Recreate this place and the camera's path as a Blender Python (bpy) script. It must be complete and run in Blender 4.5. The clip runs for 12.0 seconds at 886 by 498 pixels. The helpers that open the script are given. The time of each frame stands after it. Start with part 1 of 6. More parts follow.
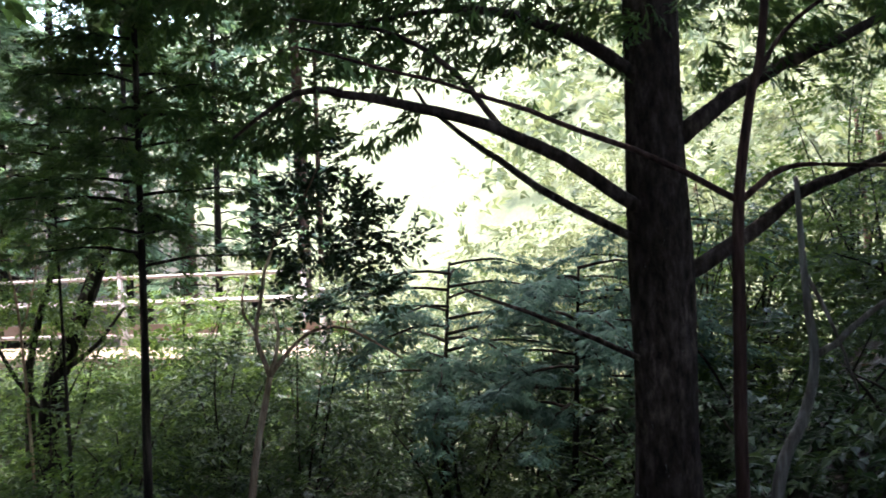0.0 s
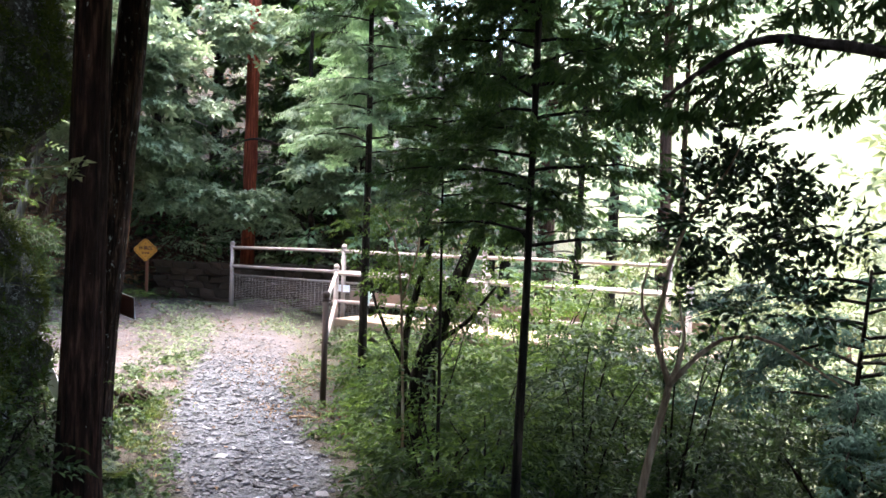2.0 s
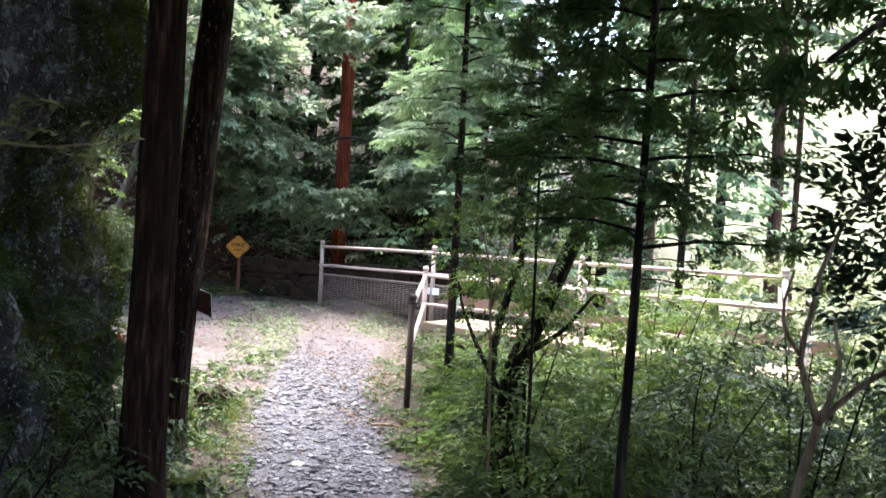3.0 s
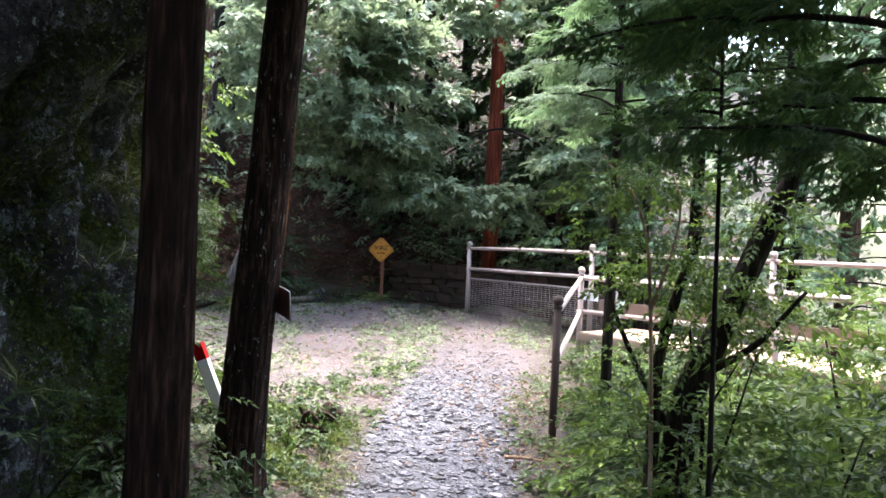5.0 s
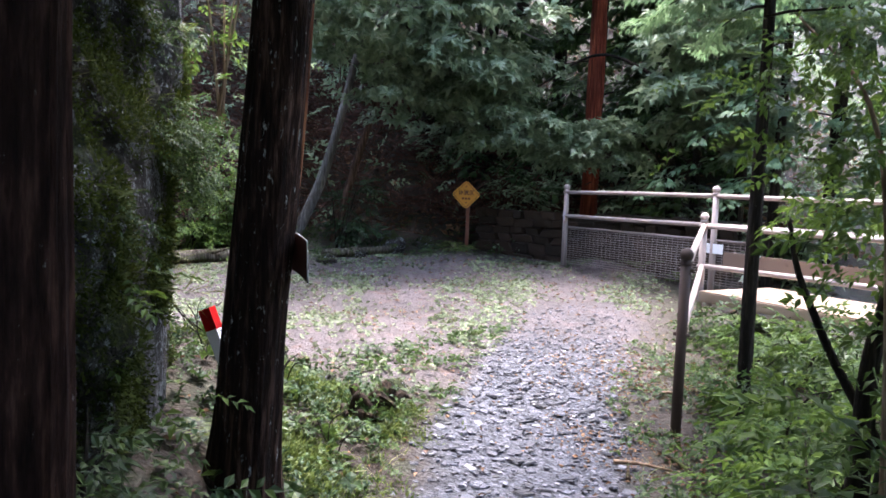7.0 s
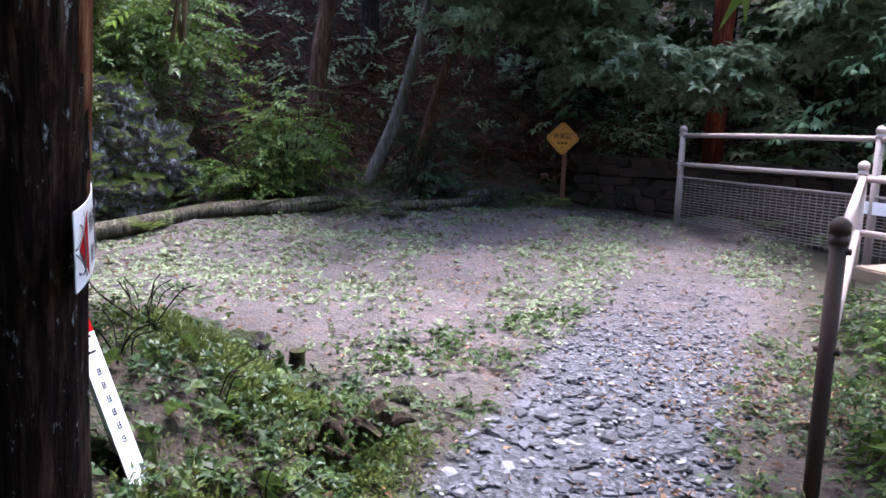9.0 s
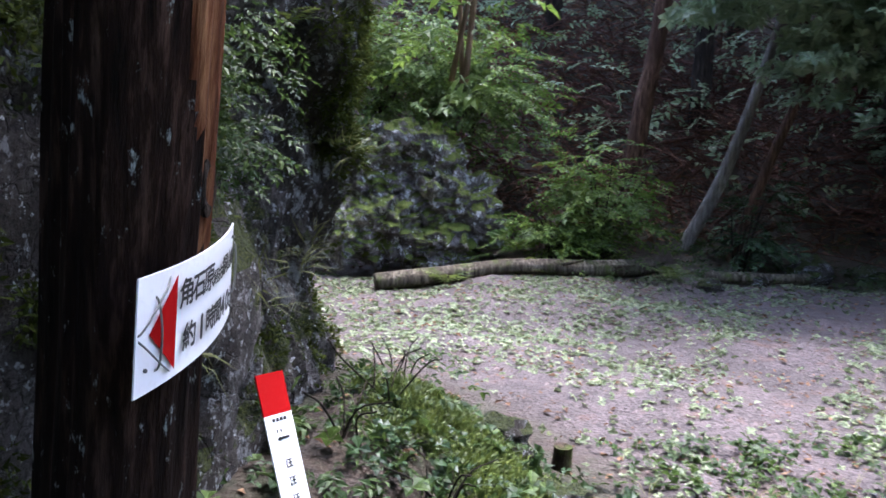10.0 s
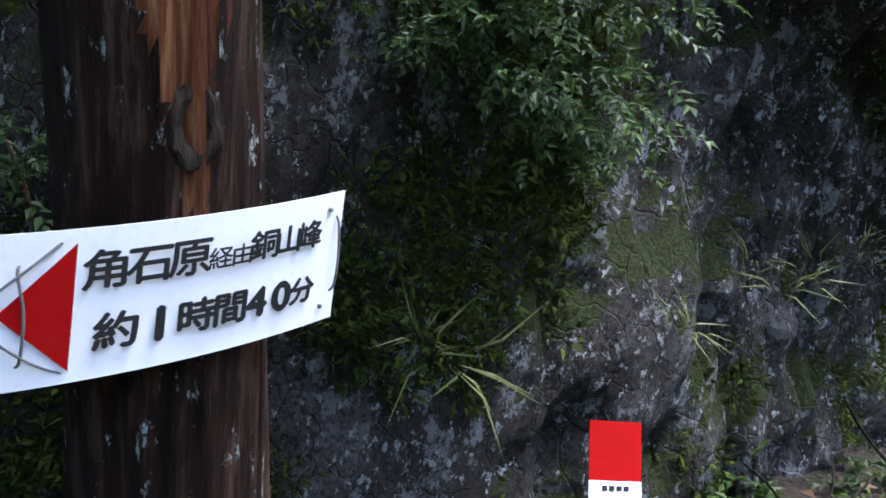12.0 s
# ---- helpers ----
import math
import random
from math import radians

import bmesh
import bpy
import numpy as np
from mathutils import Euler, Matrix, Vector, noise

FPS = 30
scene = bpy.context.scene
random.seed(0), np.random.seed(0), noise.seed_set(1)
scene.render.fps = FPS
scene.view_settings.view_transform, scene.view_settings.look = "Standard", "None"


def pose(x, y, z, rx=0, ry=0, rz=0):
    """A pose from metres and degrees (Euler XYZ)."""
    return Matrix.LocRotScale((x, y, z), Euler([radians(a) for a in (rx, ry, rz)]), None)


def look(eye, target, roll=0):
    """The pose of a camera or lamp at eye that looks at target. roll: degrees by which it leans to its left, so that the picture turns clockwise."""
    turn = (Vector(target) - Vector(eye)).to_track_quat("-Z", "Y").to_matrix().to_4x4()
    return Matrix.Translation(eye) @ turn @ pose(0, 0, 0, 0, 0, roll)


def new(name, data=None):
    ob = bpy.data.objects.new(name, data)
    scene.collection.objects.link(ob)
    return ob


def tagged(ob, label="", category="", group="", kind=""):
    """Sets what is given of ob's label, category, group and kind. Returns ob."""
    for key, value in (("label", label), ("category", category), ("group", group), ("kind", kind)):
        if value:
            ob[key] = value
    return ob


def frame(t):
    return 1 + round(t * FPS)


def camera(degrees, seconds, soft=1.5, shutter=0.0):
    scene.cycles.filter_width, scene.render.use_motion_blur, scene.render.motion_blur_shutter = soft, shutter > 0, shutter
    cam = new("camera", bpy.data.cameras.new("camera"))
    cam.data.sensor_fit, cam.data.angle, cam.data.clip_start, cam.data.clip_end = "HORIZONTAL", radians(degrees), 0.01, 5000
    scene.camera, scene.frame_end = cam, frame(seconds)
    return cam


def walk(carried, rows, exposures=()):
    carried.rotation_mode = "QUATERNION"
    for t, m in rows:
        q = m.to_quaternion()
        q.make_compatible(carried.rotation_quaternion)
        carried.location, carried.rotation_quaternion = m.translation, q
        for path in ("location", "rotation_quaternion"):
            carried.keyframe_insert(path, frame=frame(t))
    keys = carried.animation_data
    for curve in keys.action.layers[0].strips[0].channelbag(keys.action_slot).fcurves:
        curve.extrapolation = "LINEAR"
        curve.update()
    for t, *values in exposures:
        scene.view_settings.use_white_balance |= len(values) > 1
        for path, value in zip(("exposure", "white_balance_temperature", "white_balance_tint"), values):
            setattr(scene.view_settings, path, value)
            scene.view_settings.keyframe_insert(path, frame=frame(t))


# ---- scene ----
cam = camera(56.3, 12.0, soft=1.6, shutter=0.14)
PATH = [
    (0, (-0.029, 0.057, 1.505), (-0.032, 2.056, 1.48), -2.2),
    (0.5, (-0.145, 0.087, 1.513), (-0.43, 2.067, 1.51), -2.3),
    (1, (-0.205, 0.146, 1.521), (-0.756, 2.068, 1.483), -2.0),
    (1.5, (-0.269, 0.293, 1.509), (-1.025, 2.144, 1.459), -0.2),
    (2, (-0.336, 0.47, 1.479), (-1.139, 2.301, 1.437), 2.0),
    (2.5, (-0.429, 0.698, 1.455), (-1.289, 2.502, 1.392), 3.1),
    (3, (-0.522, 0.878, 1.447), (-1.525, 2.607, 1.406), 3.3),
    (3.5, (-0.612, 1.141, 1.424), (-1.744, 2.789, 1.36), 3.1),
    (3.7, (-0.65, 1.24, 1.417), (-1.858, 2.833, 1.37), 3.4),
    (5.3, (-1.2, 2.336, 1.251), (-2.568, 3.794, 1.19), 2.8),
    (5.5, (-1.281, 2.451, 1.231), (-2.675, 3.882, 1.136), 2.7),
    (6, (-1.55, 2.732, 1.209), (-2.957, 4.151, 1.134), 2.4),
    (6.5, (-1.798, 3.018, 1.188), (-3.236, 4.408, 1.164), 2.3),
    (6.7, (-1.882, 3.085, 1.19), (-3.34, 4.452, 1.113), 2.3),
    (8.3, (-2.576, 4.164, 1.152), (-4.149, 5.364, 0.864), 1.9),
    (8.5, (-2.663, 4.297, 1.149), (-4.263, 5.465, 0.875), 2.1),
    (9, (-2.896, 4.587, 1.143), (-4.552, 5.667, 0.84), 2.2),
    (9.5, (-3.182, 4.828, 1.127), (-4.999, 5.639, 0.928), 2.7),
    (10, (-3.485, 5.027, 1.122), (-5.439, 5.399, 0.915), 4.1),
    (10.5, (-3.702, 5.203, 1.133), (-5.688, 5.166, 0.899), 3.9),
    (11, (-3.911, 5.415, 1.126), (-5.81, 4.859, 0.829), 3.3),
    (11.5, (-4.076, 5.52, 1.107), (-5.782, 4.549, 0.728), 3.1),
    (12, (-4.258, 5.648, 1.106), (-5.797, 4.419, 0.76), 4.9),
]
EXPOSURES = [(0, 4.22, 6500, 10), (1.0, 4.2, 6500, 10), (2.5, 4.35, 6500, 10), (6.0, 4.25, 6300, 12), (8.5, 3.6, 5800, 18), (10, 3.65, 5700, 16), (12, 3.6, 5500, 10)]
walk(cam, [(t, look(eye, target, roll)) for t, eye, target, roll in PATH], EXPOSURES)

# ---- sky and sun ----
SUN_WAY = Vector((-0.16, 0.16, 0.97)).normalized()
world = bpy.data.worlds.new("sky")
scene.world = world
world.use_nodes = True
_n = world.node_tree.nodes
_sky = _n.new("ShaderNodeTexSky")
_sky.sky_type, _sky.sun_disc = "NISHITA", False
_sky.sun_elevation = math.asin(SUN_WAY.z)
_sky.sun_rotation = math.atan2(SUN_WAY.x, SUN_WAY.y)
_sky.dust_density, _sky.ozone_density = 3.0, 0.6
world.node_tree.links.new(_sky.outputs[0], _n["Background"].inputs[0])
_n["Background"].inputs[1].default_value = 0.15
sun = new("sun", bpy.data.lights.new("sun", "SUN"))
sun.data.energy, sun.data.angle, sun.data.color = 1.0, radians(22), (1.0, 0.96, 0.92)
sun.matrix_world = look(SUN_WAY * 40, (0, 0, 0))

# ---- materials ----
def material(name, rough=0.7, spec=0.4):
    m = bpy.data.materials.new(name)
    m.use_nodes = True
    b = m.node_tree.nodes["Principled BSDF"]
    b.inputs["Roughness"].default_value = rough
    b.inputs["Specular IOR Level"].default_value = spec
    return m, m.node_tree.nodes, m.node_tree.links, b


def ramp(nodes, links, fac, stops):
    r = nodes.new("ShaderNodeValToRGB")
    while len(r.color_ramp.elements) < len(stops):
        r.color_ramp.elements.new(0.5)
    for e, (p, c) in zip(r.color_ramp.elements, stops):
        e.position, e.color = p, (*c, 1)
    links.new(fac, r.inputs[0])
    return r.outputs[0]


def noise_tex(nodes, links, scale, detail=4.0, rough=0.6, stretch=None, coord="Object"):
    tc = nodes.new("ShaderNodeTexCoord")
    out = tc.outputs[coord]
    if stretch:
        mp = nodes.new("ShaderNodeMapping")
        mp.inputs["Scale"].default_value = stretch
        links.new(out, mp.inputs[0])
        out = mp.outputs[0]
    t = nodes.new("ShaderNodeTexNoise")
    t.inputs["Scale"].default_value = scale
    t.inputs["Detail"].default_value = detail
    t.inputs["Roughness"].default_value = rough
    links.new(out, t.inputs["Vector"])
    return t.outputs["Fac"]


def mix(nodes, links, fac, a, b, kind="MIX"):
    m = nodes.new("ShaderNodeMix")
    m.data_type, m.blend_type = "RGBA", kind
    for sock, v in ((m.inputs[0], fac), (m.inputs[6], a), (m.inputs[7], b)):
        if isinstance(v, (int, float)):
            sock.default_value = v
        elif isinstance(v, tuple):
            sock.default_value = (*v, 1)
        else:
            links.new(v, sock)
    return m.outputs[2]


def bump(nodes, links, height, shader, strength=0.5, distance=0.02):
    b = nodes.new("ShaderNodeBump")
    b.inputs["Strength"].default_value, b.inputs["Distance"].default_value = strength, distance
    links.new(height, b.inputs["Height"])
    links.new(b.outputs[0], shader.inputs["Normal"])


def step(nodes, links, fac, low, high):
    m = nodes.new("ShaderNodeMapRange")
    m.interpolation_type = "SMOOTHSTEP"
    m.inputs[1].default_value, m.inputs[2].default_value = low, high
    links.new(fac, m.inputs[0])
    return m.outputs[0]


def leaf_material(name, dark, mid, light, rough=0.45, through_amount=0.35, spec=0.35):
    m, n, l, b = material(name, rough, spec)
    geo = n.new("ShaderNodeNewGeometry")
    col = ramp(n, l, geo.outputs["Random Per Island"], [(0.0, dark), (0.55, mid), (1.0, light)])
    patch = noise_tex(n, l, 1.3, 2)
    col = mix(n, l, step(n, l, patch, 0.35, 0.7), mix(n, l, 0.45, col, dark), col)
    vein = noise_tex(n, l, 60, 2)
    col = mix(n, l, step(n, l, vein, 0.55, 0.8), col, mix(n, l, 0.35, col, light))
    l.new(col, b.inputs["Base Color"])
    tr = n.new("ShaderNodeBsdfTranslucent")
    l.new(mix(n, l, 0.5, col, light), tr.inputs["Color"])
    ms = n.new("ShaderNodeMixShader")
    ms.inputs[0].default_value = through_amount
    l.new(b.outputs[0], ms.inputs[1])
    l.new(tr.outputs[0], ms.inputs[2])
    l.new(ms.outputs[0], n["Material Output"].inputs["Surface"])
    return m


def bark_material(name, dark, mid, light, lichen=0.0, tall=0.12, moss=0.0):
    m, n, l, b = material(name, 0.9, 0.12)
    fib = noise_tex(n, l, 38, 6, 0.65, (1, 1, tall))
    big = noise_tex(n, l, 5, 3, 0.5, (1, 1, 0.4))
    col = ramp(n, l, fib, [(0.36, dark), (0.52, mid), (0.66, light)])
    col = mix(n, l, step(n, l, big, 0.35, 0.7), mix(n, l, 0.6, col, dark), col)
    if moss:
        mo = noise_tex(n, l, 7, 5, 0.65)
        col = mix(n, l, step(n, l, mo, 0.62 - moss * 0.3, 0.7), col, (0.045, 0.06, 0.014))
    if lichen:
        li = noise_tex(n, l, 34, 6, 0.75, (1, 1, 0.42))
        col = mix(n, l, step(n, l, li, 0.68 - lichen * 0.12, 0.74 - lichen * 0.08), col, (0.33, 0.36, 0.34))
    l.new(col, b.inputs["Base Color"])
    bump(n, l, fib, b, 0.9, 0.02)
    return m


def painted(name, color, rust=0.3, rough=0.5, wear=(0.10, 0.05, 0.03), spec=0.4):
    m, n, l, b = material(name, rough, spec)
    a = noise_tex(n, l, 9, 6, 0.7)
    g = noise_tex(n, l, 70, 3, 0.6)
    col = mix(n, l, step(n, l, a, 0.72 - rust * 0.35, 0.8 - rust * 0.15), color, wear)
    col = mix(n, l, step(n, l, g, 0.5, 0.9), col, mix(n, l, 0.25, col, wear))
    l.new(col, b.inputs["Base Color"])
    bump(n, l, g, b, 0.15, 0.002)
    return m


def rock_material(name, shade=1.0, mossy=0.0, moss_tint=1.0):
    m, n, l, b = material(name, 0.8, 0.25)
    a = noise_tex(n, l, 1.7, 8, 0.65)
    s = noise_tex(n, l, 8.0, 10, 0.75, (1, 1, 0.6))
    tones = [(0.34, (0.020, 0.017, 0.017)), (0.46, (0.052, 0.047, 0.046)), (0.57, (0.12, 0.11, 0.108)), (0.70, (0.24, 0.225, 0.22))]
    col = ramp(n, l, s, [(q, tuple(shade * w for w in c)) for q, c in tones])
    col = mix(n, l, step(n, l, a, 0.42, 0.62), mix(n, l, 0.7, col, (0.026, 0.018, 0.014)), col)
    grit = noise_tex(n, l, 75, 6, 0.75)
    col = mix(n, l, step(n, l, grit, 0.38, 0.55), mix(n, l, 0.8, col, (0.006, 0.005, 0.005)), col)
    seam = n.new("ShaderNodeTexVoronoi")
    seam.feature = "DISTANCE_TO_EDGE"
    seam.inputs["Scale"].default_value = 9.0
    tc = n.new("ShaderNodeTexCoord")
    warp = n.new("ShaderNodeMix")
    warp.data_type = "VECTOR"
    warp.inputs[0].default_value = 0.3
    wn = n.new("ShaderNodeTexNoise")
    wn.inputs["Scale"].default_value = 4.0
    wn.inputs["Detail"].default_value = 5.0
    l.new(tc.outputs["Object"], wn.inputs["Vector"])
    l.new(tc.outputs["Object"], warp.inputs[4])
    l.new(wn.outputs["Color"], warp.inputs[5])
    l.new(warp.outputs[1], seam.inputs["Vector"])
    crack = step(n, l, seam.outputs["Distance"], 0.0, 0.035)
    col = mix(n, l, crack, mix(n, l, 0.35, col, (0.006, 0.005, 0.005)), col)
    li = noise_tex(n, l, 11, 9, 0.82, (1, 1, 0.7))
    col = mix(n, l, step(n, l, li, 0.55, 0.575), col, (0.20 * shade, 0.205 * shade, 0.215 * shade))
    spot = noise_tex(n, l, 38, 4, 0.7, (1, 1, 0.75))
    col = mix(n, l, step(n, l, spot, 0.60, 0.62), col, (0.34, 0.36, 0.38))
    geo = n.new("ShaderNodeNewGeometry")
    sep = n.new("ShaderNodeSeparateXYZ")
    l.new(geo.outputs["Normal"], sep.inputs[0])
    mo = noise_tex(n, l, 3.2, 9, 0.75)
    add = n.new("ShaderNodeMath")
    add.operation = "MULTIPLY_ADD"
    add.inputs[1].default_value = 0.30
    l.new(sep.outputs["Z"], add.inputs[0])
    l.new(mo, add.inputs[2])
    fine = noise_tex(n, l, 110, 5, 0.75)
    stops = [(0.36, (0.006, 0.010, 0.002)), (0.52, (0.026, 0.036, 0.006)), (0.68, (0.080, 0.088, 0.014))]
    green = ramp(n, l, fine, [(q, tuple(moss_tint * w for w in c)) for q, c in stops])
    col = mix(n, l, step(n, l, add.outputs[0], 0.535 - mossy, 0.575 - mossy), col, green)
    l.new(col, b.inputs["Base Color"])
    hs = n.new("ShaderNodeMath")
    hs.operation = "ADD"
    l.new(s, hs.inputs[0])
    l.new(grit, hs.inputs[1])
    hc = n.new("ShaderNodeMath")
    hc.operation = "MULTIPLY_ADD"
    hc.inputs[1].default_value = 0.5
    l.new(crack, hc.inputs[0])
    l.new(hs.outputs[0], hc.inputs[2])
    bump(n, l, hc.outputs[0], b, 1.0, 0.03)
    return m


def ground_material():
    m, n, l, b = material("forest_floor", 0.75, 0.35)
    cov = n.new("ShaderNodeAttribute")
    cov.attribute_name = "cover"
    sep = n.new("ShaderNodeSeparateXYZ")
    l.new(cov.outputs["Vector"], sep.inputs[0])
    f = noise_tex(n, l, 45, 6, 0.7)
    g = noise_tex(n, l, 5, 5, 0.65)
    v = n.new("ShaderNodeTexVoronoi")
    v.inputs["Scale"].default_value = 42
    tc = n.new("ShaderNodeTexCoord")
    l.new(tc.outputs["Object"], v.inputs["Vector"])
    soil = ramp(n, l, f, [(0.3, (0.010, 0.007, 0.005)), (0.55, (0.026, 0.018, 0.013)), (0.78, (0.062, 0.044, 0.032))])
    litter = ramp(n, l, g, [(0.35, (0.014, 0.009, 0.006)), (0.48, (0.036, 0.021, 0.013)), (0.58, (0.022, 0.026, 0.008)), (0.75, (0.05, 0.042, 0.02))])
    wild = mix(n, l, 0.6, soil, litter)
    yard = ramp(n, l, f, [(0.3, (0.026, 0.019, 0.019)), (0.52, (0.068, 0.052, 0.053)), (0.72, (0.15, 0.122, 0.122))])
    yard = mix(n, l, step(n, l, g, 0.52, 0.72), yard, (0.085, 0.048, 0.038))
    worn = noise_tex(n, l, 1.6, 6, 0.7)
    yard = mix(n, l, step(n, l, worn, 0.44, 0.58), mix(n, l, 0.55, yard, (0.028, 0.021, 0.021)), yard)
    stone = n.new("ShaderNodeSeparateColor")
    l.new(v.outputs["Color"], stone.inputs[0])
    grav = ramp(n, l, stone.outputs[0], [(0.0, (0.022, 0.022, 0.028)), (0.6, (0.050, 0.050, 0.062)), (1.0, (0.10, 0.10, 0.12))])
    col = mix(n, l, sep.outputs["Y"], wild, yard)
    col = mix(n, l, sep.outputs["X"], col, grav)
    far = ramp(n, l, g, [(0.3, (0.06, 0.075, 0.03)), (0.6, (0.12, 0.13, 0.06)), (0.8, (0.20, 0.20, 0.11))])
    col = mix(n, l, sep.outputs["Z"], col, far)
    l.new(col, b.inputs["Base Color"])
    hs = n.new("ShaderNodeMath")
    hs.operation = "ADD"
    l.new(f, hs.inputs[0])
    l.new(v.outputs["Distance"], hs.inputs[1])
    bump(n, l, hs.outputs[0], b, 0.8, 0.02)
    return m


M_GROUND = ground_material()
M_ROCK = rock_material("mossy_rock", 1.1, -0.10)
# paler mossy rock, its colour raised further to offset the shade on the outcrops
M_OUTCROP = rock_material("brightened_pale_rock", 3.2, -0.04, 3.2)
M_CEDAR = bark_material("cedar_bark", (0.005, 0.003, 0.002), (0.026, 0.013, 0.009), (0.115, 0.066, 0.047), lichen=0.68)
M_CEDARDARK = bark_material("dark_cedar_bark", (0.006, 0.003, 0.002), (0.028, 0.013, 0.009), (0.085, 0.042, 0.03), lichen=0.12)
M_PINE = bark_material("pine_bark", (0.025, 0.014, 0.010), (0.10, 0.056, 0.04), (0.19, 0.12, 0.085))
M_RED = bark_material("red_bark", (0.05, 0.010, 0.006), (0.20, 0.042, 0.022), (0.36, 0.10, 0.05), tall=0.06)
M_DARKBARK = bark_material("dark_bark", (0.006, 0.005, 0.004), (0.022, 0.016, 0.012), (0.06, 0.046, 0.036), lichen=0.1)
M_BIGBARK = bark_material("rough_brown_bark", (0.016, 0.011, 0.009), (0.058, 0.041, 0.034), (0.125, 0.095, 0.08), lichen=0.2, tall=0.4)
M_BRUSH = bark_material("red_brown_twig", (0.03, 0.014, 0.010), (0.10, 0.048, 0.035), (0.20, 0.115, 0.085))
M_THINBARK = bark_material("thin_reddish_bark", (0.016, 0.009, 0.008), (0.06, 0.032, 0.027), (0.12, 0.07, 0.058))
M_TAN = bark_material("tan_stem_bark", (0.10, 0.062, 0.04), (0.27, 0.185, 0.125), (0.42, 0.32, 0.23))
M_GREY = bark_material("grey_bark", (0.07, 0.062, 0.054), (0.19, 0.175, 0.16), (0.34, 0.32, 0.30), lichen=0.3)
M_LOG = bark_material("mossy_log_bark", (0.02, 0.016, 0.012), (0.09, 0.075, 0.055), (0.24, 0.21, 0.17), lichen=0.1, moss=0.45)
M_DEADWOOD = bark_material("dead_wood", (0.010, 0.007, 0.005), (0.040, 0.026, 0.018), (0.10, 0.07, 0.048), moss=0.4)
M_HINOKI = leaf_material("cypress_needles", (0.008, 0.023, 0.008), (0.028, 0.068, 0.019), (0.085, 0.145, 0.034), 0.6, 0.35)
M_YOUNG = leaf_material("young_cypress_needles", (0.014, 0.038, 0.010), (0.042, 0.095, 0.024), (0.12, 0.19, 0.042), 0.6, 0.45)
M_BLUECYP = leaf_material("blue_green_cypress", (0.018, 0.045, 0.032), (0.042, 0.096, 0.066), (0.085, 0.15, 0.10), 0.65, 0.35, 0.15)
M_MOSS = leaf_material("moss", (0.014, 0.024, 0.004), (0.040, 0.056, 0.009), (0.095, 0.11, 0.02), 0.8, 0.25, 0.1)
M_PALECYP = leaf_material("pale_cypress", (0.045, 0.090, 0.045), (0.10, 0.175, 0.085), (0.19, 0.28, 0.13), 0.55, 0.42)
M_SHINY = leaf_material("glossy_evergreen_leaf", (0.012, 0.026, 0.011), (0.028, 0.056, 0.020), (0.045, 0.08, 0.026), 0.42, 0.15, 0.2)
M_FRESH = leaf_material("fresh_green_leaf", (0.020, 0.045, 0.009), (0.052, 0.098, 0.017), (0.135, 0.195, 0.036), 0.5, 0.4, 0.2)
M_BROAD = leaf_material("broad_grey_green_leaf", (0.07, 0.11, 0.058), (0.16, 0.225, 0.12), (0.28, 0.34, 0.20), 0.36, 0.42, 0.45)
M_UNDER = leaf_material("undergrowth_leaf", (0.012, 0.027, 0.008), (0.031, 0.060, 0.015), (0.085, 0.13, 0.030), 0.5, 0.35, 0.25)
M_COVER = leaf_material("ground_cover_leaf", (0.055, 0.080, 0.035), (0.125, 0.16, 0.075), (0.26, 0.30, 0.165), 0.45, 0.25)
M_FERN = leaf_material("fern_leaf", (0.03, 0.05, 0.012), (0.07, 0.105, 0.02), (0.15, 0.18, 0.04), 0.5, 0.35)
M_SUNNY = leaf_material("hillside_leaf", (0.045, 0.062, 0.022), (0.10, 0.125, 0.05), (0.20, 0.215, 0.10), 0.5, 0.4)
M_DEADLEAF = leaf_material("dead_leaf", (0.05, 0.022, 0.010), (0.13, 0.065, 0.03), (0.26, 0.16, 0.09), 0.7, 0.15)
M_GRASS = leaf_material("dry_grass", (0.06, 0.08, 0.02), (0.14, 0.15, 0.05), (0.28, 0.26, 0.12), 0.6, 0.3)
M_RAIL = painted("weathered_pink_grey_paint", (0.33, 0.265, 0.245), 0.35, 0.45)
M_POST = painted("brown_grey_paint", (0.050, 0.032, 0.027), 0.3, 0.65, spec=0.2)
M_MESH = painted("galvanised_wire", (0.22, 0.18, 0.165), 0.4, 0.5)
M_WHITE = painted("white_enamel", (0.80, 0.81, 0.84), -0.03, 0.3, (0.42, 0.38, 0.30))
M_REDPAINT = painted("red_enamel", (0.28, 0.001, 0.0015), -0.2, 0.75, (0.3, 0.03, 0.02), 0.1)
M_BLACK = painted("black_print", (0.012, 0.012, 0.014), -0.2, 0.5)
M_ORANGE = painted("orange_yellow_enamel", (0.62, 0.27, 0.035), 0.05, 0.4, (0.25, 0.09, 0.03))
M_BROWNPRINT = painted("brown_print", (0.13, 0.045, 0.02), -0.1, 0.5)
M_RUSTPOST = painted("rust_red_paint", (0.14, 0.05, 0.03), 0.3, 0.6, (0.05, 0.02, 0.015))
M_DECK = painted("sandy_concrete", (0.26, 0.19, 0.14), 0.2, 0.9, (0.30, 0.22, 0.16))
M_BOARD = painted("weathered_plank", (0.15, 0.105, 0.08), 0.3, 0.8, (0.09, 0.06, 0.04))
M_WIRE = painted("dull_wire", (0.12, 0.12, 0.12), 0.1, 0.4)
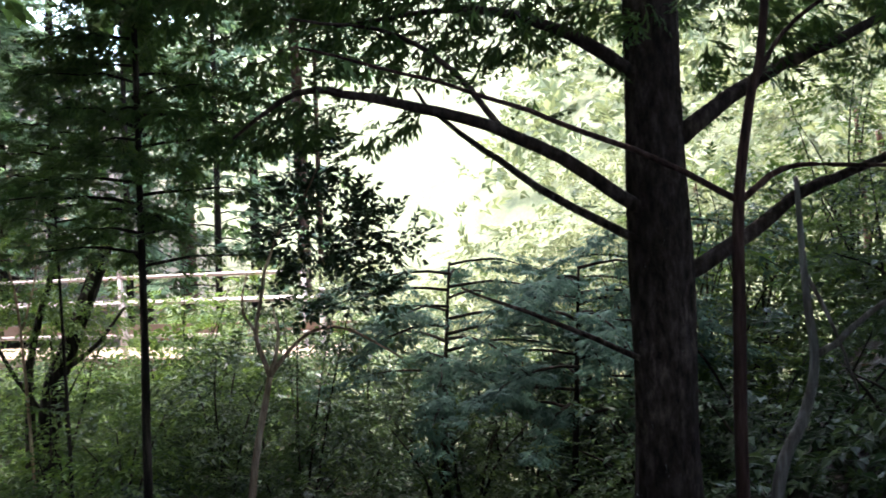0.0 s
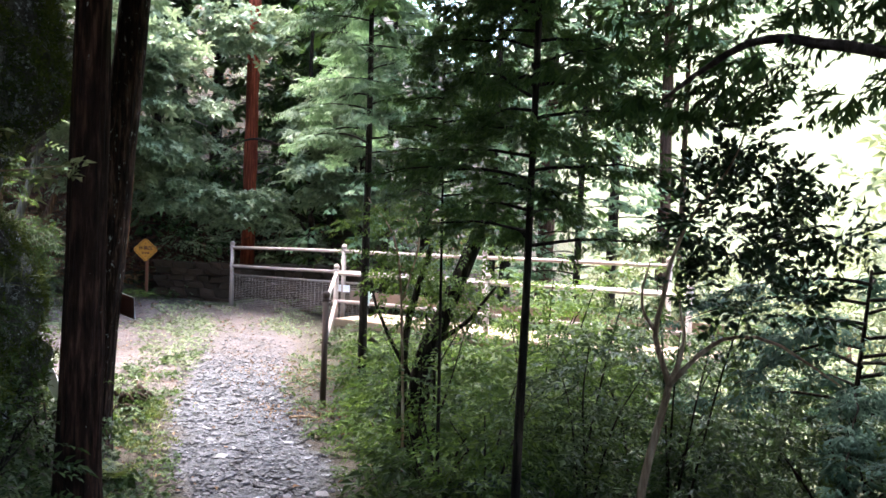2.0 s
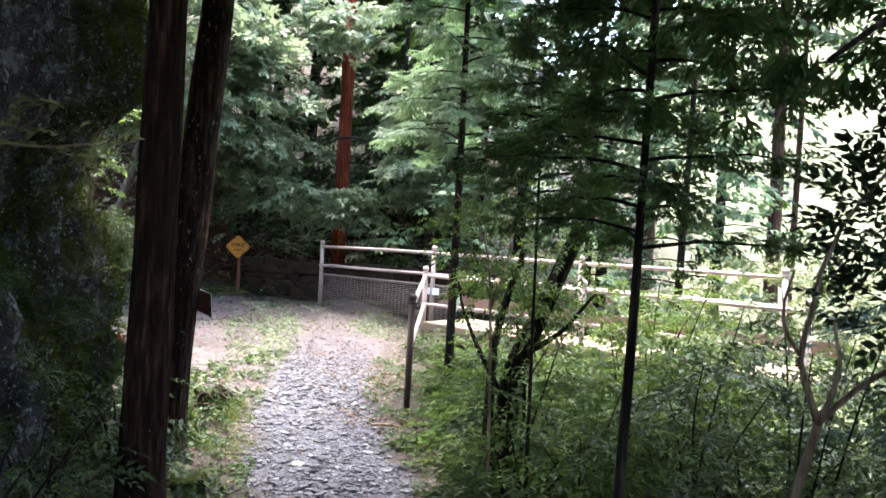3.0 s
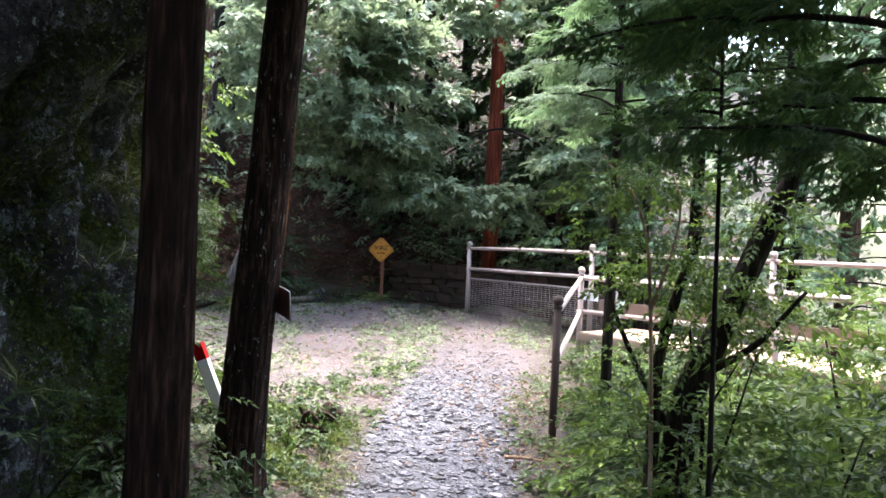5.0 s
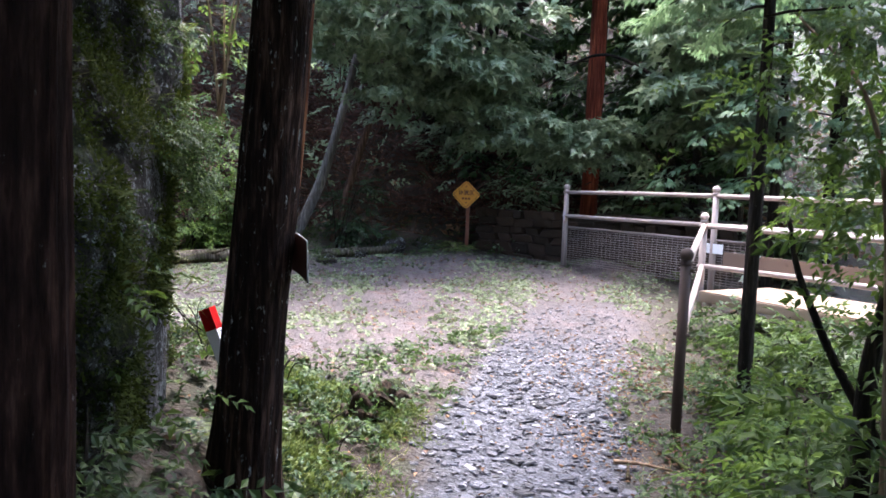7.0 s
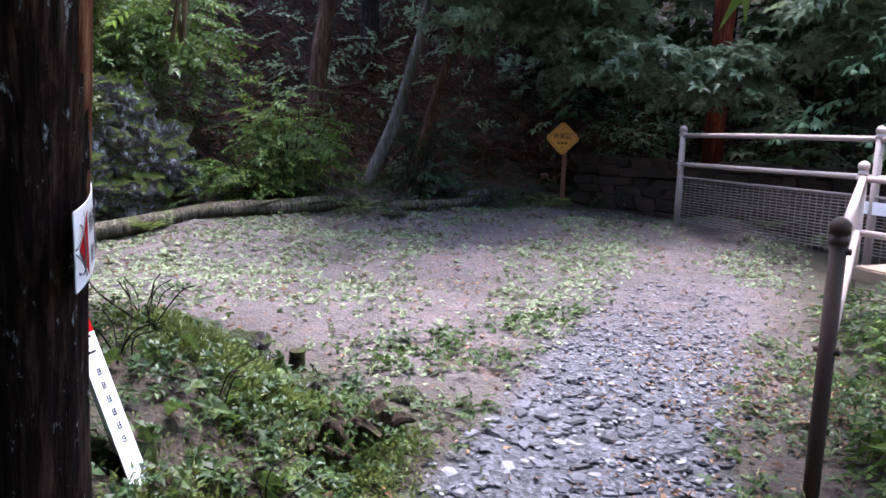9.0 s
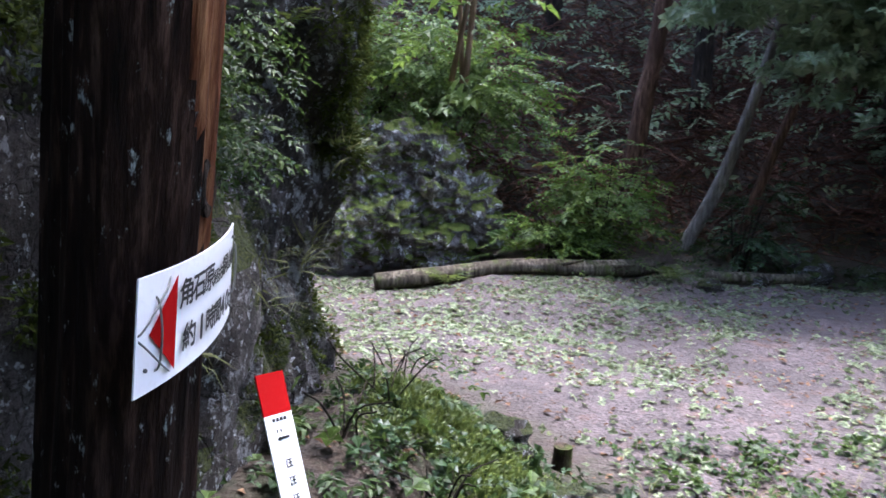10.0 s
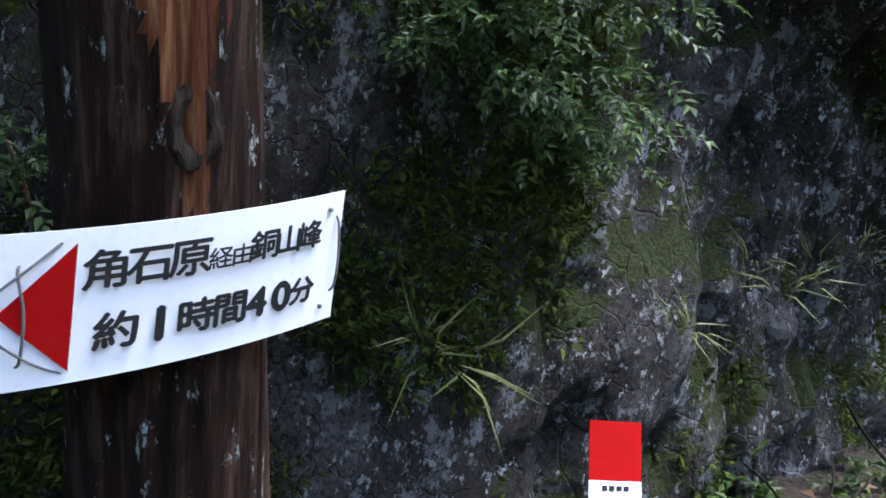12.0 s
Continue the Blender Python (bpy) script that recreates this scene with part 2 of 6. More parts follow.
M_SHEET = painted("pale_green_plastic", (0.55, 0.66, 0.60), -0.1, 0.3, (0.3, 0.34, 0.3))


def slate_material():
    m, n, l, b = material("slate_chips", 0.5, 0.4)
    geo = n.new("ShaderNodeNewGeometry")
    oi = n.new("ShaderNodeObjectInfo")
    ad = n.new("ShaderNodeMath")
    ad.operation = "ADD"
    l.new(geo.outputs["Random Per Island"], ad.inputs[0])
    l.new(oi.outputs["Random"], ad.inputs[1])
    fr = n.new("ShaderNodeMath")
    fr.operation = "FRACT"
    l.new(ad.outputs[0], fr.inputs[0])
    col = ramp(n, l, fr.outputs[0], [(0.0, (0.010, 0.010, 0.015)), (0.45, (0.032, 0.033, 0.046)), (0.85, (0.080, 0.082, 0.104)), (1.0, (0.20, 0.195, 0.22))])
    g = noise_tex(n, l, 30, 5, 0.7)
    col = mix(n, l, step(n, l, g, 0.45, 0.75), col, mix(n, l, 0.4, col, (0.10, 0.075, 0.06)))
    l.new(col, b.inputs["Base Color"])
    bump(n, l, g, b, 0.5, 0.01)
    return m


def wall_stone_material():
    m, n, l, b = material("brown_wall_stone", 0.85, 0.25)
    oi = n.new("ShaderNodeObjectInfo")
    col = ramp(n, l, oi.outputs["Random"], [(0.0, (0.016, 0.009, 0.007)), (0.6, (0.036, 0.019, 0.013)), (1.0, (0.058, 0.031, 0.022))])
    g = noise_tex(n, l, 14, 6, 0.7)
    col = mix(n, l, step(n, l, g, 0.4, 0.7), col, (0.035, 0.028, 0.016))
    l.new(col, b.inputs["Base Color"])
    bump(n, l, g, b, 0.8, 0.02)
    return m


M_SLATE = slate_material()
M_WALLSTONE = wall_stone_material()

# ---- mesh helpers ----
rng = np.random.default_rng(7)


def tri_mesh(name, verts, tris, mat, smooth=False):
    me = bpy.data.meshes.new(name)
    verts = np.ascontiguousarray(verts, dtype=np.float32)
    tris = np.ascontiguousarray(tris, dtype=np.int32)
    me.vertices.add(len(verts))
    me.vertices.foreach_set("co", verts.ravel())
    me.loops.add(tris.size)
    me.loops.foreach_set("vertex_index", tris.ravel())
    me.polygons.add(len(tris))
    me.polygons.foreach_set("loop_start", np.arange(0, tris.size, 3, dtype=np.int32))
    me.polygons.foreach_set("use_smooth", np.full(len(tris), smooth))
    me.update(calc_edges=True)
    me.materials.append(mat)
    return me


def thing(name, loc, label, category, group="", kind=""):
    ob = new(name)
    ob.location = loc
    return tagged(ob, label, category, group, kind)


def child(name, me, parent, label=""):
    """A mesh in world coordinates becomes a part of the parent, which stands unrotated at its location."""
    ob = new(name, me)
    ob.parent = parent
    root = Vector((0, 0, 0))
    p = parent
    while p is not None:
        root += p.location
        p = p.parent
    ob.location = -root
    if label:
        ob["label"] = label
    return ob


def part(name, bm, mat, parent, label=""):
    me = bpy.data.meshes.new(name)
    bm.to_mesh(me)
    bm.free()
    me.materials.append(mat)
    return child(name, me, parent, label)


def join(pieces):
    vs, fs, k = [], [], 0
    for v, f in pieces:
        vs.append(v)
        fs.append(f + k)
        k += len(v)
    return np.concatenate(vs), np.concatenate(fs)


def smoothstep(a, b, x):
    t = np.clip((x - a) / (b - a), 0, 1)
    return t * t * (3 - 2 * t)


def spline(points, count):
    """A smooth run of count places through a few points (Catmull-Rom)."""
    p = np.asarray(points, float)
    p = np.vstack([2 * p[0] - p[1], p, 2 * p[-1] - p[-2]])
    u = np.linspace(0, len(p) - 3 - 1e-6, count)
    i = u.astype(int)
    t = (u - i)[:, None]
    a, b, c, d = p[i], p[i + 1], p[i + 2], p[i + 3]
    return 0.5 * (2 * b + (c - a) * t + (2 * a - 5 * b + 4 * c - d) * t**2 + (3 * b - a - 3 * c + d) * t**3)


def tube(path, radii, sides=8, rough=0.0, seed=0.0, ridges=0.0, flare=0.0):
    """A tapered stem along a path, with an uneven, ridged skin."""
    path = np.asarray(path, float)
    n = len(path)
    radii = np.broadcast_to(np.asarray(radii, float), (n,))
    tan = np.gradient(path, axis=0)
    tan /= np.linalg.norm(tan, axis=1)[:, None] + 1e-9
    ref = np.array([1.0, 0, 0]) if abs(tan[0][0]) < 0.8 else np.array([0, 1.0, 0])
    a = np.cross(tan, ref)
    a /= np.linalg.norm(a, axis=1)[:, None] + 1e-9
    b = np.cross(tan, a)
    ang = np.linspace(0, 2 * math.pi, sides, endpoint=False)
    r = np.repeat(radii[:, None], sides, 1)
    if rough or ridges or flare:
        for i in range(n):
            for j in range(sides):
                q = (math.cos(ang[j]) * 1.3 + seed, math.sin(ang[j]) * 1.3, path[i][2] * 1.7 + seed)
                k = rough * noise.noise(q)
                if ridges:
                    k += ridges * noise.noise((math.cos(ang[j]) * 9 + seed, math.sin(ang[j]) * 9, path[i][2] * 1.1))
                if flare:
                    k += flare * (1 - i / (n - 1)) ** 8 * (0.5 + 0.5 * math.cos(ang[j] * 4 + seed))
                r[i, j] *= 1 + k
    v = path[:, None, :] + r[..., None] * (np.cos(ang)[None, :, None] * a[:, None, :] + np.sin(ang)[None, :, None] * b[:, None, :])
    v = np.vstack([v.reshape(-1, 3), path[:1], path[-1:]])
    i, j = np.meshgrid(np.arange(n - 1), np.arange(sides), indexing="ij")
    p = (i * sides + j).ravel()
    q = (i * sides + (j + 1) % sides).ravel()
    f = np.vstack([np.stack([p, q, q + sides], 1), np.stack([p, q + sides, p + sides], 1)])
    k = np.arange(sides)
    f = np.vstack([f, np.stack([np.full(sides, n * sides), (k + 1) % sides, k], 1),
                   np.stack([np.full(sides, n * sides + 1), (n - 1) * sides + k, (n - 1) * sides + (k + 1) % sides], 1)])
    return v, f[:, ::-1]


def basis(forward, up):
    """Turns whose y axis runs along forward and whose z axis leans to up (rows of both)."""
    f = forward / (np.linalg.norm(forward, axis=1)[:, None] + 1e-9)
    x = np.cross(f, up)
    x /= np.linalg.norm(x, axis=1)[:, None] + 1e-9
    z = np.cross(x, f)
    return np.stack([x, f, z], axis=2)


def bake(protos, pos, rot, scale):
    """Copies of the prototypes, chosen at random, laid into one set of verts and tris."""
    pos, scale = np.asarray(pos, float), np.asarray(scale, float)
    pick = rng.integers(0, len(protos), len(pos))
    out = []
    for k, (v, f) in enumerate(protos):
        s = np.nonzero(pick == k)[0]
        if len(s) == 0:
            continue
        w = np.einsum("nij,vj->nvi", rot[s], v) * scale[s][:, None, None] + pos[s][:, None, :]
        ff = f[None] + (np.arange(len(s)) * len(v))[:, None, None]
        out.append((w.reshape(-1, 3), ff.reshape(-1, 3)))
    return join(out)


def unit(n):
    v = rng.normal(size=(n, 3))
    return v / np.linalg.norm(v, axis=1)[:, None]


# ---- leaf prototypes: y runs from stalk to tip, z is the upper side ----
def leaf(length, width, fold=0.18, droop=0.15, belly=0.42):
    v = np.array([(0, 0, 0), (width / 2, length * belly, fold * width), (0, length * belly, -fold * width * 0.3),
                  (-width / 2, length * belly, fold * width), (0, length, -droop * length)], float)
    return v, np.array([(0, 1, 2), (1, 4, 2), (4, 3, 2), (3, 0, 2)])


def blade(length, width, droop=0.1):
    v = np.array([(0, 0, 0), (width / 2, length * 0.45, 0), (-width / 2, length * 0.45, 0), (0, length, -droop * length)], float)
    return v, np.array([(0, 1, 2), (1, 3, 2)])


def put(piece, at, forward, up):
    v, f = piece
    r = basis(np.array([forward], float), np.array([up], float))[0]
    return v @ r.T + np.array(at), f


def sprig(n, length, leaf_len, leaf_w, spread=0.9, seed=0, stalk=True):
    r = np.random.default_rng(seed)
    out = []
    for i in range(n):
        t = (i + 0.6) / n
        side = -1 if i % 2 else 1
        k = leaf_len * r.uniform(0.75, 1.15)
        out.append(put(leaf(k, leaf_w * k / leaf_len, 0.2, r.uniform(0.05, 0.35)), (0, length * t, -0.12 * length * t * t),
                       (side * spread + r.normal() * 0.15, 0.55 + t * 0.5, r.normal() * 0.25), (r.normal() * 0.25, r.normal() * 0.2, 1)))
    out.append(put(leaf(leaf_len, leaf_w), (0, length, -0.12 * length), (r.normal() * 0.2, 1, -0.15), (0, 0, 1)))
    if stalk:
        w = 0.012 * length + 0.0012
        out.append((np.array([(-w, 0, 0), (w, 0, 0), (0, length, -0.12 * length), (0, 0, w)], float), np.array([(0, 1, 2), (1, 3, 2), (3, 0, 2)])))
    return join(out)


def whorl(n, leaf_len, leaf_w, seed=0, lift=0.15):
    r = np.random.default_rng(seed)
    out = []
    for i in range(n):
        a = 2 * math.pi * i / n + r.normal() * 0.15
        k = leaf_len * r.uniform(0.7, 1.1)
        out.append(put(leaf(k, leaf_w, 0.15, r.uniform(0.1, 0.45), 0.55), (0, 0, 0), (math.sin(a), math.cos(a), lift + r.normal() * 0.12), (0, 0, 1)))
    return join(out)


def conifer_spray(n, length, seed=0, fine=1.0):
    """A flat fan of scaly cypress foliage."""
    r = np.random.default_rng(seed)
    out = []
    for i in range(n):
        t = (i + 0.5) / n
        side = -1 if i % 2 else 1
        l1 = length * (0.55 * (1 - t) + 0.16) * r.uniform(0.8, 1.2)
        o = np.array((0, length * t, -0.18 * length * t * t))
        d = np.array((side * 0.75, 0.75, -0.2 + r.normal() * 0.12))
        d /= np.linalg.norm(d)
        out.append(put(blade(l1, 0.016 * fine + 0.09 * l1, 0.15), o, d, (0, 0, 1)))
        for j in range(2):
            o2 = o + d * l1 * (0.3 + 0.32 * j)
            for sd in (-1, 1):
                out.append(put(blade(l1 * (0.5 - 0.12 * j), 0.013 * fine + 0.06 * l1, 0.2), o2, d + np.array((sd * 0.6 * d[1], -sd * 0.6 * d[0], -0.25)), (0, 0, 1)))
    return join(out)


def fern_frond(n, length, seed=0):
    r = np.random.default_rng(seed)
    out = []
    for i in range(n):
        t = (i + 1) / (n + 1)
        w = length * 0.32 * math.sin(math.pi * (0.12 + 0.86 * t)) + 0.01
        o = (0, length * t, length * (0.35 * t - 0.6 * t * t))
        for sd in (-1, 1):
            out.append(put(blade(w, length * 0.055, 0.15), o, (sd, 0.35, r.normal() * 0.1), (0, 0, 1)))
    return join(out)


def grass_tuft(n, length, seed=0):
    r = np.random.default_rng(seed)
    out = []
    for i in range(n):
        a = r.uniform(0, 6.28)
        k = length * r.uniform(0.6, 1.2)
        out.append(put(blade(k, 0.007, 0.45), (0.02 * math.cos(a), 0.02 * math.sin(a), 0), (math.cos(a) * 0.6, math.sin(a) * 0.6, 0.9), (-math.cos(a), -math.sin(a), 0.6)))
    return join(out)


P_FRESH = [sprig(7, 0.17, 0.062, 0.030, 0.95, s) for s in range(4)]
P_SMALL = [sprig(7, 0.12, 0.042, 0.020, 0.95, s + 10) for s in range(4)]
P_SHINY = [sprig(7, 0.15, 0.075, 0.034, 0.8, s + 20) for s in range(4)]
P_BROAD = [whorl(6, 0.17, 0.075, s + 30) for s in range(4)]
P_LONG = [whorl(7, 0.16, 0.034, s + 40, 0.35) for s in range(3)]
P_CYP = [conifer_spray(9, 0.26, s + 50, 0.5) for s in range(4)]
P_CYPFAR = [conifer_spray(5, 0.30, s + 60, 1.6) for s in range(3)]
P_CANOPY = [conifer_spray(3, 0.30, s + 65, 2.2) for s in range(3)]
P_HINOKI = [conifer_spray(9, 0.26, s + 55, 0.65) for s in range(4)]
P_MOSS = [grass_tuft(6, 0.022, s + 97) for s in range(3)]
P_OVAL = [sprig(6, 0.13, 0.058, 0.034, 0.85, s + 120) for s in range(4)]
P_FERN = [fern_frond(11, 0.4, s + 70) for s in range(3)]
P_COVER = [whorl(4, 0.052, 0.036, s + 80, 0.3) for s in range(4)]
P_IVY = [whorl(3, 0.045, 0.034, s + 85, 0.2) for s in range(3)]
P_GRASS = [grass_tuft(7, 0.2, s + 90) for s in range(3)]
P_DEAD = [leaf(0.055, 0.03, 0.3, 0.1), leaf(0.04, 0.026, -0.25, 0.0)]
P_CLUMP = [sprig(6, 0.34, 0.20, 0.11, 0.9, s + 95, False) for s in range(4)]

# ---- terrain ----
CLIFF = [(-0.4, -6.5), (-1.5, -3.2), (-2.1, -0.8), (-3.0, 1.0), (-3.8, 2.4), (-4.75, 3.9), (-5.45, 4.60), (-6.1, 4.94), (-6.80, 5.28), (-7.38, 5.0), (-8.3, 3.7), (-10.5, 2.6), (-15, 1.5)]
WAY = [(0.9, -2.0), (0.0, 0.0), (-0.6, 1.1), (-1.8, 3.0), (-2.8, 4.25), (-3.65, 5.07), (-4.15, 5.67), (-5.0, 6.5), (-5.7, 7.4), (-6.25, 8.3), (-6.9, 9.4)]


def line_distance(x, y, line):
    """Distance to a run of segments, with the side (positive on its left hand) and the place along it."""
    best = np.full(np.shape(x), 1e9)
    side = np.zeros(np.shape(x))
    along = np.zeros(np.shape(x))
    run = 0.0
    for (x0, y0), (x1, y1) in zip(line, line[1:]):
        dx, dy = x1 - x0, y1 - y0
        ln = math.hypot(dx, dy)
        t = np.clip(((x - x0) * dx + (y - y0) * dy) / ln**2, 0, 1)
        d = np.hypot(x - x0 - t * dx, y - y0 - t * dy)
        s = np.sign(dx * (y - y0) - dy * (x - x0))
        m = d < best
        best, side, along = np.where(m, d, best), np.where(m, s, side), np.where(m, run + t * ln, along)
        run += ln
    return best, side, along


def softplus(v, k=2.0):
    return np.log1p(np.exp(np.clip(v * k, -40, 40))) / k


def wobble(x, y):
    return (np.sin(x * 1.7 + 1.3 * np.sin(y * 1.1)) * np.sin(y * 1.9 + 0.7) + 0.5 * np.sin(x * 4.1 + y * 2.3) * np.sin(y * 3.7 - x * 1.2))


def height(x, y):
    x, y = np.asarray(x, float), np.asarray(y, float)
    s = -0.6 * x + 0.8 * y
    z = -0.28 * smoothstep(0.3, 6.0, s) + 0.42 * smoothstep(6.5, 15.0, s)
    dr = 0.8 * (x - 0.55) + 0.6 * (y - 0.4)
    z = z - np.minimum(0.10 * softplus(dr) + 0.42 * softplus(dr - 3.6), 4.5)
    z = z + np.minimum(0.9 * softplus(dr - 15, 1.0), 42)
    z = z + 1.25 * np.minimum(softplus(x - 1.15 - 0.10 * (y - 4), 3.0), 9) * smoothstep(-3.0, 1.5, y) * smoothstep(16, 9, y)
    d1 = -0.93 * (x + 11.0) + 0.37 * (y - 10.3)
    d2 = np.minimum(-0.6 * (x + 9.2) + 0.8 * (y - 13.0), -0.97 * (x + 0.25 * y))
    d = np.maximum(d1, d2)
    z = z + np.minimum(0.80 * softplus(d - 0.3, 2.5), 26 + 3 * wobble(x * 0.05, y * 0.05))
    c, side, _ = line_distance(x, y, CLIFF)
    inside = np.where(side > 0, c, -c)
    z = z + 0.40 * smoothstep(-0.95, -0.1, inside) * smoothstep(-14, -11, -np.abs(x)) + 3.9 * smoothstep(0.25, 0.9, inside) + 0.5 * softplus(np.minimum(inside, 30) - 1.5)
    z = z + 0.16 * np.exp(-((x + 6.2) ** 2 + (y - 5.65) ** 2) / 0.35)
    w, _, _ = line_distance(x, y, WAY)
    z = z + wobble(x, y) * (0.012 + 0.05 * smoothstep(0.8, 2.5, w)) + 0.35 * wobble(x * 0.3, y * 0.3) * smoothstep(4, 9, w)
    return z


def ground_z(x, y):
    return float(height(np.array([x]), np.array([y]))[0])


def axis_steps(lo, hi, step_size, far):
    mid = np.arange(lo, hi + 1e-6, step_size)
    out, g = [], step_size
    p = hi
    while p < far:
        g *= 1.13
        p += g
        out.append(p)
    low, g, p = [], step_size, lo
    while p > -far:
        g *= 1.13
        p -= g
        low.append(p)
    return np.concatenate([np.array(low[::-1]), mid, np.array(out)])


def build_ground():
    xs, ys = axis_steps(-13, 3, 0.075, 420), axis_steps(-1, 13, 0.075, 420)
    gx, gy = np.meshgrid(xs, ys, indexing="ij")
    z = height(gx, gy)
    near = (np.abs(gx + 5) < 9) & (np.abs(gy - 6) < 8)
    z = z + np.where(near, rng.normal(size=z.shape) * 0.006, 0)
    v = np.stack([gx, gy, z], -1).reshape(-1, 3)
    nx, ny = gx.shape
    i, j = np.meshgrid(np.arange(nx - 1), np.arange(ny - 1), indexing="ij")
    p = (i * ny + j).ravel()
    f = np.vstack([np.stack([p, p + ny, p + ny + 1], 1), np.stack([p, p + ny + 1, p + 1], 1)])
    me = tri_mesh("ground", v, f, M_GROUND, True)
    w, _, _ = line_distance(v[:, 0], v[:, 1], WAY)
    wob = wobble(v[:, 0] * 1.3, v[:, 1] * 1.3)
    grav = smoothstep(0.62, 0.38, w + 0.13 * wob) * (1 - 0.8 * smoothstep(9.4, 11.5, -0.6 * v[:, 0] + 0.8 * v[:, 1]))
    yard = yard_mask(v[:, 0], v[:, 1])
    dr = 0.8 * (v[:, 0] - 0.55) + 0.6 * (v[:, 1] - 0.4)
    far = smoothstep(9, 16, dr)
    at = me.attributes.new("cover", "FLOAT_VECTOR", "POINT")
    at.data.foreach_set("vector", np.stack([grav, yard, far], 1).astype(np.float32).ravel())
    return tagged(new("ground", me), "forest floor with slate path and leafy clearing", "ground", kind="structure")


def yard_mask(x, y):
    """The open turning place in front of the gate."""
    d1 = -0.93 * (x + 11.0) + 0.37 * (y - 10.3)
    d2 = np.minimum(-0.6 * (x + 9.2) + 0.8 * (y - 13.0), -0.97 * (x + 0.25 * y))
    c, side, _ = line_distance(x, y, CLIFF)
    inside = np.where(side > 0, c, -c)
    s = -0.6 * x + 0.8 * y
    dr = 0.8 * (x - 0.55) + 0.6 * (y - 0.4)
    k = smoothstep(0.0, -0.8, np.maximum(d1, d2)) * smoothstep(-0.95, -1.45, inside) * smoothstep(8.6, 9.5, s + 0.15 * wobble(x, y)) * smoothstep(0.4, -0.2, dr)
    return k


ground = build_ground()


# ---- cliff and rocks ----
def build_cliff():
    line = spline([(x, y, 0) for x, y in CLIFF], 900)[:, :2]
    seg = np.linalg.norm(np.diff(line, axis=0), axis=1)
    run = np.concatenate([[0], np.cumsum(seg)])
    # close spacing where the walk comes near, wide elsewhere
    focus = np.interp(np.linspace(0, 1, 420), [0, 0.10, 0.22, 0.86, 0.93, 1], [0, 5.5, 8.0, 15.2, 17.0, run[-1]])
    px, py = np.interp(focus, run, line[:, 0]), np.interp(focus, run, line[:, 1])
    tx, ty = np.gradient(px), np.gradient(py)
    ln = np.hypot(tx, ty)
    nx, ny = ty / ln, -tx / ln
    rows = np.concatenate([np.arange(-0.5, 2.6, 0.028), np.arange(2.6, 5.3, 0.07)])
    foot = height(px + nx * 0.15, py + ny * 0.15)
    v = np.zeros((len(px), len(rows), 3))
    for i in range(len(px)):
        for j, h in enumerate(rows):
            x, y, z = px[i], py[i], foot[i] + h
            q = Vector((x, y, z))
            k = 0.26 * noise.fractal(q * 0.9, 0.8, 2.1, 3) + 0.10 * noise.fractal(Vector((x * 3.2, y * 3.2, z * 1.3)), 0.7, 2.1, 3)
            k += 0.035 * noise.noise(q * 9.0) + 0.018 * noise.noise(Vector((x * 26, y * 26, z * 14)))
            cell = noise.cell(Vector((x * 2.3 + 0.4 * z, y * 2.3, z * 1.6 + 0.5 * x)))
            k += 0.022 * cell + 0.010 * noise.cell(Vector((x * 6 + z, y * 6, z * 4.2 - x)))
            k += 0.055 * noise.fractal(Vector((x * 7, y * 7, z * 1.6)), 0.7, 2.1, 3) + 0.015 * noise.noise(Vector((x * 19, y * 19, z * 5)))
            k += 0.07 * math.exp(-((x + 5.38) / 0.32) ** 2) * float(smoothstep(1.42, 1.0, z + 0.35 * noise.fractal(Vector((x * 4, y * 4, z * 2)), 0.8, 2.1, 2)))
            ledge = 1.25 + 0.35 * noise.noise(Vector((x * 0.8, y * 0.8, 3.0)))
            k -= 0.16 * float(smoothstep(ledge - 0.1, ledge + 0.25, h + 0.25 * noise.noise(q * 3.0))) * float(smoothstep(-6.0, -5.5, x))
            k += 0.50 * float(smoothstep(1.5, 2.1, h)) * math.exp(-((x + 4.65) / 0.55) ** 2) - 0.05 * float(smoothstep(0.6, 1.6, h)) * float(smoothstep(-6.2, -6.8, x))
            k += 0.10 * math.exp(-((h - 0.1) / 0.25) ** 2)
            if -7.6 < x < -4.9 and h < 2.4:
                k = k - 0.04 if k < 0.08 else 0.04 + 0.15 * (k - 0.08)
            k -= 0.55 * max(h - 3.6, 0)
            v[i, j] = (x + nx[i] * k, y + ny[i] * k, z)
    n, m = len(px), len(rows)
    i, j = np.meshgrid(np.arange(n - 1), np.arange(m - 1), indexing="ij")
    p = (i * m + j).ravel()
    f = np.vstack([np.stack([p, p + 1, p + m + 1], 1), np.stack([p, p + m + 1, p + m], 1)])
    me = tri_mesh("cliff", v.reshape(-1, 3), f, M_ROCK, False)
    return tagged(new("cliff", me), "dark mossy rock cliff with pale lichen", "cliff", kind="structure"), v, np.stack([nx, ny], 1)


cliff, CLIFF_V, CLIFF_N = build_cliff()


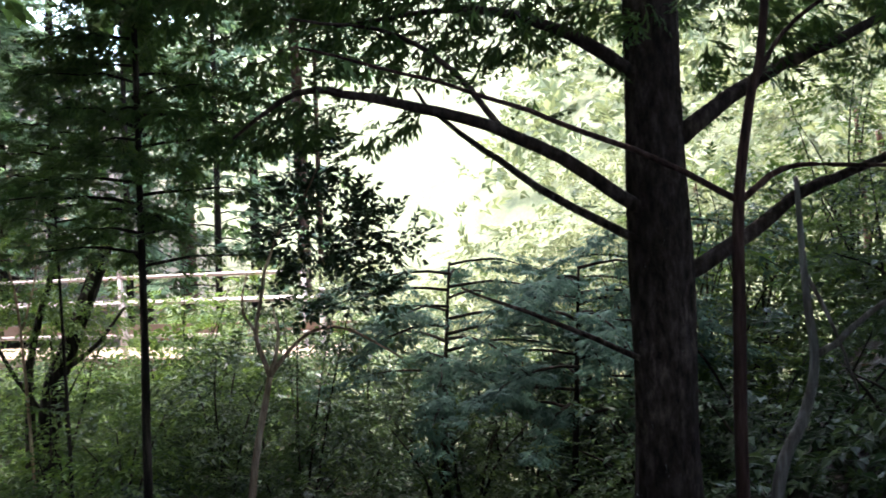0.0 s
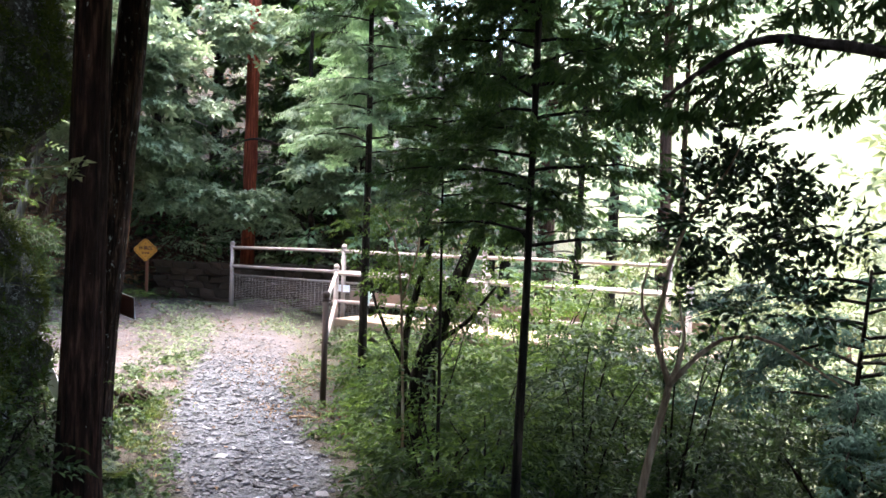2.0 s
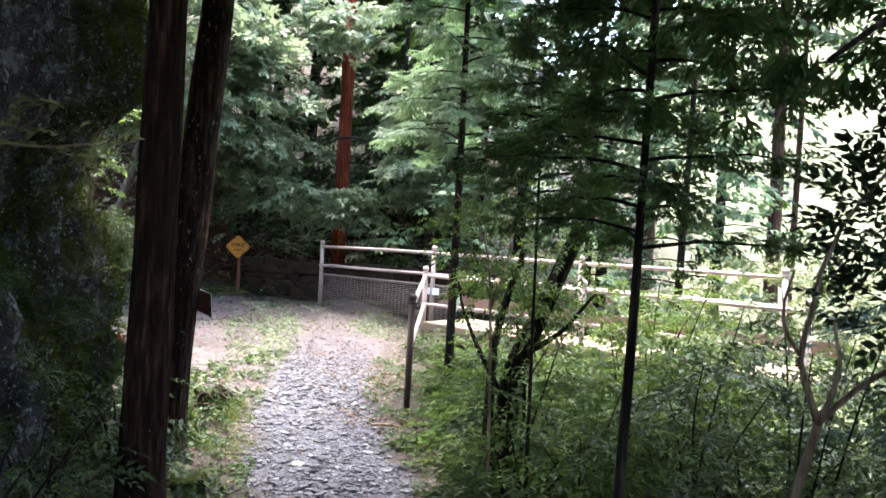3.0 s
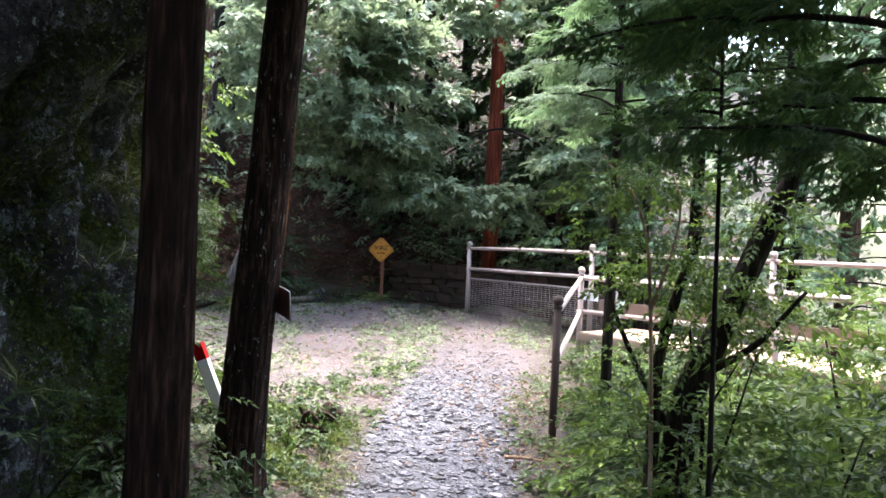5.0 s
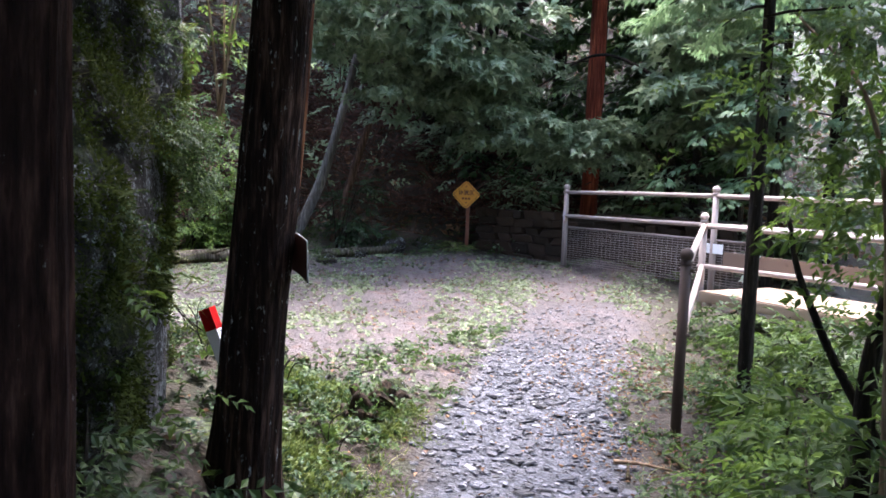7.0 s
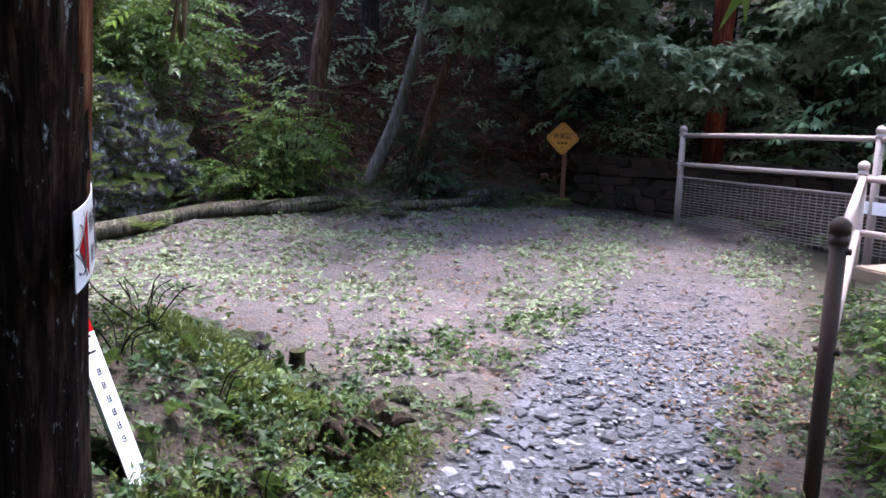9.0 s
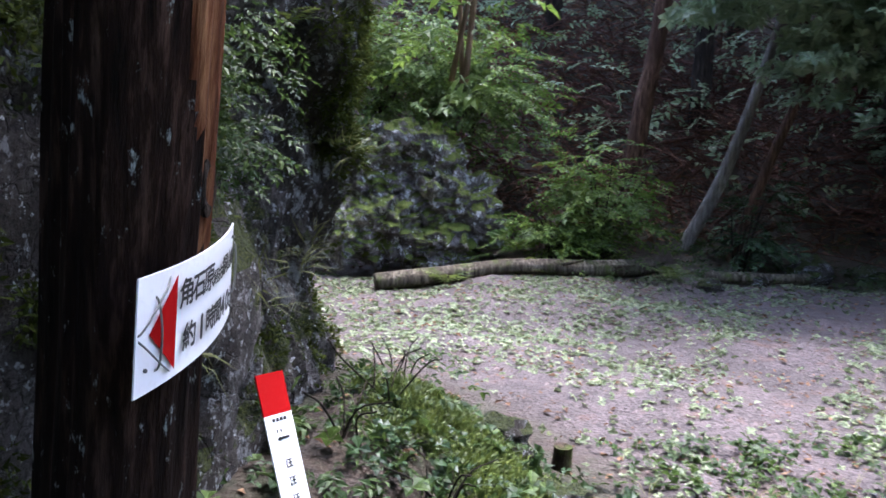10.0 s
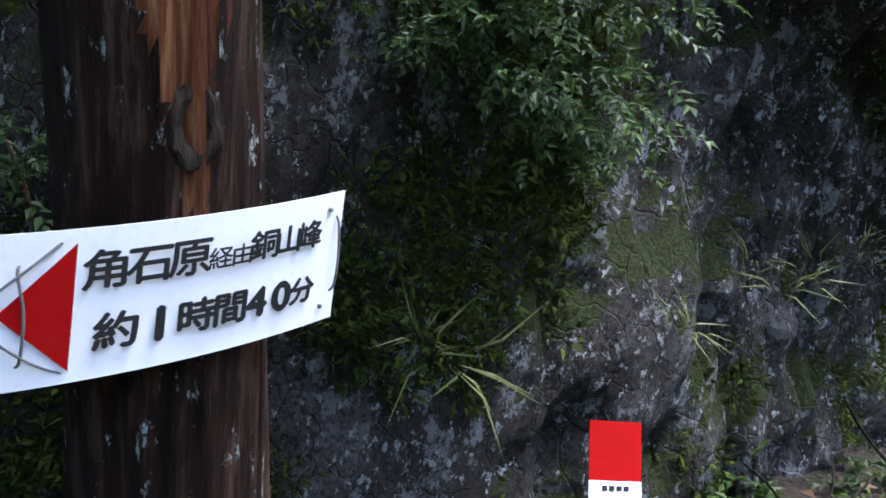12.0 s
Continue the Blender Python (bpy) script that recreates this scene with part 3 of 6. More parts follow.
def boulder(name, loc, size, seed, label, turn=0.0, cuts=4, category="rock", group=""):
    bm = bmesh.new()
    bmesh.ops.create_icosphere(bm, subdivisions=cuts, radius=1.0)
    for vt in bm.verts:
        q = vt.co * 1.3 + Vector((seed, seed * 0.7, 0))
        k = 1 + 0.32 * noise.fractal(q, 0.8, 2.1, 3) + 0.10 * noise.cell(q * 2.2) + 0.05 * noise.cell(q * 4.7) + 0.06 * noise.fractal(q * 5, 0.8, 2.1, 3)
        vt.co *= k
        vt.co.x, vt.co.y, vt.co.z = vt.co.x * size[0], vt.co.y * size[1], vt.co.z * size[2]
    bmesh.ops.rotate(bm, verts=bm.verts, matrix=Matrix.Rotation(turn, 3, "Z"))
    me = bpy.data.meshes.new(name)
    bm.to_mesh(me)
    bm.free()
    me.materials.append(M_ROCK)
    ob = new(name, me)
    ob.location = loc
    return tagged(ob, label, category, group)


def seat(x, y, up=0.0):
    return (x, y, ground_z(x, y) + up)


def rock_outcrop(loc, label, blocks, seed):
    """An outcrop of angular blocks with gaps between them: each block a place, its half sizes and a turn."""
    ob = thing("rock_outcrop", loc, label, "rock")
    for k, (x, y, z, a, b, c, turn) in enumerate(blocks):
        bm = bmesh.new()
        bmesh.ops.create_icosphere(bm, subdivisions=5, radius=1.0)
        for vt in bm.verts:
            q = vt.co.copy()
            r = (abs(q.x) ** 4 + abs(q.y) ** 4 + abs(q.z) ** 4) ** -0.25
            q *= r
            w = q * 1.5 + Vector((seed + k * 3.3, seed * 0.7, k))
            q *= 1 + 0.22 * noise.fractal(w, 0.8, 2.1, 3) + 0.12 * noise.cell(w * 1.9) + 0.05 * noise.cell(w * 4.3) + 0.07 * noise.fractal(w * 4, 0.7, 2.1, 4)
            vt.co = Vector((q.x * a, q.y * b, q.z * c))
        bmesh.ops.rotate(bm, verts=bm.verts, matrix=Matrix.Rotation(turn, 3, "Z") @ Matrix.Rotation(0.25 * math.sin(k * 2.1), 3, "X"))
        bmesh.ops.translate(bm, verts=bm.verts, vec=(x, y, z))
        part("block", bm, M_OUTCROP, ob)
    return ob


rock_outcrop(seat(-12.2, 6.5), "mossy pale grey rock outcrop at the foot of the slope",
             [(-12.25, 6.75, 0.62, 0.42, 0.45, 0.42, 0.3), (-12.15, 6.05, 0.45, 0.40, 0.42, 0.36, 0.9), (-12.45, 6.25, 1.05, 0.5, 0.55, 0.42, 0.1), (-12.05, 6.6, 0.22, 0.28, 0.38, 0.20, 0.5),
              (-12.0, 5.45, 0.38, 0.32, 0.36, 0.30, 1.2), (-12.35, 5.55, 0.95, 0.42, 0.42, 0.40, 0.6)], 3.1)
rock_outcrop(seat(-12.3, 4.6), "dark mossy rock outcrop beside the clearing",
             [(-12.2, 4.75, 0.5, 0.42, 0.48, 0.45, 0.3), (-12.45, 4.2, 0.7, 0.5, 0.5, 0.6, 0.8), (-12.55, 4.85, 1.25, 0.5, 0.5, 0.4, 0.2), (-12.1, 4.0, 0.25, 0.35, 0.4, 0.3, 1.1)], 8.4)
for k, (x, y, a, b, c) in enumerate([(-11.0, 10.25, 0.26, 0.2, 0.2), (-10.7, 9.5, 0.12, 0.1, 0.08), (-10.85, 10.0, 0.1, 0.09, 0.07), (-10.6, 8.95, 0.1, 0.12, 0.07),
                                    (-6.75, 5.95, 0.14, 0.12, 0.10), (-6.35, 6.05, 0.15, 0.12, 0.06), (-10.9, 10.8, 0.16, 0.12, 0.10), (-6.15, 6.55, 0.10, 0.07, 0.05)]):
    boulder("rock", seat(x, y, c * 0.35), (a, b, c), 1.7 * k + 0.3, "small mossy grey rock on the ground", k * 0.9, 3, group="rocks at the clearing's edge")


# ---- trees ----
def polyline_tree(name, stems, mat, label, category="tree", sides=10, group="", rough=0.12, ridges=0.0, flare=0.0, part_names=None):
    """A tree or bare shrub of stems: each a few points and two radii. The first is the trunk."""
    base = stems[0][0][0]
    ob = thing(name, base, label, category, group)
    for k, (pts, r0, r1) in enumerate(stems):
        n = max(10, int(np.linalg.norm(np.diff(np.asarray(pts, float), axis=0), axis=1).sum() * 14))
        n = min(n, 160)
        p = spline(pts, n)
        if k:
            p = p + np.cumsum(rng.normal(size=p.shape) * 0.003, axis=0)
        v, f = tube(p, np.linspace(r0, r1, n), sides if k == 0 else 8, rough, 3.7 * k + base[0], ridges if k == 0 else 0, flare if k == 0 else 0)
        nm = (part_names[k] if part_names else ("trunk" if k == 0 else "limb"))
        child(nm, tri_mesh(nm, v, f, mat, True), ob)
    return ob


def add_foliage(ob, protos, pos, forward, up, scale, mat, name="crown", label=""):
    rot = basis(np.asarray(forward, float), np.asarray(up, float))
    v, f = bake(protos, pos, rot, scale)
    return child(name, tri_mesh(name, v, f, mat), ob, label)


def conifer_branches(base, top, clear, reach, count, per, droop=0.25, taper=True, seed=0, flat=0.25):
    """Branch tubes and spray placements round a trunk from base to top."""
    r = np.random.default_rng(seed)
    base, top = np.asarray(base, float), np.asarray(top, float)
    tubes, pos, fwd, ups = [], [], [], []
    for i in range(count):
        t = clear + (1 - clear) * ((i + r.uniform(0, 1)) / count)
        o = base + (top - base) * t
        a = i * 2.4 + r.normal() * 0.4
        k = (t - clear) / (1 - clear + 1e-6)
        ln = reach * ((1 - k) ** 0.8 if taper else 1) * r.uniform(0.65, 1.1) + 0.08
        out = np.array((math.cos(a), math.sin(a), 0))
        s = np.linspace(0, 1, 7)[:, None]
        p = o + out * ln * s + np.array((0, 0, 1)) * (0.22 * ln * s - droop * ln * s * s * 1.6)
        p = p + r.normal(size=p.shape) * 0.012 * s
        tubes.append(tube(p, np.linspace(0.005 + 0.007 * ln, 0.002, 7), 5))
        for j in range(per):
            q = 0.25 + 0.75 * (j + r.uniform(0, 1)) / per
            w = o + out * ln * q + np.array((0, 0, 1)) * (0.22 * ln * q - droop * ln * q * q * 1.6)
            side = np.array((-out[1], out[0], 0)) * (1 if j % 2 else -1)
            pos.append(w + r.normal(size=3) * 0.03)
            fwd.append(out * (0.5 + 0.7 * q) + side * r.uniform(0.2, 1.1) + np.array((0, 0, -0.15 + r.normal() * 0.2)))
            ups.append(np.array((0, 0, 1)) + r.normal(size=3) * flat)
    return tubes, np.array(pos), np.array(fwd), np.array(ups)


def add_branches(ob, tubes, bark, single):
    """Near trees carry each branch by itself, far ones a joined tangle."""
    if single:
        for v, f in tubes:
            child("branch", tri_mesh("branch", v, f, bark, True), ob)
    else:
        tagged(child("branch_tangle", tri_mesh("branch_tangle", *join(tubes), bark, True), ob), kind="stuff")


def conifer(name, base, top, r0, clear, reach, count, per, mat, bark, label, protos=None, scale=1.0, droop=0.25, taper=True, seed=0, group="", category="conifer", sides=10):
    ob = thing(name, base, label, category, group)
    n = 40
    mid = (np.asarray(base) + np.asarray(top)) / 2 + rng.normal(size=3) * 0.02
    v, f = tube(spline([base, mid, top], n), np.linspace(r0, r0 * 0.25, n), sides, 0.12, base[0], 0.08)
    child("trunk", tri_mesh("trunk", v, f, bark, True), ob)
    tubes, pos, fwd, ups = conifer_branches(base, top, clear, reach, count, per, droop, taper, seed, 0.6 if taper and protos is P_HINOKI else 0.25)
    add_branches(ob, tubes, bark, name in ("young_cypress", "low_cypress"))
    add_foliage(ob, protos or P_CYP, pos, fwd, ups, rng.uniform(0.75, 1.3, len(pos)) * scale, mat)
    return ob


# the two cedars at the path's edge
M_SCAR = bark_material("scarred_heartwood", (0.016, 0.005, 0.003), (0.14, 0.048, 0.02), (0.33, 0.16, 0.075), tall=0.07)


def cedar(base, lean, r0, label, crown_seed, scarred=False):
    bark = M_CEDAR if scarred else M_CEDARDARK
    top = (base[0] + lean[0] * 11, base[1] + lean[1] * 11, base[2] + 11)
    ob = thing("cedar_tree", base, label, "tree", "cedars beside the path")
    hs = np.concatenate([np.linspace(0, 3.2, 150), np.linspace(3.25, 11, 40)])
    p = np.stack([base[0] + lean[0] * hs, base[1] + lean[1] * hs, base[2] + hs], 1)
    rad = r0 * (1 + 0.45 * np.exp(-hs / 0.18)) * (1 - hs / 18)
    v, f = tube(p, rad, 72, 0.07, base[0], 0.11, 0.25)
    me = tri_mesh("trunk", v, f, bark, True)
    if scarred:
        me.materials.append(M_SCAR)
        for pl in me.polygons:
            z = pl.center.z
            a = math.atan2(pl.center.y - base[1] - lean[1] * (z - base[2]), pl.center.x - base[0] - lean[0] * (z - base[2]))
            half = (0.10 + 0.42 * min(max((z - 0.98) / 0.35, 0), 1)) * (1 + 0.7 * noise.noise((a * 9, z * 2.2, 4)) + 0.35 * noise.noise((a * 3, z * 9, 1)))
            if 0.97 < z < 1.85 + 0.3 * noise.noise((a * 12, 0, 0)) and abs(a - radians(76)) < half:
                pl.material_index = 1
        kx, ky, kz = base[0] + lean[0] * (1.06 - base[2]), base[1] + lean[1] * (1.06 - base[2]), 1.06
        bm = bmesh.new()
        bmesh.ops.create_icosphere(bm, subdivisions=3, radius=1.0)
        for vt in bm.verts:
            q = vt.co.copy()
            hole = math.exp(-((q.x / 0.45) ** 2 + (q.z / 0.5) ** 2)) if q.y > 0 else 0
            q *= 1 + 0.2 * noise.noise(q * 2.5)
            vt.co = Vector((q.x * 0.030, q.y * (0.012 - 0.026 * hole), q.z * 0.046))
        bmesh.ops.rotate(bm, verts=bm.verts, matrix=Matrix.Rotation(radians(76 - 90), 3, "Z"))
        bmesh.ops.translate(bm, verts=bm.verts, vec=(kx + 0.113 * math.cos(radians(76)), ky + 0.113 * math.sin(radians(76)), kz))
        part("knot", bm, M_DARKBARK, ob, "dark knot hole in the scar")
    child("trunk", me, ob)
    tubes, pos, fwd, ups = conifer_branches(p[-35], top, 0.02, 2.6, 34, 9, 0.3, True, crown_seed)
    add_branches(ob, tubes, M_CEDAR, False)
    add_foliage(ob, P_CYPFAR, pos, fwd, ups, rng.uniform(1.8, 3.0, len(pos)), M_HINOKI)
    return ob


cedar((-3.80, 3.68, ground_z(-3.8, 3.68) - 0.15), (0.012, 0.0), 0.108, "tall cedar with dark fibrous reddish bark", 5)
cedar((-4.890, 4.762, ground_z(-4.86, 4.79) - 0.15), (0.079, 0.027), 0.122, "leaning cedar with a bare scar, carrying an arrow board", 6, True)

# pine and slim trunks on the slope
polyline_tree("pine_tree", [([seat(-12.66, 8.88, -0.3), (-12.61, 8.99, 1.9), (-12.54, 9.12, 3.4), (-12.3, 9.5, 10.0)], 0.125, 0.08)], M_PINE,
              "leaning red-brown pine trunk on the slope", sides=24, ridges=0.08)
T1 = polyline_tree("broadleaf_tree", [([seat(-11.76, 9.16, -0.15), (-11.59, 9.47, 1.07), (-11.47, 9.68, 1.91), (-11.34, 9.9, 3.0), (-11.0, 10.4, 5.4)], 0.078, 0.035),
                                      ([(-11.37, 9.85, 2.7), (-10.6, 9.8, 3.3), (-9.7, 9.6, 3.2)], 0.03, 0.01), ([(-11.25, 10.05, 3.5), (-10.4, 11.0, 3.5), (-9.6, 11.6, 3.1)], 0.03, 0.01)],
                   M_GREY, "slim leaning broadleaf tree with large grey-green leaves")
T2 = polyline_tree("broadleaf_tree", [([seat(-11.5, 9.62, -0.15), (-11.36, 9.85, 1.22), (-11.19, 10.12, 2.24), (-11.03, 10.36, 3.0), (-10.6, 11.0, 5.0)], 0.06, 0.03),
                                      ([(-11.17, 10.15, 2.4), (-10.4, 11.1, 2.8), (-9.9, 11.8, 2.5)], 0.025, 0.01)],
                   M_PINE, "slim brown broadleaf tree leaning over the clearing")
T3 = polyline_tree("broadleaf_tree", [([seat(-8.6, 13.4, -0.2), (-8.6, 13.3, 1.6), (-8.5, 13.0, 3.4), (-8.3, 12.7, 5.2)], 0.07, 0.03),
                                      ([(-8.6, 13.3, 1.3), (-8.7, 12.6, 1.9), (-8.3, 11.9, 1.75)], 0.03, 0.008), ([(-8.55, 13.1, 2.6), (-9.2, 12.4, 3.0), (-9.9, 11.8, 2.5)], 0.03, 0.01)],
                   M_DARKBARK, "broadleaf tree with hanging grey-green leaves behind the fence")


def leaf_layers(ob, centre, size, layers, per, protos, mat, scale=1.0, name="crown", flat=0.5):
    """Foliage in loose tiers, as broadleaf branches carry it, with gaps between them."""
    c = unit(layers) * (rng.uniform(0.35, 1.0, layers) ** 0.5)[:, None] * np.asarray(size) + np.asarray(centre)
    pos = np.repeat(c, per, 0)
    off = unit(len(pos)) * (rng.uniform(0, 1, len(pos)) ** 0.5)[:, None]
    out = c - np.asarray(centre)
    pos = pos + off * np.array((0.55, 0.55, 0.10)) * scale - np.array((0, 0, 0.22)) * (off[:, :1] ** 2 + off[:, 1:2] ** 2) * scale
    fwd = off * np.array((1, 1, 0.1)) + np.repeat(out, per, 0) * 0.3 + rng.normal(size=off.shape) * 0.2
    fwd[:, 2] -= 0.25
    up = np.array((0, 0, 1)) + rng.normal(size=off.shape) * flat
    return add_foliage(ob, protos, pos, fwd, up, rng.uniform(0.7, 1.2, len(pos)) * scale, mat, name)


leaf_layers(T1, (-10.4, 9.7, 4.0), (1.5, 1.6, 1.7), 85, 18, P_BROAD, M_BROAD, 0.95)
leaf_layers(T1, (-10.35, 10.2, 2.35), (0.75, 0.8, 0.45), 16, 15, P_BROAD, M_BROAD, 0.85)
leaf_layers(T2, (-10.2, 10.9, 3.4), (1.0, 0.9, 1.4), 60, 18, P_BROAD, M_BROAD, 0.95)
leaf_layers(T2, (-9.9, 11.15, 2.0), (0.7, 0.6, 0.35), 15, 15, P_BROAD, M_BROAD, 0.85)
leaf_layers(T3, (-7.4, 12.6, 3.0), (0.9, 0.9, 1.5), 60, 18, P_BROAD, M_BROAD, 0.95)
leaf_layers(T3, (-9.1, 12.15, 1.75), (0.75, 0.35, 0.42), 24, 15, P_BROAD, M_BROAD, 0.85)
leaf_layers(T2, (-9.35, 12.2, 4.9), (0.8, 0.4, 0.5), 18, 15, P_BROAD, M_BROAD, 0.9)

# the red trunk behind the fence
polyline_tree("red_tree", [([seat(-9.76, 12.98, -0.2), (-9.74, 12.98, 3.0), (-9.72, 12.95, 9.0)], 0.13, 0.10)], M_RED, "straight tree trunk with peeling red bark", sides=24, ridges=0.10)
for k, (x, y, r) in enumerate([(-7.9, 13.9, 0.10), (-7.2, 15.2, 0.12), (-12.2, 15.0, 0.13), (-12.6, 12.2, 0.12), (-13.6, 10.2, 0.14), (-9.3, 16.0, 0.14), (-13.0, 14.8, 0.14),
                                (-6.0, 16.5, 0.13), (-15.4, 11.6, 0.15), (-4.2, 18.2, 0.15), (-11.6, 17.5, 0.15)]):
    z = ground_z(x, y)
    conifer("forest_tree", (x, y, z - 0.3), (x + 0.3 * math.sin(k), y + 0.2 * math.cos(k * 2), z + 9.5), r, 0.38, 2.3, 32, 6, M_HINOKI, M_DARKBARK, "tall dark forest conifer on the shaded slope",
            P_CANOPY, 2.5, 0.3, True, 30 + k, "conifers on the slope", "tree", 10)

for k, (x, y, h) in enumerate([(-10.7, 14.3, 6.0), (-9.0, 14.6, 6.5), (-11.9, 12.6, 6.0), (-10.0, 15.6, 7.0)]):
    z = ground_z(x, y)
    conifer("forest_tree", (x, y, z - 0.2), (x, y + 0.1, z + h), 0.07, 0.06, 1.5, 44, 12, M_HINOKI, M_DARKBARK, "dark young conifer clothed to the ground on the slope", P_CYPFAR, 1.7, 0.3, True, 230 + k, "young conifers on the slope", "tree", 10)

# forest behind the start, on the cliff and right-hand rise, added to block light
for k, (x, y, r, lo) in enumerate([(1.6, -2.2, 0.14, 0.28), (-0.7, -3.6, 0.13, 0.28), (3.2, 0.3, 0.15, 0.25), (3.0, -3.6, 0.15, 0.3), (-3.4, -0.6, 0.14, 0.2), (-4.9, 1.6, 0.15, 0.2), (-8.4, 0.6, 0.15, 0.2),
                                    (-6.2, -0.6, 0.16, 0.2), (4.6, 3.4, 0.15, 0.22), (5.6, 6.6, 0.16, 0.25), (-11.5, 0.8, 0.15, 0.2), (0.4, -6.0, 0.15, 0.25), (-15.8, 8.8, 0.15, 0.3), (-12.2, 13.2, 0.14, 0.3), (-16.5, 14.0, 0.16, 0.3), (-16.6, 12.4, 0.16, 0.2), (-17.0, 7.0, 0.15, 0.2)]):
    z = ground_z(x, y)
    conifer("forest_tree", (x, y, z - 0.3), (x + 0.2 * math.sin(k), y + 0.2 * math.cos(k * 2), z + 10.5), r, lo + 0.12, 2.7, 36, 7, M_HINOKI, M_DARKBARK, "tall dark conifer added around the path to block sky and sun",
            P_CANOPY, 3.6, 0.3, True, 130 + k, "conifers around the path", "tree", 10)

# high crowns over the slope: trees added out of view to shade it
for k, (x, y) in enumerate([(1.27, 4.95), (1.77, 6.6), (3.4, 6.2)]):
    z = ground_z(x, y)
    conifer("hidden_shade_cedar", (x, y, z - 0.3), (x + 0.1, y, 11.5), 0.10, 0.42, 3.0, 50, 9, M_HINOKI, M_DARKBARK, "tall hidden cedar added so that its high crown shades the slope", P_CANOPY, 2.9, 0.25, True, 170 + k, "cedars on the slope", "tree", 12)

# pale cypresses behind the bridge
for k, (x, y, h) in enumerate([(-6.9, 12.9, 6.5), (-5.2, 13.6, 7.0), (-3.6, 13.0, 6.0), (-5.9, 15.4, 8.5)]):
    z = ground_z(x, y)
    conifer("cypress_tree", (x, y, z - 0.2), (x + 0.1, y, z + h + 1.5), 0.07, 0.16, 1.5, 54, 8, M_PALECYP, M_DARKBARK, "pale green cypress behind the footbridge", P_CYPFAR, 1.35, 0.3, True, 60 + k, "cypresses behind the bridge")

# far trunk with a dark crown in the bright gap
conifer("tall_cedar", (-3.02, 18.0, ground_z(-3.02, 18.0) - 0.5), (-3.2, 18.0, 13.0), 0.17, 0.52, 2.3, 60, 9, M_HINOKI, M_PINE, "tall bare-trunked cedar in the bright valley gap", P_CYPFAR, 2.0, 0.3, False, 71)
conifer("tall_cedar", (-2.85, 18.9, ground_z(-2.85, 18.9) - 0.5), (-2.8, 18.9, 11.0), 0.09, 0.6, 1.4, 34, 8, M_PALECYP, M_PINE, "slender bare-trunked cedar in the bright valley gap", P_CYPFAR, 1.8, 0.3, False, 72)
conifer("tall_cedar", (-5.3, 17.0, ground_z(-5.3, 17.0) - 0.5), (-5.2, 17.0, 12.0), 0.2, 0.4, 1.8, 50, 8, M_HINOKI, M_PINE, "tall cedar behind the young cypress", P_CYPFAR, 1.9, 0.3, False, 73)

# young cypresses on the path's right
conifer("young_cypress", (-1.49, 3.98, ground_z(-1.49, 3.98) - 0.1), (-1.46, 3.99, 4.7), 0.023, 0.35, 0.60, 76, 34, M_YOUNG, M_DARKBARK, "young dark cypress with a thin straight trunk", P_HINOKI, 0.42, 0.14, True, 81, "young cypresses beside the path")
conifer("young_cypress", (-4.58, 8.12, ground_z(-4.58, 8.12) - 0.1), (-4.62, 8.08, 6.0), 0.05, 0.40, 1.05, 54, 22, M_PALECYP, M_DARKBARK, "young cypress with a dark crooked trunk by the fence", P_CYP, 0.85, 0.2, True, 82, "young cypresses beside the path")

conifer("cypress_sapling", (-2.28, 4.95, ground_z(-2.28, 4.95) - 0.1), (-2.32, 4.92, 2.6), 0.014, 0.66, 0.5, 26, 24, M_YOUNG, M_DARKBARK, "soft green cypress sapling among the shrubs", P_HINOKI, 0.36, 0.14, True, 83, sides=8)

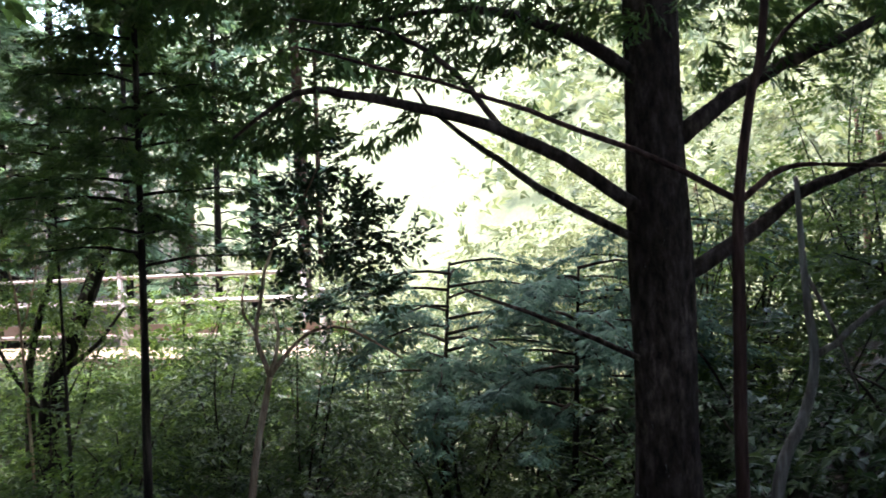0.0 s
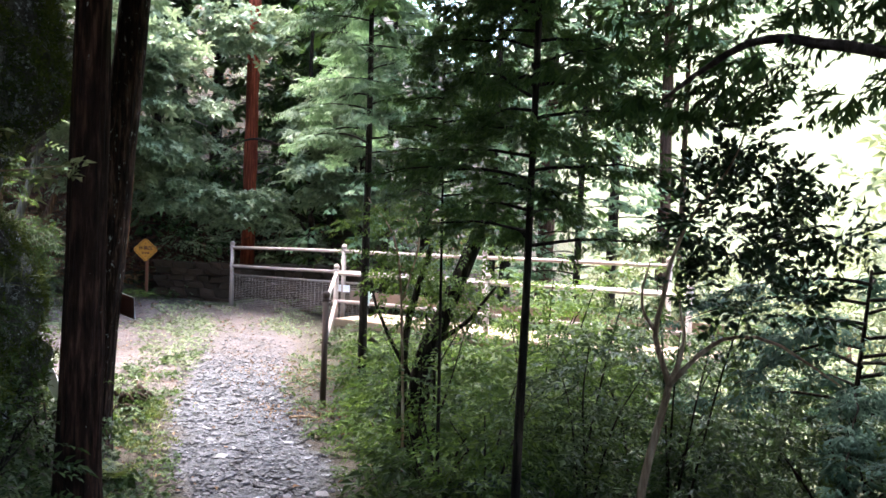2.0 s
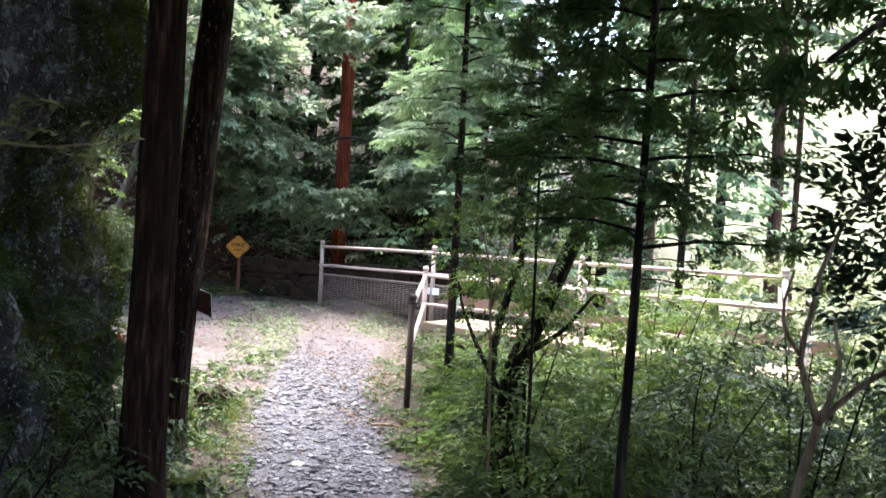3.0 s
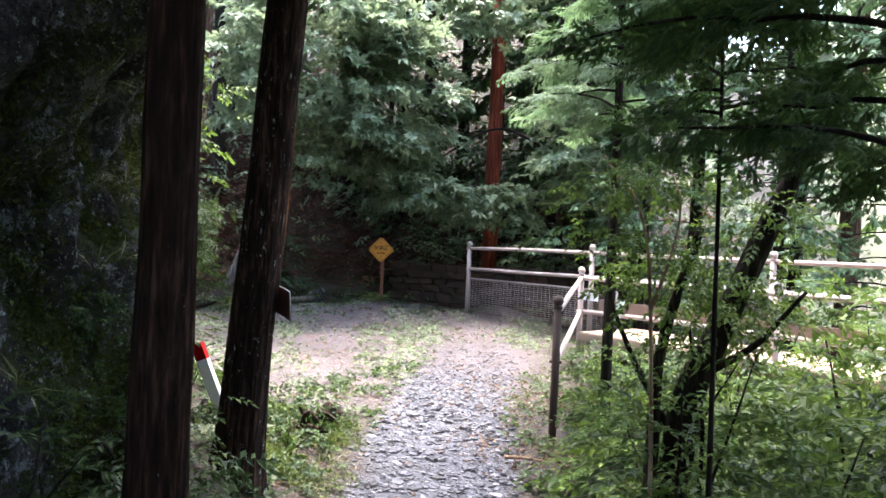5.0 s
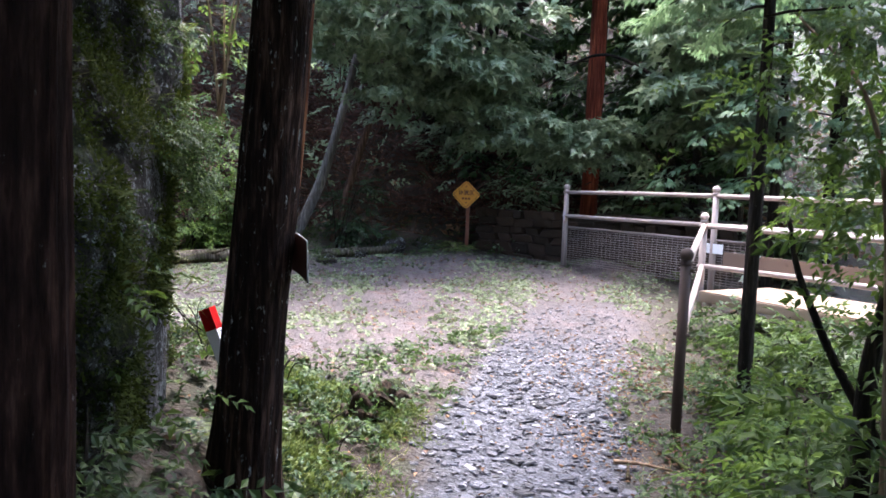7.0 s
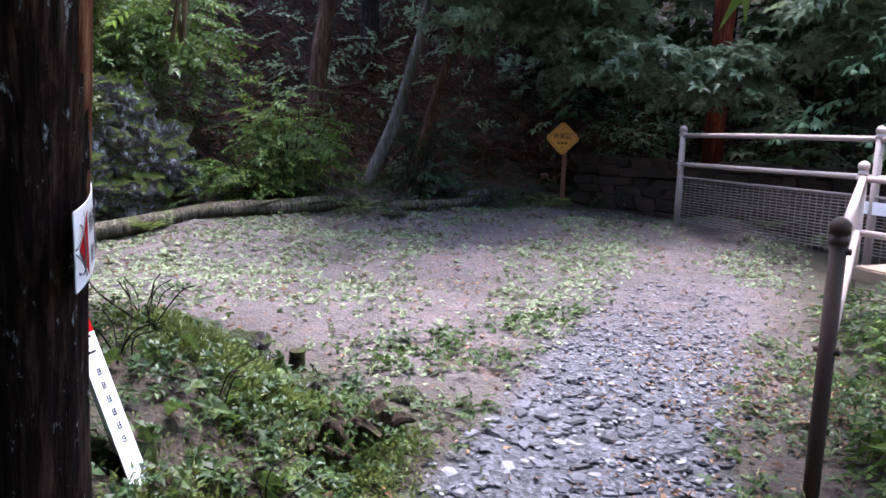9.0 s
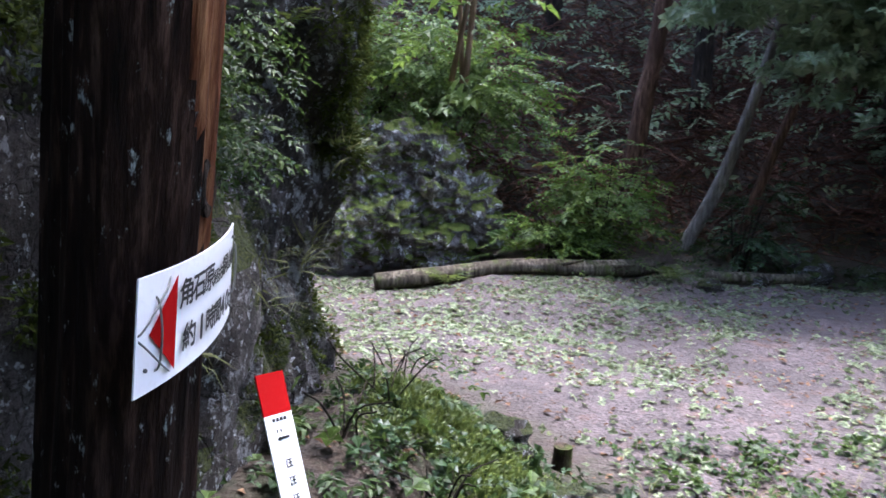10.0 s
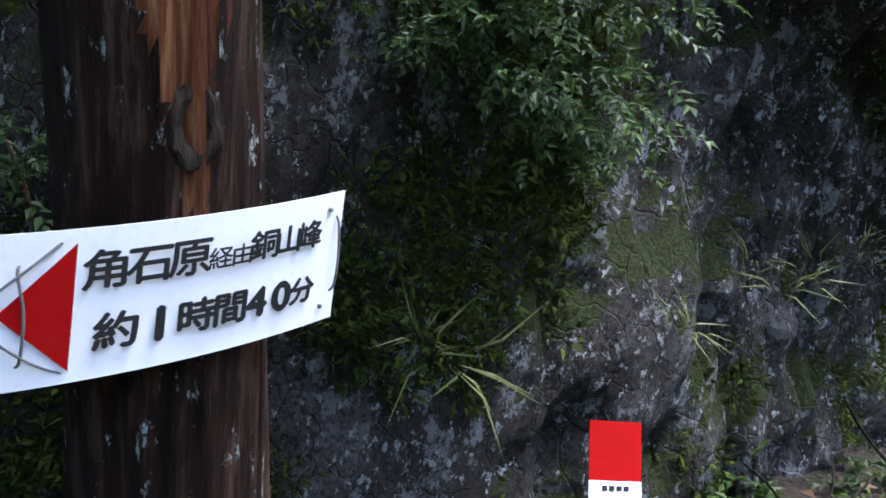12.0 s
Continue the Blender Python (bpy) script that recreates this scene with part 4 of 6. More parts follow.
# big tree with long bare limbs, over the slope
def big_tree():
    g = ground_z(0.74, 2.95)
    stems = [([(0.73, 2.95, g - 0.2), (0.725, 2.95, 1.0), (0.715, 2.93, 2.0), (0.72, 2.9, 3.6), (0.75, 2.9, 8.0)], 0.118, 0.075),
             ([(0.66, 2.9, 1.46), (0.35, 2.95, 1.64), (0.16, 3.0, 1.79), (0.05, 3.05, 1.88), (-0.06, 3.1, 1.99), (-0.12, 3.15, 2.08)], 0.017, 0.005),
             ([(0.66, 2.9, 1.58), (0.40, 2.85, 1.75), (0.17, 2.8, 1.86), (-0.06, 2.8, 1.93), (-0.29, 2.8, 1.98), (-0.45, 2.8, 2.0), (-0.60, 2.85, 1.94), (-0.72, 2.9, 1.87)], 0.025, 0.005),
             ([(0.68, 2.9, 2.02), (0.49, 2.9, 2.16), (0.34, 2.9, 2.22), (0.18, 2.9, 2.27), (-0.05, 2.9, 2.28), (-0.4, 3.0, 2.26)], 0.028, 0.006),
             ([(0.79, 2.9, 1.82), (0.98, 2.95, 1.96), (1.18, 3.0, 2.07), (1.51, 3.1, 2.22), (2.0, 3.3, 2.45)], 0.036, 0.012),
             ([(0.78, 2.95, 1.34), (1.03, 3.0, 1.47), (1.26, 3.05, 1.62), (1.49, 3.1, 1.70), (2.0, 3.2, 1.86)], 0.032, 0.012),
             ([(0.66, 2.9, 1.05), (0.38, 2.9, 1.18), (0.18, 2.9, 1.27), (0.01, 2.9, 1.34)], 0.011, 0.004),
             ([(0.17, 2.8, 1.86), (0.0, 2.75, 2.05), (-0.2, 2.7, 2.15), (-0.5, 2.7, 2.2)], 0.012, 0.004),
             ([(0.68, 2.9, 2.7), (0.3, 3.1, 2.85), (-0.3, 3.4, 2.8), (-0.9, 3.7, 2.6)], 0.04, 0.01)]
    ob = polyline_tree("big_limbed_tree", stems, M_BIGBARK, "dark rough-barked tree with long bare arching limbs", sides=40, ridges=0.10, flare=0.3)
    pos, fwd = [], []
    for (ax, ay, az), (bx, by, bz), n, sp in (((-0.1, 2.85, 2.0), (-0.95, 3.1, 1.95), 60, 0.12), ((0.45, 2.9, 2.25), (-0.7, 3.1, 2.35), 210, 0.20), ((0.3, 3.1, 2.8), (-1.2, 3.8, 2.65), 210, 0.28), ((0.9, 3.0, 2.2), (2.2, 3.5, 2.7), 260, 0.3)):
        t = rng.uniform(0, 1, n)[:, None]
        p = np.array((ax, ay, az)) * (1 - t) + np.array((bx, by, bz)) * t + rng.normal(size=(n, 3)) * np.array((sp, sp * 1.5, sp * 0.5))
        pos.append(p)
        fwd.append(np.array((bx - ax, by - ay, -0.35)) + rng.normal(size=(n, 3)) * 0.5)
    pos, fwd = np.concatenate(pos), np.concatenate(fwd)
    add_foliage(ob, P_HINOKI, pos, fwd, np.array((0, 0, 1)) + rng.normal(size=pos.shape) * 0.4, rng.uniform(0.45, 0.75, len(pos)), M_YOUNG)
    # crown above the view, added to shade the path's start
    tubes, pos, fwd, ups = conifer_branches((0.72, 2.9, 3.9), (0.75, 2.9, 8.2), 0.0, 3.0, 46, 10, 0.25, True, 17)
    add_branches(ob, tubes, M_DARKBARK, False)
    add_foliage(ob, P_CANOPY, pos, fwd, ups, rng.uniform(2.0, 3.2, len(pos)), M_HINOKI, "unseen_upper_crown")
    # loose unseen layer of sprays, added to shade the path and right-hand shrubs
    n = 2100
    t = rng.uniform(-1, 1, (n, 2))
    pos = np.stack([-1.5 + 1.15 * t[:, 0] - 0.4 * t[:, 1], 3.5 + 2.4 * t[:, 1], 4.7 + 0.5 * rng.normal(size=n)], 1)
    add_foliage(ob, P_CANOPY, pos, np.stack([-np.ones(n), rng.normal(size=n), -0.3 * np.ones(n)], 1), np.array((0, 0, 1)) + rng.normal(size=pos.shape) * 0.3, rng.uniform(1.8, 2.8, n), M_HINOKI, "unseen_shade_crown")


big_tree()
THIN = polyline_tree("thin_tree", [([(0.80, 2.36, ground_z(0.8, 2.36) - 0.1), (0.775, 2.35, 0.8), (0.78, 2.35, 1.2), (0.79, 2.35, 1.57), (0.83, 2.35, 1.85), (0.88, 2.35, 2.13), (0.98, 2.4, 3.4)], 0.021, 0.010),
                                   ([(0.79, 2.35, 1.575), (0.59, 2.35, 1.69), (0.39, 2.35, 1.77), (0.19, 2.35, 1.86), (0.04, 2.35, 1.92), (-0.14, 2.38, 1.98), (-0.42, 2.42, 2.07)], 0.010, 0.004),
                                   ([(0.80, 2.35, 1.58), (0.92, 2.35, 1.66), (1.05, 2.35, 1.66), (1.35, 2.4, 1.65)], 0.010, 0.005),
                                   ([(0.84, 2.35, 1.9), (0.95, 2.35, 2.05), (1.15, 2.35, 2.2)], 0.008, 0.004)], M_THINBARK, "thin reddish tree with one long bare limb")
polyline_tree("grey_tree", [([(0.98, 2.72, ground_z(0.98, 2.72) - 0.1), (1.01, 2.7, 0.65), (1.1, 2.7, 0.89), (1.14, 2.7, 1.07), (1.12, 2.7, 1.29), (1.10, 2.7, 1.66)], 0.024, 0.008),
                            ([(1.15, 2.7, 1.08), (1.25, 2.7, 1.15), (1.42, 2.72, 1.26), (1.8, 2.8, 1.5)], 0.013, 0.007),
                            ([(1.12, 2.7, 1.35), (1.22, 2.7, 1.15), (1.30, 2.7, 0.95)], 0.008, 0.004)], M_GREY, "small grey-barked forked tree with bare stems")

# glossy evergreen shrub on forked tan stems
SHRUB = polyline_tree("evergreen_shrub", [([(-0.90, 3.40, ground_z(-0.9, 3.4) - 0.1), (-0.84, 3.38, 0.5), (-0.745, 3.36, 0.98)], 0.019, 0.012),
                                          ([(-0.745, 3.36, 0.98), (-0.80, 3.4, 1.15), (-0.77, 3.45, 1.35), (-0.72, 3.5, 1.55)], 0.011, 0.006),
                                          ([(-0.745, 3.36, 0.98), (-0.70, 3.34, 1.12), (-0.72, 3.34, 1.26)], 0.010, 0.004),
                                          ([(-0.745, 3.36, 0.98), (-0.64, 3.36, 1.10), (-0.55, 3.38, 1.16), (-0.42, 3.4, 1.15), (-0.22, 3.45, 1.02)], 0.010, 0.004),
                                          ([(-0.80, 3.4, 1.15), (-0.86, 3.42, 1.26), (-0.84, 3.45, 1.4)], 0.007, 0.003),
                                          ([(-0.72, 3.5, 1.55), (-0.6, 3.6, 1.75), (-0.55, 3.7, 1.9)], 0.006, 0.003)], M_TAN, "glossy dark-leaved evergreen shrub on pale forked stems")
for (c, s, n) in (((-0.56, 3.7, 1.58), (0.25, 0.26, 0.20), 190), ((-0.60, 3.75, 1.84), (0.13, 0.15, 0.13), 60), ((-0.30, 3.8, 1.52), (0.20, 0.2, 0.13), 70), ((-0.52, 3.5, 1.3), (0.3, 0.2, 0.1), 60)):
    d = unit(n)
    p = np.array(c) + d * np.array(s) * (rng.uniform(0.2, 1, n) ** 0.4)[:, None]
    add_foliage(SHRUB, P_OVAL, p, d + np.array((0, 0, 0.5)) + rng.normal(size=d.shape) * 0.4, np.array((0, 0, 1)) + rng.normal(size=d.shape) * 0.5, rng.uniform(0.5, 0.8, n), M_SHINY, "leaves")


# ---- bushes ----
def bush(name, base, size, sprigs, protos, mat, bark, label, scale=1.0, stems=6, category="shrub", group="", lift=0.35, upright=0.38, stem_r=0.012):
    ob = thing(name, base, label, category, group)
    b = np.asarray(base, float)
    tubes = []
    tips = []
    for k in range(stems):
        a = 2.4 * k + rng.normal() * 0.3
        r = rng.uniform(0.35, 0.85)
        tip = b + np.array((math.cos(a) * size[0] * r, math.sin(a) * size[1] * r, size[2] * rng.uniform(0.6, 0.95)))
        mid = (b + tip) / 2 + np.array((0, 0, size[2] * 0.12)) + rng.normal(size=3) * 0.06 * size[0]
        tubes.append(tube(spline([b + rng.normal(size=3) * (0.04, 0.04, 0) - np.array((0, 0, 0.08)), mid, tip], 9), np.linspace(stem_r, 0.003, 9), 6, 0.1, k))
        tips.append((mid, tip))
    for v, f in tubes:
        child("stem", tri_mesh("stem", v, f, bark, True), ob)
    tiers = max(5, sprigs // 9)
    which = rng.integers(0, stems, tiers)
    t = rng.uniform(-0.7, 1.05, tiers)[:, None]
    m, e = np.array([x[0] for x in tips])[which], np.array([x[1] for x in tips])[which]
    core = b + np.array((0, 0, size[2] * 0.55))
    c = m * (1 - t) + e * t + rng.normal(size=(tiers, 3)) * np.array((size[0], size[1], size[2] * 0.6)) * 0.26
    owner = rng.integers(0, tiers, sprigs)
    wide = 0.09 + 0.13 * min(size[0], 1.0)
    ring = rng.normal(size=(sprigs, 3)) * np.array((wide, wide, wide * 0.16))
    ring[:, 2] -= 0.6 * (ring[:, 0] ** 2 + ring[:, 1] ** 2) / wide
    p = c[owner] + ring
    g = height(p[:, 0], p[:, 1])
    p[:, 2] = np.maximum(p[:, 2], (g if abs(base[2] - ground_z(base[0], base[1])) < 0.6 else b[2] - size[2]) + 0.03)
    keep = (line_distance(p[:, 0], p[:, 1], WAY)[0] > 0.55) | (p[:, 2] > 2.2)
    p = p[keep]
    sprigs = len(p)
    d = p - core
    fwd = ring[keep] * np.array((1, 1, 0.4)) / wide + 0.5 * d / (np.linalg.norm(d, axis=1)[:, None] + 1e-6) + rng.normal(size=d.shape) * 0.3
    fwd[:, 2] = fwd[:, 2] * 0.4 + lift * rng.uniform(-0.7, 0.5, sprigs)
    add_foliage(ob, protos, p, fwd, np.array((0, 0, 1)) + rng.normal(size=d.shape) * upright, rng.uniform(0.7, 1.25, sprigs) * scale, mat, "leaves")
    return ob


FRESH_SPOTS = [(-2.75, 5.75, 0.55, 0.95), (-2.35, 5.05, 0.5, 0.55), (-3.3, 6.55, 0.55, 0.6), (-3.75, 7.35, 0.5, 0.5), (-3.05, 7.2, 0.7, 1.2), (-2.1, 6.3, 0.7, 1.1), (-1.75, 4.35, 0.5, 0.5),
               (-1.35, 3.7, 0.5, 0.55), (-4.2, 8.0, 0.5, 0.5), (-1.0, 4.7, 0.6, 0.7), (-1.2, 5.9, 0.7, 0.9), (-3.9, 8.9, 0.6, 0.7), (-0.95, 2.75, 0.4, 0.4), (-4.7, 9.1, 0.6, 0.55), (-2.6, 8.2, 0.8, 1.2), (-1.6, 7.6, 0.8, 1.3), (-5.4, 9.72, 0.4, 0.4), (-4.9, 9.72, 0.45, 0.5), (-4.95, 8.95, 0.35, 0.35), (-4.35, 9.5, 0.5, 0.6)]
for k, (x, y, r, h) in enumerate(FRESH_SPOTS):
    h += 0.4 if y > 5 and x > -2.9 else -0.25 if x < -2.9 and h > 0.9 else 0.0
    # past x = -1.9 darker leaf colours stand in for the slope's shade
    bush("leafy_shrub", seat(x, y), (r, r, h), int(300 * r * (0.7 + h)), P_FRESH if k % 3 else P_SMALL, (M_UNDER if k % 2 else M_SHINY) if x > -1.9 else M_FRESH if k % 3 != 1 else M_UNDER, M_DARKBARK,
         "leafy shrub on the slope, shade put into its leaf colour" if x > -1.9 else "light green leafy shrub at the path's edge", 1.2 if k % 3 else 1.35, 4, group="shrubs right of the path")
for k, (x, y, r, h) in enumerate([(-1.98, 4.85, 0.36, 1.15), (-2.2, 6.9, 0.6, 1.9), (-1.5, 5.3, 0.5, 1.75), (-1.0, 5.4, 0.5, 1.7), (-0.6, 6.4, 0.6, 1.9), (-1.75, 6.2, 0.5, 1.8)]):
    # the right-hand ones again take the darker leaf in place of shade
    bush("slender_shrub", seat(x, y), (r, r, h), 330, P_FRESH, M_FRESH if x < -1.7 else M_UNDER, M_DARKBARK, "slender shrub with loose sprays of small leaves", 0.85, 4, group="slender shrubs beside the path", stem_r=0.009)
DARK_SPOTS = [(-0.25, 4.3, 0.6, 0.6), (0.25, 3.7, 0.5, 0.45), (-0.15, 6.2, 0.8, 0.9), (0.7, 4.6, 0.7, 0.8), (1.5, 3.9, 0.7, 0.9), (-0.75, 7.4, 0.9, 1.2), (1.3, 2.9, 0.45, 0.5), (0.15, 3.0, 0.4, 0.35), (1.6, 5.6, 0.9, 1.1), (0.6, 7.0, 1.0, 1.3)]
for k, (x, y, r, h) in enumerate(DARK_SPOTS):
    bush("dark_shrub", seat(x, y), (r, r, h), int(300 * r * (0.7 + h)), P_SMALL if k % 2 else P_SHINY, M_UNDER if k % 2 else M_SHINY, M_DARKBARK,
         "dark green undergrowth shrub on the shaded slope", 1.2 if k % 2 else 0.9, 6, group="shrubs on the slope")

for k, (x, y, top, r) in enumerate([(0.1, 7.6, 1.05, 0.9), (1.0, 8.2, 1.2, 0.9), (1.9, 8.0, 1.35, 0.9), (0.45, 6.2, 0.95, 0.7), (2.7, 8.6, 1.6, 1.0), (-0.9, 8.6, 0.9, 0.9), (1.2, 6.0, 1.05, 0.7), (0.0, 4.9, 0.75, 0.55), (0.95, 4.0, 0.8, 0.5), (0.45, 3.4, 0.45, 0.4), (-0.35, 3.2, 0.4, 0.35), (1.35, 5.7, 1.75, 0.7), (1.9, 6.6, 2.2, 0.8), (0.95, 6.7, 1.55, 0.7)]):
    g = ground_z(x, y)
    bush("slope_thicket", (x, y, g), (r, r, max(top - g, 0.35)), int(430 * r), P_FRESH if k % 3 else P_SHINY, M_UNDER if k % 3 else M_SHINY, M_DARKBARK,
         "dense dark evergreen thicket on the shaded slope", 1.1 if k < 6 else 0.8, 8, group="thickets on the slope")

BANK_SPOTS = [(-3.55, 2.75, 0.4, 0.55), (-3.95, 3.25, 0.4, 0.6), (-3.1, 2.0, 0.4, 0.45), (-4.4, 3.95, 0.3, 0.5), (-2.75, 1.35, 0.4, 0.4)]
for k, (x, y, r, h) in enumerate(BANK_SPOTS):
    bush("bank_shrub", seat(x, y), (r, r, h), 130, P_FRESH if k % 2 else P_SMALL, M_UNDER, M_DARKBARK, "dim green shrub on the bank below the cliff", 0.9, 5, group="shrubs on the bank")
for k, (x, y, r, h) in enumerate([(2.0, 5.4, 0.7, 0.6), (2.3, 4.0, 0.6, 0.6), (1.9, 7.2, 0.8, 0.8), (2.9, 6.2, 0.8, 0.9), (3.0, 4.8, 0.8, 0.9), (1.75, 3.2, 0.4, 0.4), (3.6, 7.8, 1.0, 1.1), (1.95, 6.0, 0.8, 1.7), (2.6, 7.2, 1.0, 2.2), (1.5, 7.6, 0.8, 1.6), (3.1, 6.0, 0.9, 1.6), (2.4, 6.5, 0.9, 2.3), (3.5, 7.2, 1.1, 2.8), (1.35, 6.9, 0.8, 1.7)]):
    bush("rise_shrub", seat(x, y), (r, r, h), int(260 * r * (1 if k < 7 else 1.6)), P_FRESH if k % 2 or k > 6 else P_SMALL, M_FRESH if k > 6 else M_UNDER if k % 2 else M_SHINY, M_DARKBARK, "dim shrub on the brown rise", 1.1, 6, group="shrubs on the rise")

# bushes out of view round the start, added to keep skylight off the trunks
for k, (x, y, r, h) in enumerate([(1.7, -1.3, 0.9, 2.2), (-1.1, -2.4, 0.7, 1.8), (2.3, 0.4, 0.8, 2.2), (2.5, 1.7, 0.7, 2.2), (0.6, -3.4, 1.0, 2.4)]):
    bush("thicket", seat(x, y), (r, r, h), 200, P_FRESH, M_UNDER, M_DARKBARK, "tall unseen thicket added beside the path to block low skylight", 2.1, 7, group="thickets")

# crooked dark shrub with thick leaning stems
OLD = polyline_tree("crooked_shrub", [([seat(-2.98, 6.02, -0.1), (-2.92, 6.05, 0.4), (-2.80, 6.10, 0.8), (-2.66, 6.16, 1.22), (-2.52, 6.22, 1.6), (-2.4, 6.3, 1.9)], 0.095, 0.035),
                                      ([seat(-3.06, 5.98, -0.1), (-3.05, 5.98, 0.4), (-3.0, 6.0, 0.9), (-2.88, 6.05, 1.4)], 0.045, 0.02),
                                      ([(-2.95, 6.04, 0.3), (-3.2, 5.95, 0.75), (-3.3, 5.9, 1.1)], 0.02, 0.008), ([(-2.84, 6.09, 0.65), (-2.55, 6.0, 0.85), (-2.35, 6.0, 1.1)], 0.022, 0.008),
                                      ([seat(-2.75, 5.9, -0.05), (-2.72, 5.85, 0.4), (-2.75, 5.8, 0.9)], 0.014, 0.006)], M_DARKBARK, "crooked dark-stemmed old shrub beside the path", category="shrub", rough=0.25)
leaf_layers(OLD, (-2.72, 6.05, 1.25), (0.45, 0.45, 0.4), 26, 15, P_FRESH, M_FRESH, 0.7, "leaves")
SPRAY = polyline_tree("arching_shrub", [([seat(-2.75, 5.45, -0.05), (-2.8, 5.45, 0.8), (-2.9, 5.5, 1.4), (-3.15, 5.55, 1.7)], 0.012, 0.004),
                                        ([(-2.82, 5.47, 1.0), (-2.7, 5.45, 1.4), (-2.75, 5.45, 1.6)], 0.008, 0.003)], M_TAN, "arching shrub with yellow-green sprays of leaves", category="shrub")
leaf_layers(SPRAY, (-2.92, 5.5, 1.47), (0.27, 0.22, 0.25), 14, 12, P_FRESH, M_FRESH, 0.55, "leaves")

# low blue-green cypress below the big tree
for k, (x, y, z, r) in enumerate([(-0.1, 5.6, 1.0, 1.0), (0.7, 5.2, 0.95, 0.95), (1.3, 6.4, 1.2, 1.0)]):
    g = ground_z(x, y)
    conifer("low_cypress", (x, y, g - 0.1), (x + 0.1, y, z + 0.35), 0.03, 0.5, r, 22, 28, M_BLUECYP, M_DARKBARK, "low spreading blue-green cypress on the slope", P_HINOKI, 0.55, 0.22, False, 90 + k, "low cypresses")

# long-leaved shrub at the path's edge
RH = bush("long_leaved_shrub", seat(0.42, 2.3), (0.5, 0.3, 0.80 - ground_z(0.42, 2.3)), 90, P_LONG, M_FRESH, M_DARKBARK, "shrub with whorls of long pointed leaves", 0.62, 7, lift=0.8)

# sunlit bushes past the slope
for k, (x, y, z, r) in enumerate([(2.6, 10.5, 1.3, 1.5), (3.8, 12.5, 2.2, 1.8), (1.6, 13.0, 0.6, 1.6), (5.0, 9.5, 2.6, 1.7), (0.2, 12.0, 0.2, 1.3), (-1.8, 11.6, 0.6, 1.2), (6.5, 13.0, 3.5, 2.2)]):
    g = ground_z(x, y)
    ob = thing("valley_tree", (x, y, g), "sunlit yellow-green broadleaf tree in the valley", "tree", "trees in the valley")
    v, f = tube(spline([(x, y, g - 0.2), (x + 0.1, y, (g + z) / 2), (x, y + 0.1, z)], 14), np.linspace(0.09, 0.03, 14), 8, 0.1)
    child("trunk", tri_mesh("trunk", v, f, M_PINE, True), ob)
    leaf_layers(ob, (x, y, z), (r, r, r * 0.75), 32, 12, P_FRESH, M_SUNNY, 1.8)

# bush over the outcrop and at the slope's foot
BS = [((-12.75, 7.0, 1.55), (0.8, 0.9, 1.2), 620, P_FRESH, M_FRESH, "leafy bush growing over the rock outcrop", 1.25),
      ((-12.85, 6.0, 1.7), (0.8, 1.0, 1.3), 700, P_FRESH, M_FRESH, "leafy bush hanging over the rock outcrop", 1.3),
      ((-12.9, 4.9, 1.9), (0.9, 0.9, 1.4), 620, P_FRESH, M_FRESH, "leafy bush above the dark outcrop", 1.3),
      ((-11.75, 8.25, 0.3), (0.55, 0.55, 1.2), 420, P_FRESH, M_FRESH, "bright green bush at the slope's foot", 1.2),
      ((-11.75, 7.75, 0.25), (0.5, 0.6, 0.5), 300, P_FRESH, M_FRESH, "low green bush at the slope's foot", 1.1),
      ((-11.2, 9.6, 0.3), (0.4, 0.5, 0.8), 120, P_SHINY, M_SHINY, "small dark bush at the foot of slim trunks", 1.1)]
for k, (x, y) in enumerate([(-10.7, 12.5), (-9.5, 13.4), (-8.2, 13.7), (-7.0, 13.7), (-11.0, 13.6), (-12.4, 12.3)]):
    BS.append((seat(x, y), (0.7, 0.7, 1.0), 170, P_BROAD if k % 2 else P_FRESH, M_BROAD, "dim green bush on the shaded hillside", 0.9 if k % 2 else 1.4))
for b, s, n, pr, mt, lab, sc in BS:
    bush("slope_bush", b, s, n, pr, mt, M_DARKBARK, lab, sc, 7, group="bushes at the slope's foot")

# leaves hanging at the cliff's corner and over the bank
for b, s, n, sc, lab in (((-7.05, 5.75, 1.55), (0.25, 0.25, 1.2), 60, 1.1, "yellow-green vine hanging at the cliff's corner"),
                         ((-5.0, 4.1, 0.55), (0.4, 0.35, 0.7), 44, 0.8, "green climber on the dark rock")):
    bush("climber", b, s, n, P_FRESH, M_FRESH, M_TAN, lab, sc, 4, "climber", lift=0.1)


# bright twig reaching out over the bank
TWIG = polyline_tree("overhanging_twig", [([(-3.05, 1.95, 1.55), (-2.85, 2.28, 1.62), (-2.77, 2.4, 1.63), (-2.71, 2.5, 1.65), (-2.66, 2.58, 1.66)], 0.005, 0.002), ([(-2.85, 2.28, 1.62), (-2.79, 2.37, 1.70), (-2.77, 2.40, 1.75)], 0.003, 0.002)], M_TAN, "thin twig with bright yellow-green leaves over the bank", category="twig")
leaf_at = np.array([(-2.66, 2.58, 1.66), (-2.71, 2.5, 1.65), (-2.77, 2.4, 1.63), (-2.8, 2.35, 1.69), (-2.77, 2.41, 1.68), (-2.78, 2.38, 1.76), (-2.71, 2.5, 1.65)]) + rng.normal(size=(7, 3)) * 0.015
leaf_at = np.vstack([leaf_at, leaf_at + rng.normal(size=(7, 3)) * 0.02])
